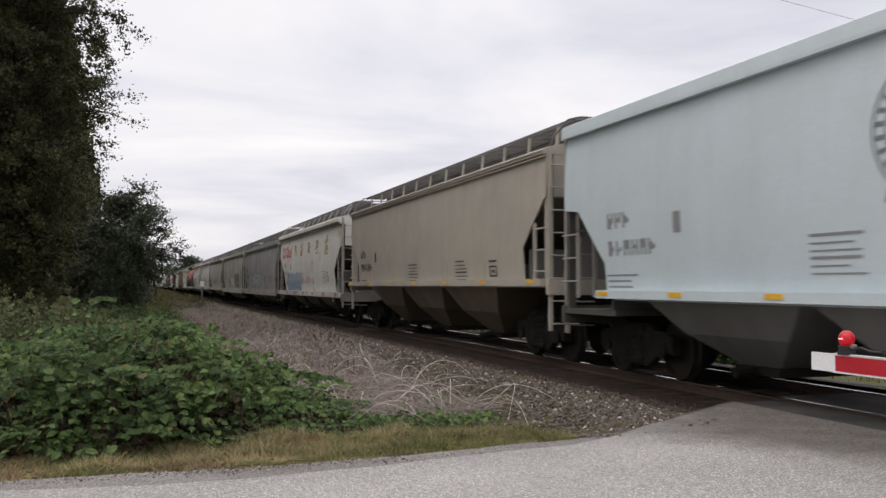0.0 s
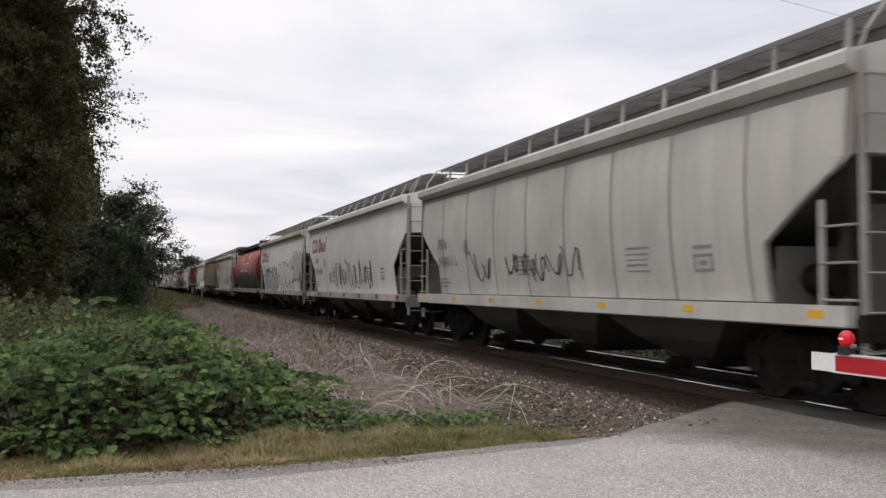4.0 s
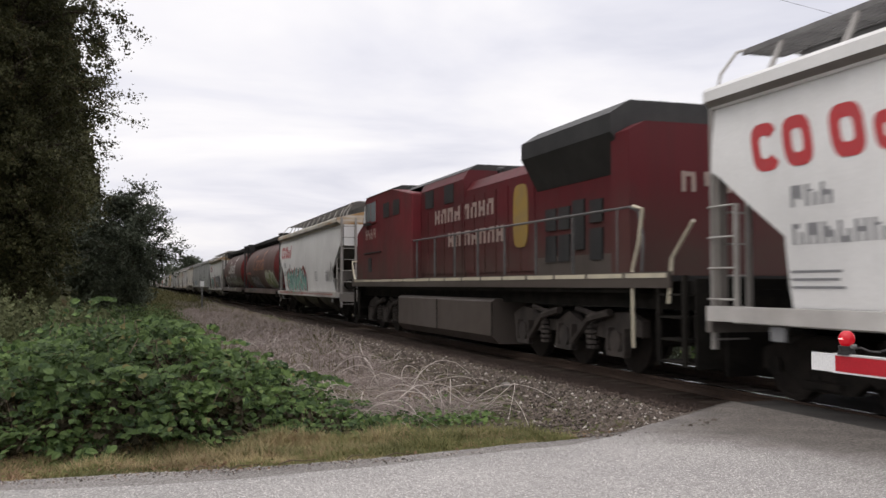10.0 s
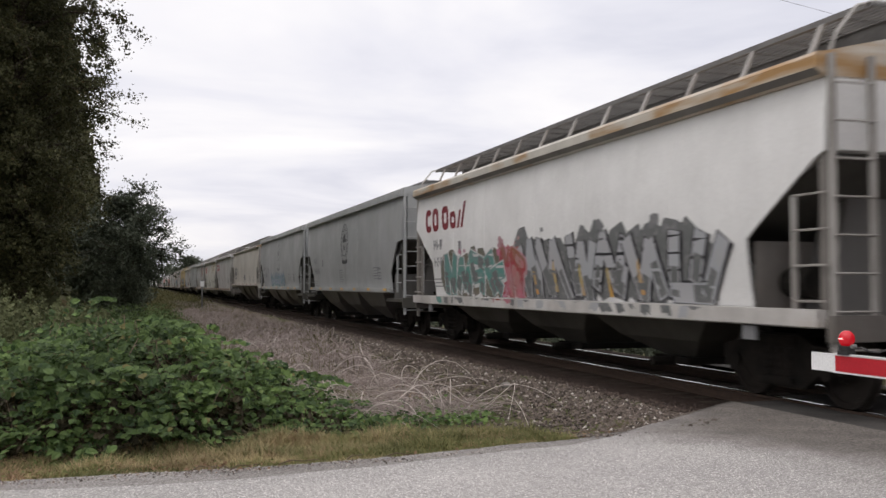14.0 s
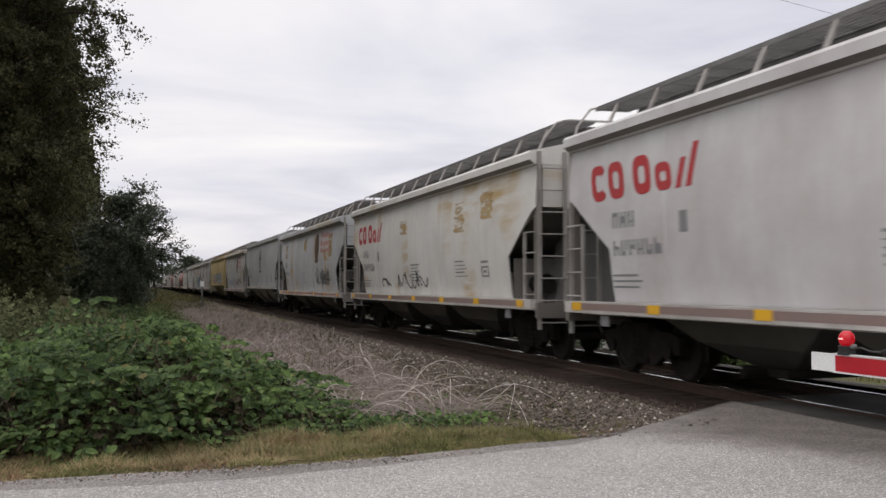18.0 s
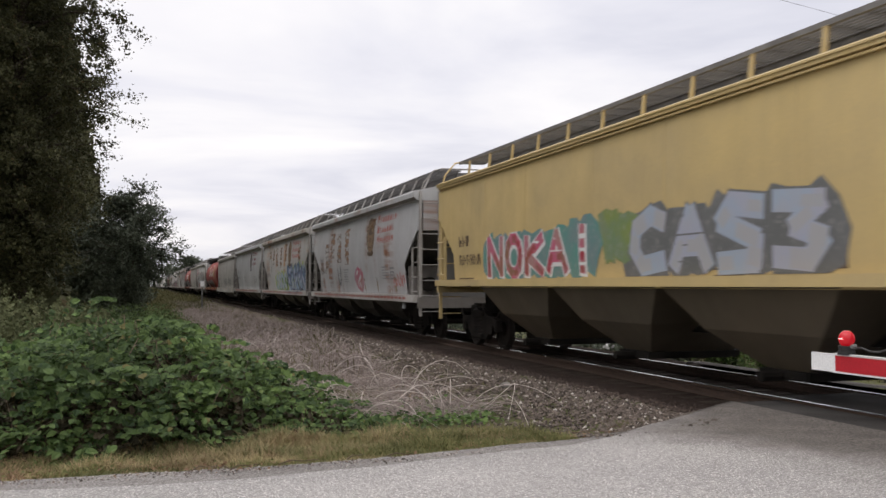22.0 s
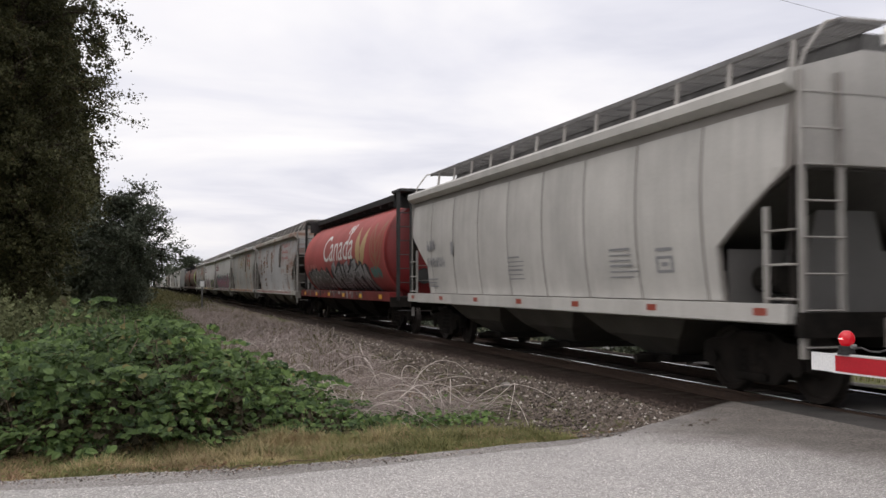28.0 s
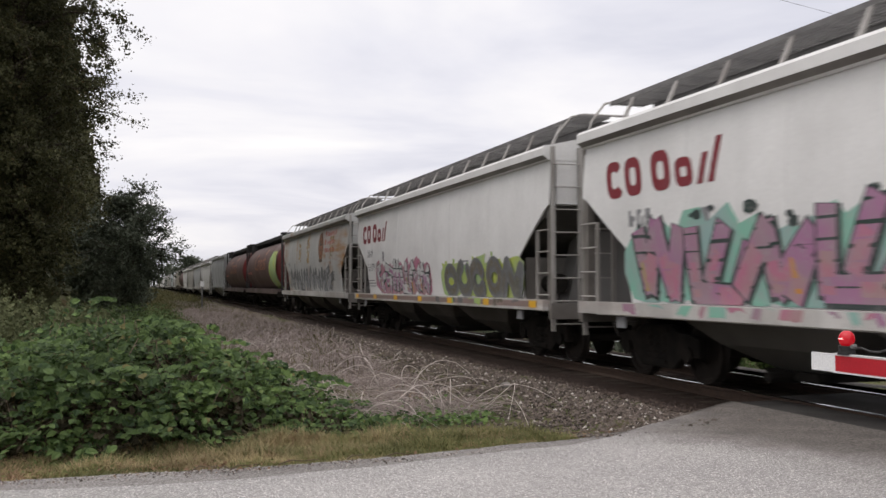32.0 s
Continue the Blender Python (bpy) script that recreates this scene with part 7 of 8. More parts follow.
def bramble(name, label, xr, yr, n_spray, n_fill, size):
    """Arching shoots with three-part leaves, lying in tiers over a darker inner filling."""
    bush = tagged(new(name), label, "bush")

    def roots(n, power):
        x = RNG.uniform(*xr, n * 3)
        y = yr[0] + (yr[1] - yr[0]) * RNG.random(n * 3) ** power
        open_ = np.array([noise.noise((a * 1.6, b * 1.1, 3.0)) + 0.4 * noise.noise((a * 4.0, b * 3.0, 8.0)) for a, b in zip(x, y)])
        ok = (bramble_top(x, y) > 0.08) & (open_ > (-0.26 if power > 1.55 else -1))
        return x[ok][:n], y[ok][:n]
    x, y = roots(n_spray, 1.6)
    n = len(x)
    z = np.maximum(0.05, mound(x, y) - RNG.exponential(0.13, n))
    deep = RNG.random(n) < 0.22
    z = np.where(deep, bramble_top(x, y) * RNG.uniform(0.1, 0.9, n), z)
    head = RNG.normal(-1.2, 1.3, n)
    ln = RNG.uniform(0.18, 0.55, n)
    lift = RNG.uniform(-0.05, 0.30, n)
    ground_z = on_land(x, y)[:, 2]
    P, Q, S = [], [], []
    stems = bmesh.new()
    for i in range(n):
        d = np.array([math.cos(head[i]), math.sin(head[i]), 0.0])
        side = np.array([-d[1], d[0], 0.0])
        root = np.array([x[i], y[i], ground_z[i] + z[i]])
        big = RNG.uniform(0.75, 1.25)
        tilt = RNG.normal(size=3) * 0.28
        m = int(4 + ln[i] * 12)
        if i % 5 == 0:
            tube(stems, [root + d * ln[i] * q + np.array([0, 0, lift[i] * q - 0.5 * ln[i] * q * q - 0.01]) for q in (0, 0.35, 0.7, 1.0)], 0.004, 3, 0.5)
        for j in range(m):
            q = (j + 0.5) / m
            c = root + d * ln[i] * q + np.array([0, 0, lift[i] * q - 0.5 * ln[i] * q * q])
            sg = 1 if j % 2 else -1
            c = c + side * sg * size * 0.75 * big
            for off in (0.0, -0.9, 0.9):
                a = math.atan2(side[1] * sg, side[0] * sg) + off
                P.append(c + np.array([math.cos(a), math.sin(a), -0.10]) * size * 0.5 * big)
                Q.append(np.array([0.0, -0.6, 0.85]) + tilt + RNG.normal(size=3) * 0.26)
                S.append(size * big * RNG.uniform(0.7, 1.15))
    P, Q, S = np.array(P), np.array(Q), np.array(S)
    lv = part("leaves", leaves_mesh("bramble_leaves", P, Q, S, True), M["bramble"], bush)
    tagged(lv, "broad toothed green leaves", kind="stuff")
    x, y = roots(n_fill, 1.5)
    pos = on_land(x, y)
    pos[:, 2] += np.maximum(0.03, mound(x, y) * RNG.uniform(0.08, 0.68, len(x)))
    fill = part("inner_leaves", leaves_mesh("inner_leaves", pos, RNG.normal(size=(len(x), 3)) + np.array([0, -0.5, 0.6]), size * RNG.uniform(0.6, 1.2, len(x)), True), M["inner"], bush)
    tagged(fill, "brownish inner leaves with the bush's inner shade in their colour", kind="stuff")
    for i in range(120):
        cx, cy = RNG.uniform(*xr), RNG.uniform(yr[0] + 0.8, yr[1] - 1)
        hh = float(bramble_top(np.array([cx]), np.array([cy]))[0])
        if hh < 0.3:
            continue
        a, r, g = RNG.uniform(0, 6.28), RNG.uniform(0.4, 1.0), land(cx, cy)
        tube(stems, [(cx + math.cos(a) * r * q, cy + math.sin(a) * r * q, g - 0.05 + hh * (1.1 + 0.2 * RNG.random()) * math.sin(min(1, q * 1.05) * 2.2)) for q in (0, 0.25, 0.5, 0.75, 1)], 0.007, 4, 0.5)
    tagged(part("cane_tangle", stems, M["cane"], bush), "arching thorny canes", kind="stuff")
    return bush


# inner leaf tones darkened to stand for shade in the bush's gaps
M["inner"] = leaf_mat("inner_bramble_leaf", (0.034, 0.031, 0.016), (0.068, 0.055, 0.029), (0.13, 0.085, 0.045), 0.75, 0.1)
bramble("bramble_bush", "dense green bramble bush along the road verge", (-4.5, 3.1), (10.0, 17.0), 1500, 13000, 0.090)
bramble("bramble_bush", "dense green bramble bush further along the verge", (-10.0, -4.5), (10.0, 17.0), 420, 4000, 0.08)

# low creeping leaves at the bush's foot and far green patches
n = 2600
x = RNG.uniform(0.5, 4.6, n)
y = 10.6 + RNG.random(n) * 2.6 + x * 0.25
pos = on_land(x, y, 0.0)
pos[:, 2] += RNG.uniform(0.02, 0.16, n)
creeper = part("creeping_bramble", leaves_mesh("creeping_leaves", pos, np.array([0, -0.3, 1.0]) + RNG.normal(size=(n, 3)) * 0.4, RNG.uniform(0.04, 0.09, n), True), M["bramble"])
tagged(creeper, "low creeping bramble leaves on the verge", "plant", kind="stuff")

# dead canes
dead = tagged(new("dead_bramble"), "tangle of dry grey-brown dead bramble canes beside the ballast", "dead shrub")


def dead_spot(near):
    """A root in the belt of dead growth; it narrows towards the crossing."""
    while True:
        cy = 12.4 + near * RNG.random() ** 1.6
        cx = RNG.uniform(2.2, 6.2)
        hi = 4.6 + 0.03 * (cy - 12) if cy < 24 else 5.0
        lo = 2.6 if cy < 16 else 2.0
        if lo < cx < hi and noise.noise((cx * 0.8, cy * 0.5, 3)) > -0.18:
            return cx, cy


bm = bmesh.new()
for i in range(8200):
    cx, cy = dead_spot(48)
    g = land(cx, cy)
    far = smoothstep(15, 24, cy)
    hh = RNG.uniform(0.06, 0.36) + 0.34 * far * RNG.random()
    a, r = RNG.uniform(0, 6.28), RNG.uniform(0.15, 0.75)
    k1, k2 = RNG.uniform(-0.25, 0.25, 2)
    tube(bm, [(cx + math.cos(a) * r * s + k1 * s * s, cy + math.sin(a) * r * s + k2 * s * s, g - 0.02 + hh * (2.3 * s - 1.7 * s * s) + 0.02) for s in (0, 0.35, 0.7, 1.0)], RNG.uniform(0.003, 0.006) * (1 + far), 3, 0.5)
tagged(part("stalk_tangle", bm, M["dead"], dead), "thin dry stalks", kind="stuff")
bm = bmesh.new()
for i in range(170):
    cx, cy = dead_spot(16)
    g = land(cx, cy)
    a, r, hh = RNG.uniform(0, 6.28), RNG.uniform(0.5, 1.9), RNG.uniform(0.15, 0.62)
    if i > 85:
        hh, r = hh * 0.25, r * 0.6
    wob, lop = RNG.uniform(-0.35, 0.35), RNG.uniform(0.55, 1.7)
    pts = [(cx + math.cos(a) * r * s + wob * math.sin(3 * s), cy + math.sin(a) * r * s * 0.7, g - 0.02 + hh * math.sin(math.pi * min(1, s ** lop * 0.88 + 0.08)) ** 0.8 + 0.015 * math.sin(7 * s + i)) for s in (0, 0.12, 0.25, 0.38, 0.5, 0.62, 0.75, 0.88, 1.0)]
    tube(bm, pts, RNG.uniform(0.0045, 0.0095), 4, 0.55)
tagged(part("arching_cane_tangle", bm, M["pale_cane"], dead), "long arching bleached canes", kind="stuff")
n = 2600
spots = [dead_spot(12) for i in range(n)]
x, y = np.array([q[0] for q in spots]), np.array([q[1] for q in spots])
pos = on_land(x, y, 0.01)
pos[:, 2] += RNG.exponential(0.03, n)
litter = part("leaf_litter", leaves_mesh("leaf_litter", pos, np.array([0, 0, 1.0]) + RNG.normal(size=(n, 3)) * 0.3, RNG.uniform(0.025, 0.06, n)), M["redhay"])
tagged(litter, "brown dead leaves under the canes", "leaf litter", kind="stuff")


def sward(name, label, n, xf, yf, h0, h1, mat, w=0.004, lean=0.5, category="grass"):
    x, y = xf(n), yf(n)
    ob = part(name, blades_mesh(name, on_land(x, y, -0.01), RNG.uniform(h0, h1, n), RNG.uniform(0.6, 1.4, n) * w, RNG.uniform(0, lean, n)), mat)
    return tagged(ob, label, category, kind="stuff")


def uni(a, b):
    return lambda n: RNG.uniform(a, b, n)


def tuft(cn, a, b, c, d, sp):
    """Blade roots in clumps; returns the two coordinate functions."""
    cx, cy = RNG.uniform(a, b, cn), RNG.uniform(c, d, cn)
    pick = {}

    def fx(n):
        pick["i"] = RNG.integers(0, cn, n)
        return cx[pick["i"]] + RNG.normal(0, sp, n)
    return fx, lambda n: cy[pick["i"]] + RNG.normal(0, sp, n)


def verge(n, keep, h0, h1, lo=-5.0, hi=4.6):
    """Roots on the verge strip where keep(x, y) allows, taller away from the pavement."""
    X, Y, H = [], [], []
    while len(X) < n:
        x = RNG.uniform(lo, hi)
        e = edge_y(x)
        y = e - 0.06 + (3.3 - 0.22 * max(0, x)) * RNG.random() ** 1.15
        ragged = e + 0.10 * noise.noise((x * 3.1, 2.0, 0)) + 0.06 * noise.noise((x * 11, 5.0, 0))
        if y < ragged or not keep(x, y):
            continue
        X.append(x)
        Y.append(y)
        H.append(RNG.uniform(h0, h1) * (0.5 + 1.0 * smoothstep(0, 1.1, y - e)) * (0.7 + 0.6 * noise.noise((x * 1.7, y * 1.7, 6))))
    return np.array(X), np.array(Y), np.maximum(0.015, np.array(H))


def verge_sward(name, label, n, keep, h0, h1, mat, w, lean, **kw):
    x, y, hh = verge(n, keep, h0, h1, **kw)
    ob = part(name, blades_mesh(name, on_land(x, y, -0.01), hh, RNG.uniform(0.6, 1.4, n) * w, RNG.uniform(0.3, lean, n)), mat)
    return tagged(ob, label, "grass", kind="stuff")


def patch_at(x, y, k):
    return noise.noise((x * 0.9, y * 1.3, k)) + 0.5 * noise.noise((x * 3.0, y * 3.0, k))


verge_sward("verge_grass", "green grass tufts along the pavement edge", 42000, lambda x, y: patch_at(x, y, 1.0) > -0.08 - 0.12 * x, 0.05, 0.17, M["grass"], 0.0035, 1.6)
verge_sward("dry_grass", "dry tan grass tufts along the pavement edge", 12500, lambda x, y: patch_at(x, y, 1.0) < 0.12 - 0.22 * abs(x - 1.2), 0.05, 0.19, M["hay"], 0.0026, 1.7)
verge_sward("russet_weeds", "low russet seeding weeds at the verge", 30000, lambda x, y: patch_at(x, y, 9.0) > -0.05 + 0.12 * (x + 0.4), 0.04, 0.17, M["redhay"], 0.003, 1.8)
n = 16000
x, y, hh = verge(n, lambda x, y: patch_at(x, y, 17.0) > -0.15, 0.03, 0.13)
pos = on_land(x, y)
pos[:, 2] += hh * RNG.random(n)
clover = part("verge_herbs", leaves_mesh("verge_herbs", pos, np.array([0, -0.3, 1.0]) + RNG.normal(size=(n, 3)) * 0.5, RNG.uniform(0.018, 0.045, n)), M["grass"])
tagged(clover, "small green herbs in the verge grass", "plant", kind="stuff")
fx, fy = tuft(8, 4.1, 4.75, 9.05, 9.5, 0.07)
sward("crossing_grass", "green grass tufts at the edge of the gravel", 900, fx, fy, 0.04, 0.13, M["grass"], 0.004, 1.3)
bm = bmesh.new()
for cx, cy, ln, a in ((4.15, 8.72, 0.55, -0.25), (4.6, 8.85, 0.3, 0.2), (1.1, 7.95, 0.35, 0.1), (2.05, 8.05, 0.28, -0.3), (0.4, 7.9, 0.22, 0.3), (0.62, 7.93, 0.18, -0.9), (0.7, 7.86, 0.25, 0.25), (0.55, 7.84, 0.14, 1.1), (1.7, 8.02, 0.2, 0.5)):
    tube(bm, [(cx + ln * q * math.cos(a), cy + ln * q * math.sin(a), -0.028 + 0.035 * math.sin(q * 4) ** 2) for q in (0, 0.3, 0.6, 1)], 0.007, 4, 0.5)
tagged(part("fallen_twig", bm, M["cane"]), "thin fallen twigs on the pavement edge", "twig", kind="stuff")

# tall weeds: plumes of small leaves on stems
n, cn = 44000, 620
cx, cy = RNG.uniform(-13, 0.9, cn), RNG.uniform(15.5, 23, cn)
ch = RNG.uniform(0.75, 1.15, cn) * np.interp(cx, [-6, -3.5, -1.5, 0.9], [1.85, 1.75, 1.45, 0.75])
k = RNG.integers(0, cn, n)
q = RNG.random(n) ** 0.8
pos = on_land(cx[k], cy[k])
pos[:, 0] += RNG.normal(0, 0.16, n) * (1.15 - q)
pos[:, 1] += RNG.normal(0, 0.16, n) * (1.15 - q)
pos[:, 2] += ch[k] * q
weeds = part("tall_weeds", leaves_mesh("tall_weeds", pos, RNG.normal(size=(n, 3)) + np.array([0, -0.4, 0.6]), RNG.uniform(0.05, 0.115, n)), M["weed"])
tagged(weeds, "tall grey-green weeds behind the bramble", "weeds", kind="stuff")
n, cn = 15000, 260
cx, cy = RNG.uniform(-3.4, 1.1, cn), RNG.uniform(26, 45, cn)
ch = RNG.uniform(0.55, 1.15, cn)
k = RNG.integers(0, cn, n)
q = RNG.random(n) ** 0.8
pos = on_land(cx[k], cy[k])
pos[:, 0] += RNG.normal(0, 0.22, n)
pos[:, 1] += RNG.normal(0, 0.22, n)
pos[:, 2] += ch[k] * q
M["green_weed"] = leaf_mat("green_weed", (0.055, 0.090, 0.032), (0.12, 0.165, 0.06), None, 0.75)
nettle = part("green_weeds", leaves_mesh("green_weeds", pos, RNG.normal(size=(n, 3)) + np.array([0, -0.4, 0.8]), RNG.uniform(0.05, 0.12, n)), M["green_weed"])
tagged(nettle, "waist-high green weeds at the foot of the trees", "weeds", kind="stuff")
fx, fy = tuft(900, 0.2, 5.0, 19, 95, 0.3)
sward("field_grass", "rough olive grass beside the track", 20000, fx, fy, 0.15, 0.5, M["field"], 0.012, 1.0)
fx, fy = tuft(700, -1.8, 6.0, 90, 420, 0.9)
sward("far_field_grass", "rough olive grass far along the track", 14000, fx, fy, 0.2, 0.6, M["field"], 0.05, 1.0)
fx, fy = tuft(60, -1.5, 1.6, 24, 46, 0.35)
sward("green_patch", "fresh green grass at the foot of the trees", 9000, fx, fy, 0.2, 0.5, M["grass"], 0.016, 1.0)
fx, fy = tuft(300, 2.5, 5.6, 30, 90, 0.3)
sward("field_dry_grass", "pinkish dry grass in the rough strip", 8000, fx, fy, 0.15, 0.45, M["dead"], 0.008, 1.2)


# ---- gravel ----
def stones(name, label, n, xf, yf, s0, s1, mat, lift=0.0):
    ico = np.array([(1, 0, 0), (-1, 0, 0), (0, 1, 0), (0, -1, 0), (0, 0, 1), (0, 0, -1)], float)
    tri = np.array([(0, 2, 4), (2, 1, 4), (1, 3, 4), (3, 0, 4), (2, 0, 5), (1, 2, 5), (3, 1, 5), (0, 3, 5)])
    x, y = xf(n), yf(n)
    c = on_land(x, y, lift)
    s = RNG.uniform(s0, s1, n)
    v = ico[None] * (0.7 + 0.6 * RNG.random((n, 6, 1))) * s[:, None, None] * np.array([1, 1, 0.7])
    v = v + RNG.normal(size=(n, 6, 3)) * s[:, None, None] * 0.22
    ang = RNG.uniform(0, 6.28, n)
    ca, sa = np.cos(ang)[:, None], np.sin(ang)[:, None]
    v = np.stack([v[..., 0] * ca - v[..., 1] * sa, v[..., 0] * sa + v[..., 1] * ca, v[..., 2]], -1) + c[:, None, :]
    f = (np.arange(n)[:, None, None] * 6 + tri[None]).reshape(-1, 3)
    ob = part(name, raw_mesh(name, v.reshape(-1, 3).tolist(), f.tolist()), mat)
    return tagged(ob, label, "gravel", kind="stuff")


def stone_mat(name, a, b):
    m, N, L, B = nodes_of(name)
    g = N.new("ShaderNodeNewGeometry")
    t = N.new("ShaderNodeTexCoord")
    col = mix_col(N, L, g.outputs["Random Per Island"], a, b)
    col = mix_col(N, L, times(N, L, noise_of(N, L, t.outputs["Object"], 30, 3), 0.4), col, tuple(q * 0.5 for q in a))
    L.new(col, B.inputs["Base Color"])
    B.inputs["Roughness"].default_value = 0.9
    return m


M["gravel"] = stone_mat("mixed_gravel", (0.040, 0.030, 0.025), (0.215, 0.172, 0.145))
M["apron_gravel"] = stone_mat("dusty_brown_gravel", (0.060, 0.048, 0.040), (0.24, 0.20, 0.172))
M["pale_gravel"] = stone_mat("pale_gravel", (0.32, 0.28, 0.25), (0.55, 0.51, 0.47))
M["rust_gravel"] = stone_mat("rusty_gravel", (0.036, 0.024, 0.019), (0.085, 0.058, 0.046))


def bank(n, x0, x1, peak):
    """Spots on the gravel shoulder, clear of the pavement."""
    X, Y = [], []
    while len(X) < n:
        x, y = RNG.triangular(x0, peak, x1), 8.6 + 34 * RNG.random() ** 1.9
        if y > edge_y(x) - 0.15 * abs(RNG.normal()) + 0.05 and (x > 4.3 or y > 11.0):
            X.append(x)
            Y.append(y)
    it = iter((np.array(X), np.array(Y)))
    return lambda n: next(it), lambda n: next(it)


fx, fy = bank(24000, 3.9, 7.05, 6.3)
stones("gravel", "loose brown-grey ballast gravel beside the track", 24000, fx, fy, 0.010, 0.034, M["gravel"], 0.012)
fx, fy = bank(700, 4.2, 6.9, 6.2)
stones("pale_gravel", "scattered pale stones among the gravel", 700, fx, fy, 0.010, 0.034, M["pale_gravel"], 0.02)
stones("rusty_gravel", "rust-stained ballast along the rails", 9000, lambda n: RNG.uniform(6.65, 7.85, n), lambda n: 10.8 + 40 * RNG.random(n) ** 1.7, 0.012, 0.034, M["rust_gravel"], 0.02)
n = 1100
x = RNG.uniform(-2, 7.0, n)
y = np.array([edge_y(a) for a in x]) - np.abs(RNG.normal(0, 0.10, n)) - 0.12 * RNG.random(n) + np.where(x > 4.4, 0.12, 0.0)
it = iter((x, y))
stones("edge_grit", "loose grit along the pavement edge", n, lambda n: next(it), lambda n: next(it), 0.003, 0.012, M["gravel"], 0.048)
n = 1100
x = RNG.uniform(-2, 7.0, n)
y = np.array([edge_y(a) for a in x]) - np.abs(RNG.normal(0, 0.16, n)) - 0.05
pt = iter((x, y))
stones("pale_edge_grit", "pale chips along the pavement edge", n, lambda n: next(pt), lambda n: next(pt), 0.003, 0.011, M["pale_gravel"], 0.05)
n = 2600
x = 4.2 + 3.1 * RNG.random(n) ** 0.7
y = np.array([edge_y(a) for a in x]) - np.abs(RNG.normal(0, 0.20, n)) * (0.6 + 0.5 * (x - 4.2)) + 0.12
ap = iter((x, y))
stones("apron_gravel", "brown gravel spilled over the crossing apron", n, lambda n: next(ap), lambda n: next(ap), 0.006, 0.026, M["apron_gravel"], 0.10)
n = 150
x = np.where(RNG.random(n) < 0.45, RNG.normal(0.75, 0.25, n), RNG.uniform(-1.6, 4.6, n))
y = np.array([edge_y(a) for a in x]) - np.abs(RNG.normal(0, 0.16, n)) - 0.02
pos = np.stack([x, y, np.full(n, -0.018) + RNG.random(n) * 0.01], 1)
fallen = part("fallen_leaves", leaves_mesh("fallen_leaves", pos, np.array([0, 0, 1.0]) + RNG.normal(size=(n, 3)) * 0.5, RNG.uniform(0.015, 0.05, n)), M["redhay"])
tagged(fallen, "dead brown leaves on the pavement edge", "leaf litter", kind="stuff")
stones("road_grit", "scattered pale grit on the road", 700, uni(-1.5, 7.0), uni(5.2, 8.0), 0.002, 0.006, M["pale_gravel"], 0.06)
rock = bmesh.new()
bmesh.ops.create_icosphere(rock, subdivisions=2, radius=0.09)
for v in rock.verts:
    v.co *= 1 + 0.35 * noise.noise(v.co * 14)
    v.co.z *= 0.65
tagged(part("pale_rock", rock, M["stone"], m=pose(5.75, 14.6, land(5.75, 14.6) + 0.04)), "pale rounded rock on the gravel", "rock")


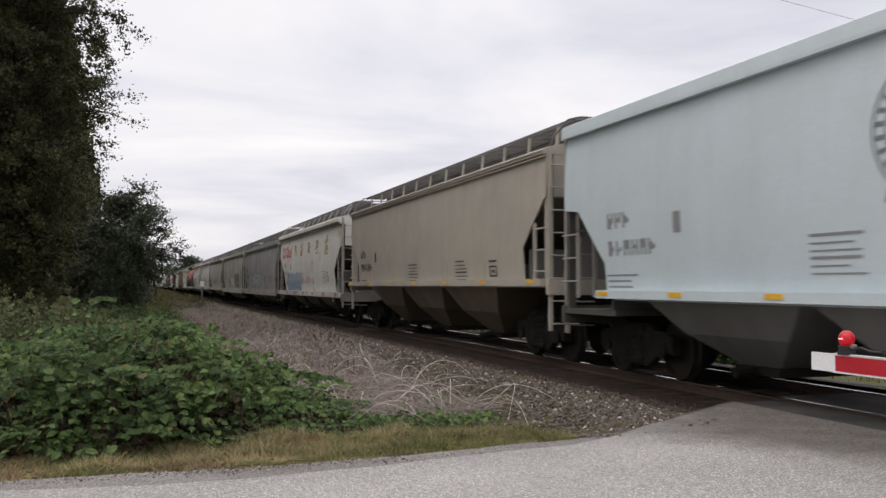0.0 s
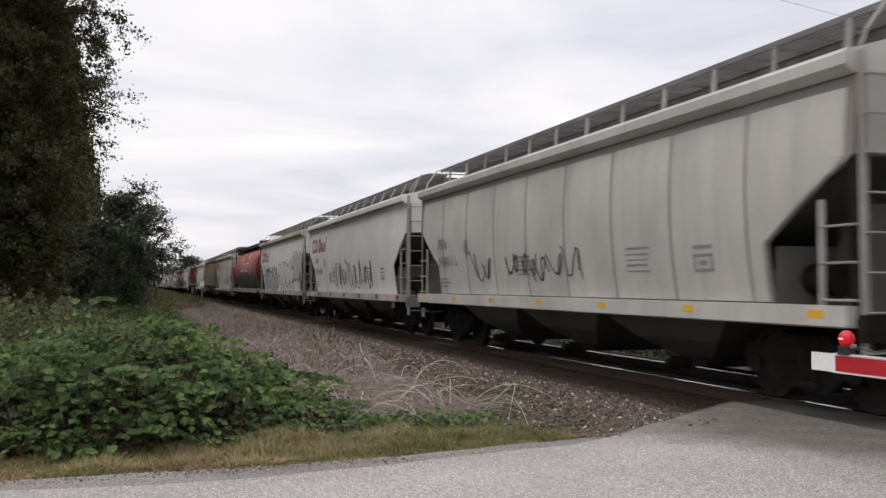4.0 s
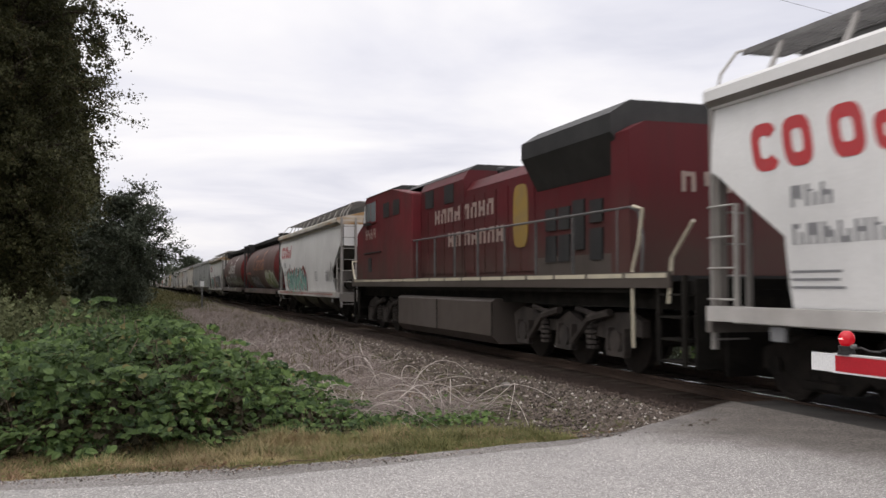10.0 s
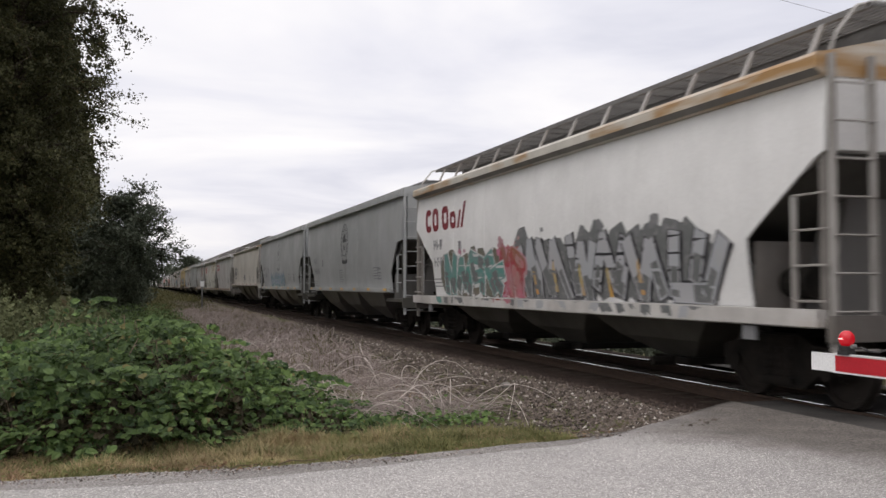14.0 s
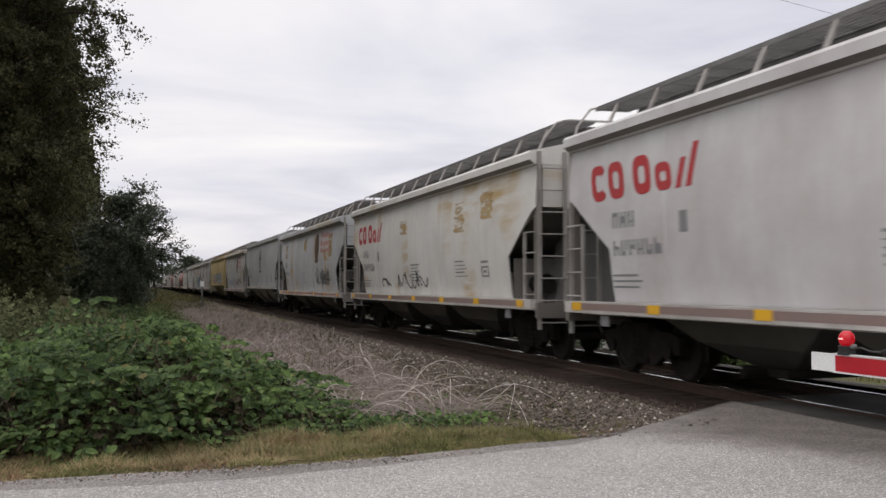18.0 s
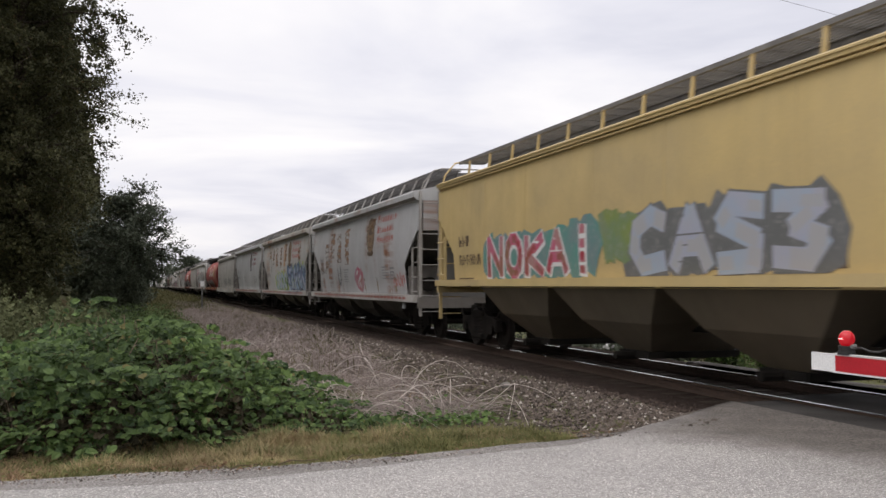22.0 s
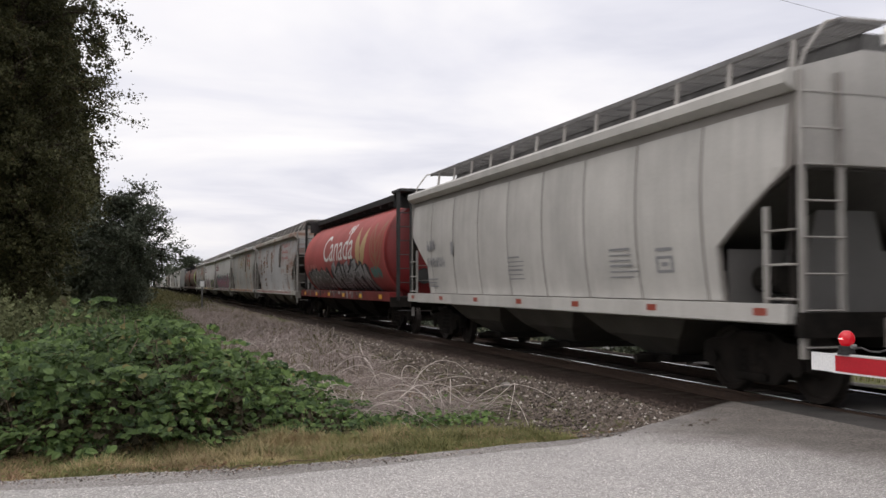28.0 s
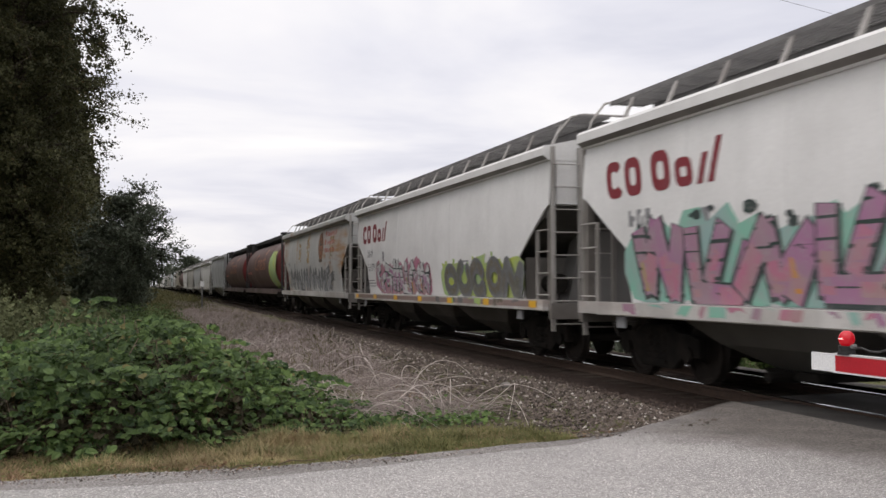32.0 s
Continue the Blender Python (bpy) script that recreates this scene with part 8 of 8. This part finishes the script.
# ---- trees ----
def tree(name, label, hgt, rad, base, n_limb, n_leaf, size, mat, seed, droop=0.3, narrow=1.0, lean=0.0):
    """Tapered trunk, limbs, twigs and a ragged crown; base: height where the crown starts."""
    r = random.Random(seed)
    th = tagged(new(name), label, "tree")
    bm = bmesh.new()
    trunk = [(0.15 * math.sin(q * 2 + seed) * q + lean * q, 0.12 * math.cos(q * 3 + seed) * q, -0.3 + (hgt + 0.3) * q) for q in [i / 8 for i in range(9)]]
    tube(bm, trunk, 0.017 * hgt + 0.05, 9, 0.15)
    part("trunk", bm, M["bark"], th)
    bm = bmesh.new()
    spots = []
    for i in range(n_limb):
        q = base + (0.99 - base) * (i + r.random()) / n_limb
        z = hgt * q
        prof = math.sin(math.pi * min(1, 0.16 + 0.84 * ((1 - q) / (1 - base)) ** narrow)) if narrow < 1.5 else ((1 - q) / (1 - base)) ** 0.75
        ln = rad * max(0.15, prof) * r.uniform(0.62, 1.12)
        a = i * 2.4 + r.uniform(-0.5, 0.5)
        root = Vector((trunk[0][0] + lean * q + 0.15 * math.sin(q * 2 + seed) * q, 0.12 * math.cos(q * 3 + seed) * q, z))
        rise = r.uniform(-0.1, 0.55) * ln
        tip = root + Vector((math.cos(a) * ln, math.sin(a) * ln, rise - droop * ln * 0.5))
        mid = (root + tip) / 2 + Vector((0, 0, 0.14 * ln))
        tube(bm, [root, mid, tip], 0.012 * ln + 0.015, 5, 0.3)
        for j in range(11):
            s = 0.2 + 0.8 * (j + r.random()) / 11
            c = root.lerp(tip, s) + Vector((0, 0, 0.14 * ln * math.sin(math.pi * s)))
            e_ = c + Vector((r.gauss(0, 0.36), r.gauss(0, 0.36), r.gauss(-droop * 0.3, 0.25))) * (0.55 + 0.35 * ln)
            tube(bm, [c, (c + e_) / 2 + Vector((0, 0, 0.05)), e_], 0.014, 3, 0.4)
            spots.append((c, e_))
    tagged(part("branchwork", bm, M["bark"], th), "branching limbs", kind="stuff")
    k = RNG.integers(0, len(spots), n_leaf)
    ca = np.array([tuple(s[0]) for s in spots])[k]
    cb = np.array([tuple(s[1]) for s in spots])[k]
    q = RNG.random((n_leaf, 1)) ** 0.7
    spread = 0.06 + 0.11 * RNG.random((n_leaf, 1)) ** 1.5
    pos = ca + (cb - ca) * q * 1.15 + RNG.normal(size=(n_leaf, 3)) * spread * np.array([1, 1, 1.1])
    pos[:, 2] = np.maximum(pos[:, 2], 0.1)
    nrm = RNG.normal(size=(n_leaf, 3)) + np.array([0, 0, 0.7])
    tagged(part("crown", leaves_mesh(name + "_leaves", pos, nrm, size * RNG.uniform(0.6, 1.4, n_leaf)), mat, th), "ragged crown of small leaves", kind="stuff")
    return th


def plant_tree(ob, x, y, turn=0.0):
    ob.matrix_basis = pose(x, y, land(x, y) - 0.05, 0, 0, turn)
    return ob


plant_tree(tree("tall_tree", "tall dark-leaved tree with foliage down to the ground", 17, 3.1, 0.02, 150, 190000, 0.088, M["tree_leaf"], 3, 0.5), -3.42, 30)
plant_tree(tree("tall_tree", "tall dense dark tree beside the verge", 15, 3.2, 0.02, 140, 170000, 0.088, M["tree_leaf"], 8, 0.4), -7.2, 27)
oak = plant_tree(tree("tall_tree", "tall dark-leaved tree behind the front row", 17, 3.1, 0.02, 90, 42000, 0.17, M["tree_leaf"], 3, 0.5), -4.55, 34.5)
alder = plant_tree(tree("tall_tree", "tall dense dark tree behind the front row", 15, 3.2, 0.02, 90, 42000, 0.17, M["tree_leaf"], 8, 0.4), -10.5, 33, 150)
for x, y, a, src in ((-8.0, 43, 200, oak), (-6.0, 45, 310, alder), (-14.5, 29, 30, oak), (-13, 42, 120, alder), (-6.2, 56, 20, oak), (-18.5, 36, 90, alder), (-6.2, 68, 140, alder), (-9, 68, 140, oak)):
    copy_thing(src, pose(x, y, land(x, y) - 0.05, 0, 0, a))
plant_tree(tree("small_tree", "smaller blue-green tree with a broad ragged crown", 5.95, 2.3, 0.02, 70, 42000, 0.115, M["pine_leaf"], 21, 0.1, 1.0), -0.55, 48)
sap = plant_tree(tree("small_tree", "small dark leafy tree in the hedge", 5.0, 2.4, 0.02, 45, 12000, 0.22, M["pine_leaf"], 25, 0.2), -2.6, 57)
for x, y, a in ((-2.2, 75, 40), (-2.6, 95, 100), (-2.4, 120, 210), (-3.0, 150, 300), (-2.2, 185, 20), (-4, 230, 80)):
    copy_thing(sap, pose(x, y, land(x, y) - 0.05, 0, 0, a))


def far_wood(name, label, n, xf, yf, hgt, size, mat, along=False):
    """A distant belt of trees as rounded heaps of leaves."""
    x, y = xf(n), yf(n)
    if along:
        x = -3.6 - 0.028 * y - 15 * RNG.random(n) ** 1.3
    lump = np.array([noise.noise((a * 0.05, b * 0.05, 1.0)) + 0.6 * noise.noise((a * 0.21, b * 0.21, 5.0)) for a, b in zip(x, y)])
    top = np.maximum(1.0, hgt * (0.75 + 0.55 * lump))
    pos = on_land(x, y)
    pos[:, 2] += top * RNG.random(n) ** 0.6
    nrm = RNG.normal(size=(n, 3)) + np.array([0, -0.6, 0.5])
    ob = part(name, leaves_mesh(name, pos, nrm, size * RNG.uniform(0.6, 1.4, n)), mat)
    return tagged(ob, label, "woods", kind="stuff")


far_wood("far_woods", "distant dark wood where the track disappears", 9000, lambda n: np.where(RNG.random(n) < 0.6, RNG.uniform(-70, 4, n), RNG.uniform(13.5, 46, n)), lambda n: RNG.uniform(520, 580, n), 13, 2.2, M["pine_leaf"])
# hidden belt of leaves, added to keep light off the distant cars
far_wood("woods", "unseen dark woods added beside the line to shade the far cars", 30000, lambda n: np.zeros(n), lambda n: RNG.uniform(58, 340, n), 30, 1.5, M["tree_leaf"], True)
far_wood("far_hedge", "distant low treeline across the fields", 12000, lambda n: RNG.uniform(150, 420, n), lambda n: RNG.uniform(60, 420, n), 6, 2.2, M["pine_leaf"])

# ---- beyond the track ----
v, f = ribbon(28, 50, 12, lambda x: 36, lambda x: 260, lambda x, y: land(x, y) + 0.06, 30)
part("side_road_surface", raw_mesh("side_road_surface", v, f, True), M["asphalt"], road, "pale road along the foot of the bank")
fb = plant_tree(tree("roadside_bush", "leafy green bush at the far edge of the crossing", 1.5, 0.95, 0.05, 26, 3200, 0.10, M["bramble"], 31, 0.2), 13.4, 17.9)
copy_thing(fb, pose(13.9, 20.4, land(13.9, 20.4) - 0.35, 0, 0, 120))


def hedge(y0, y1, n):
    """Low scrub along the far shoulder of the track."""
    y = RNG.uniform(y0, y1, n)
    x = RNG.uniform(12.3, 14.4, n)
    pos = on_land(x, y)
    top = 0.75 + 0.35 * np.sin(y * 1.3) + 0.25 * np.sin(y * 3.7 + 1)
    pos[:, 2] += np.maximum(0.05, top * RNG.random(n) ** 0.6)
    ob = part("scrub", leaves_mesh("scrub", pos, RNG.normal(size=(n, 3)) + np.array([-0.5, -0.3, 0.8]), RNG.uniform(0.07, 0.17, n)), M["pine_leaf"])
    return tagged(ob, "low dark scrub on the far shoulder of the track", "scrub", kind="stuff")


hedge(21.0, 24.4, 2600)
hedge(27.2, 31.3, 2600)
hedge(33.4, 60, 9000)
hedge(60, 170, 12000)
fx, fy = tuft(500, 52, 90, 50, 110, 1.2)
sward("meadow", "bright green meadow below the bank", 6000, fx, fy, 0.2, 0.5, M["grass"], 0.06)
far_wood("far_trees", "distant trees beyond the meadow", 9000, lambda n: RNG.uniform(110, 140, n), lambda n: RNG.uniform(40, 300, n), 6.5, 0.9, M["pine_leaf"])


def motor_car(label, paint_mat):
    """A small parked hatchback, nose towards -y."""
    c = tagged(new("parked_car"), label, "car")
    bm = bmesh.new()
    low = [(-2.0, 0.35), (-2.05, 0.62), (-1.85, 0.80), (-0.95, 0.95), (1.75, 1.0), (2.0, 0.85), (2.05, 0.4), (1.8, 0.22), (-1.8, 0.22)]
    prism(bm, low, "x", -0.85, 0.85)
    bmesh.ops.bevel(bm, geom=bm.edges[:], offset=0.06, segments=2, affect="EDGES")
    part("body", bm, paint_mat, c, smooth=True)
    bm = bmesh.new()
    loft(bm, [[(-0.80, -0.98, 0.93), (0.80, -0.98, 0.93), (0.80, 1.85, 0.97), (-0.80, 1.85, 0.97)], [(-0.62, -0.2, 1.42), (0.62, -0.2, 1.42), (0.62, 1.45, 1.45), (-0.62, 1.45, 1.45)]])
    gm, GN, GL, GB = nodes_of("car_window_glass")
    GB.inputs["Base Color"].default_value, GB.inputs["Roughness"].default_value = (0.03, 0.035, 0.04, 1), 0.05
    part("windows", bm, gm, c, "dark windscreen and side glass")
    bm = bmesh.new()
    box(bm, -0.63, 0.63, -0.2, 1.45, 1.43, 1.48)
    part("roof", bm, paint_mat, c)
    for sx in (-1, 1):
        bm = bmesh.new()
        box(bm, sx * 0.62 - 0.16, sx * 0.62 + 0.16, -2.06, -1.9, 0.62, 0.76)
        part("headlight", bm, M["gate_white"], c, "pale headlight")
        for yy in (-1.3, 1.3):
            bm = bmesh.new()
            disc(bm, "x", (yy, 0.31), 0.31, 0.31, *sorted((sx * 0.68, sx * 0.87)), 18)
            w = part("wheel", bm, M["black"], c)
            bm = bmesh.new()
            disc(bm, "x", (yy, 0.31), 0.19, 0.17, *sorted((sx * 0.87, sx * 0.885)), 14)
            part("rim", bm, M["grating"], w)
    bm = bmesh.new()
    box(bm, -0.26, 0.26, -2.075, -2.05, 0.42, 0.54)
    part("plate", bm, M["gate_white"], c, "blank pale plate")
    return c


def park(c, x, y, turn):
    c.matrix_basis = pose(x, y, land(x, y) + 0.07, 0, 0, turn)


park(motor_car("dark grey hatchback waiting on the pale road", paint("dark_car_paint", (0.03, 0.03, 0.035), dirt_amt=0.1, rough=0.25, streak=0.0)), 48.2, 61.5, -25)
park(motor_car("white hatchback parked on the pale road", paint("white_motor_paint", (0.7, 0.7, 0.7), dirt_amt=0.08, rough=0.3, streak=0.0)), 40, 76, -60)

copy_thing(sap, pose(15.2, 330, -0.4, 0, 0, 60) @ Matrix.Scale(2.15, 4))
marker = tagged(new("marker_post"), "slim pale marker post beside the track", "post")
marker.matrix_basis = pose(3.7, 62, land(3.7, 62))
bm = bmesh.new()
box(bm, -0.05, 0.05, -0.03, 0.03, -0.3, 2.1)
part("post", bm, M["grating"], marker)
bm = bmesh.new()
box(bm, -0.12, 0.12, -0.045, -0.03, 1.7, 2.05)
part("plate", bm, M["gate_white"], marker, "small pale plate")

# two overhead wires between poles
wires = tagged(new("overhead_wires"), "two thin dark overhead wires crossing high over the track", "overhead wires")
WD = Vector((0.958, 0.286, 0))
for mid, reach in ((Vector((15.4, 19.6, 8.5)), (-31, 26)), (Vector((16.9, 18.6, 8.55)), (-31, 26))):
    bm = bmesh.new()
    tube(bm, [mid + WD * s + Vector((0, 0, 0.0004 * s * s)) for s in (reach[0], -20, -10, -4, 0, 5, 10, 18, reach[1])], 0.0045, 5)
    part("wire", bm, M["black"], wires)
for s in (-31, 26):
    c = Vector((16.1, 19.1, 0)) + WD * s
    wp = tagged(new("utility_pole"), "wooden utility pole carrying two wires", "utility pole")
    g = land(c.x, c.y)
    wp.matrix_basis = pose(c.x, c.y, g, 0, 0, math.degrees(math.atan2(WD.y, WD.x)))
    bm = bmesh.new()
    tube(bm, [(0, 0, -0.5), (0, 0, 9.4 - g)], 0.16, 8, 0.7)
    part("pole", bm, M["tie"], wp)
    bm = bmesh.new()
    box(bm, -0.06, 0.06, -1.3, 1.3, 8.78 - g, 8.9 - g)
    part("cross_arm", bm, M["tie"], wp)


motions()
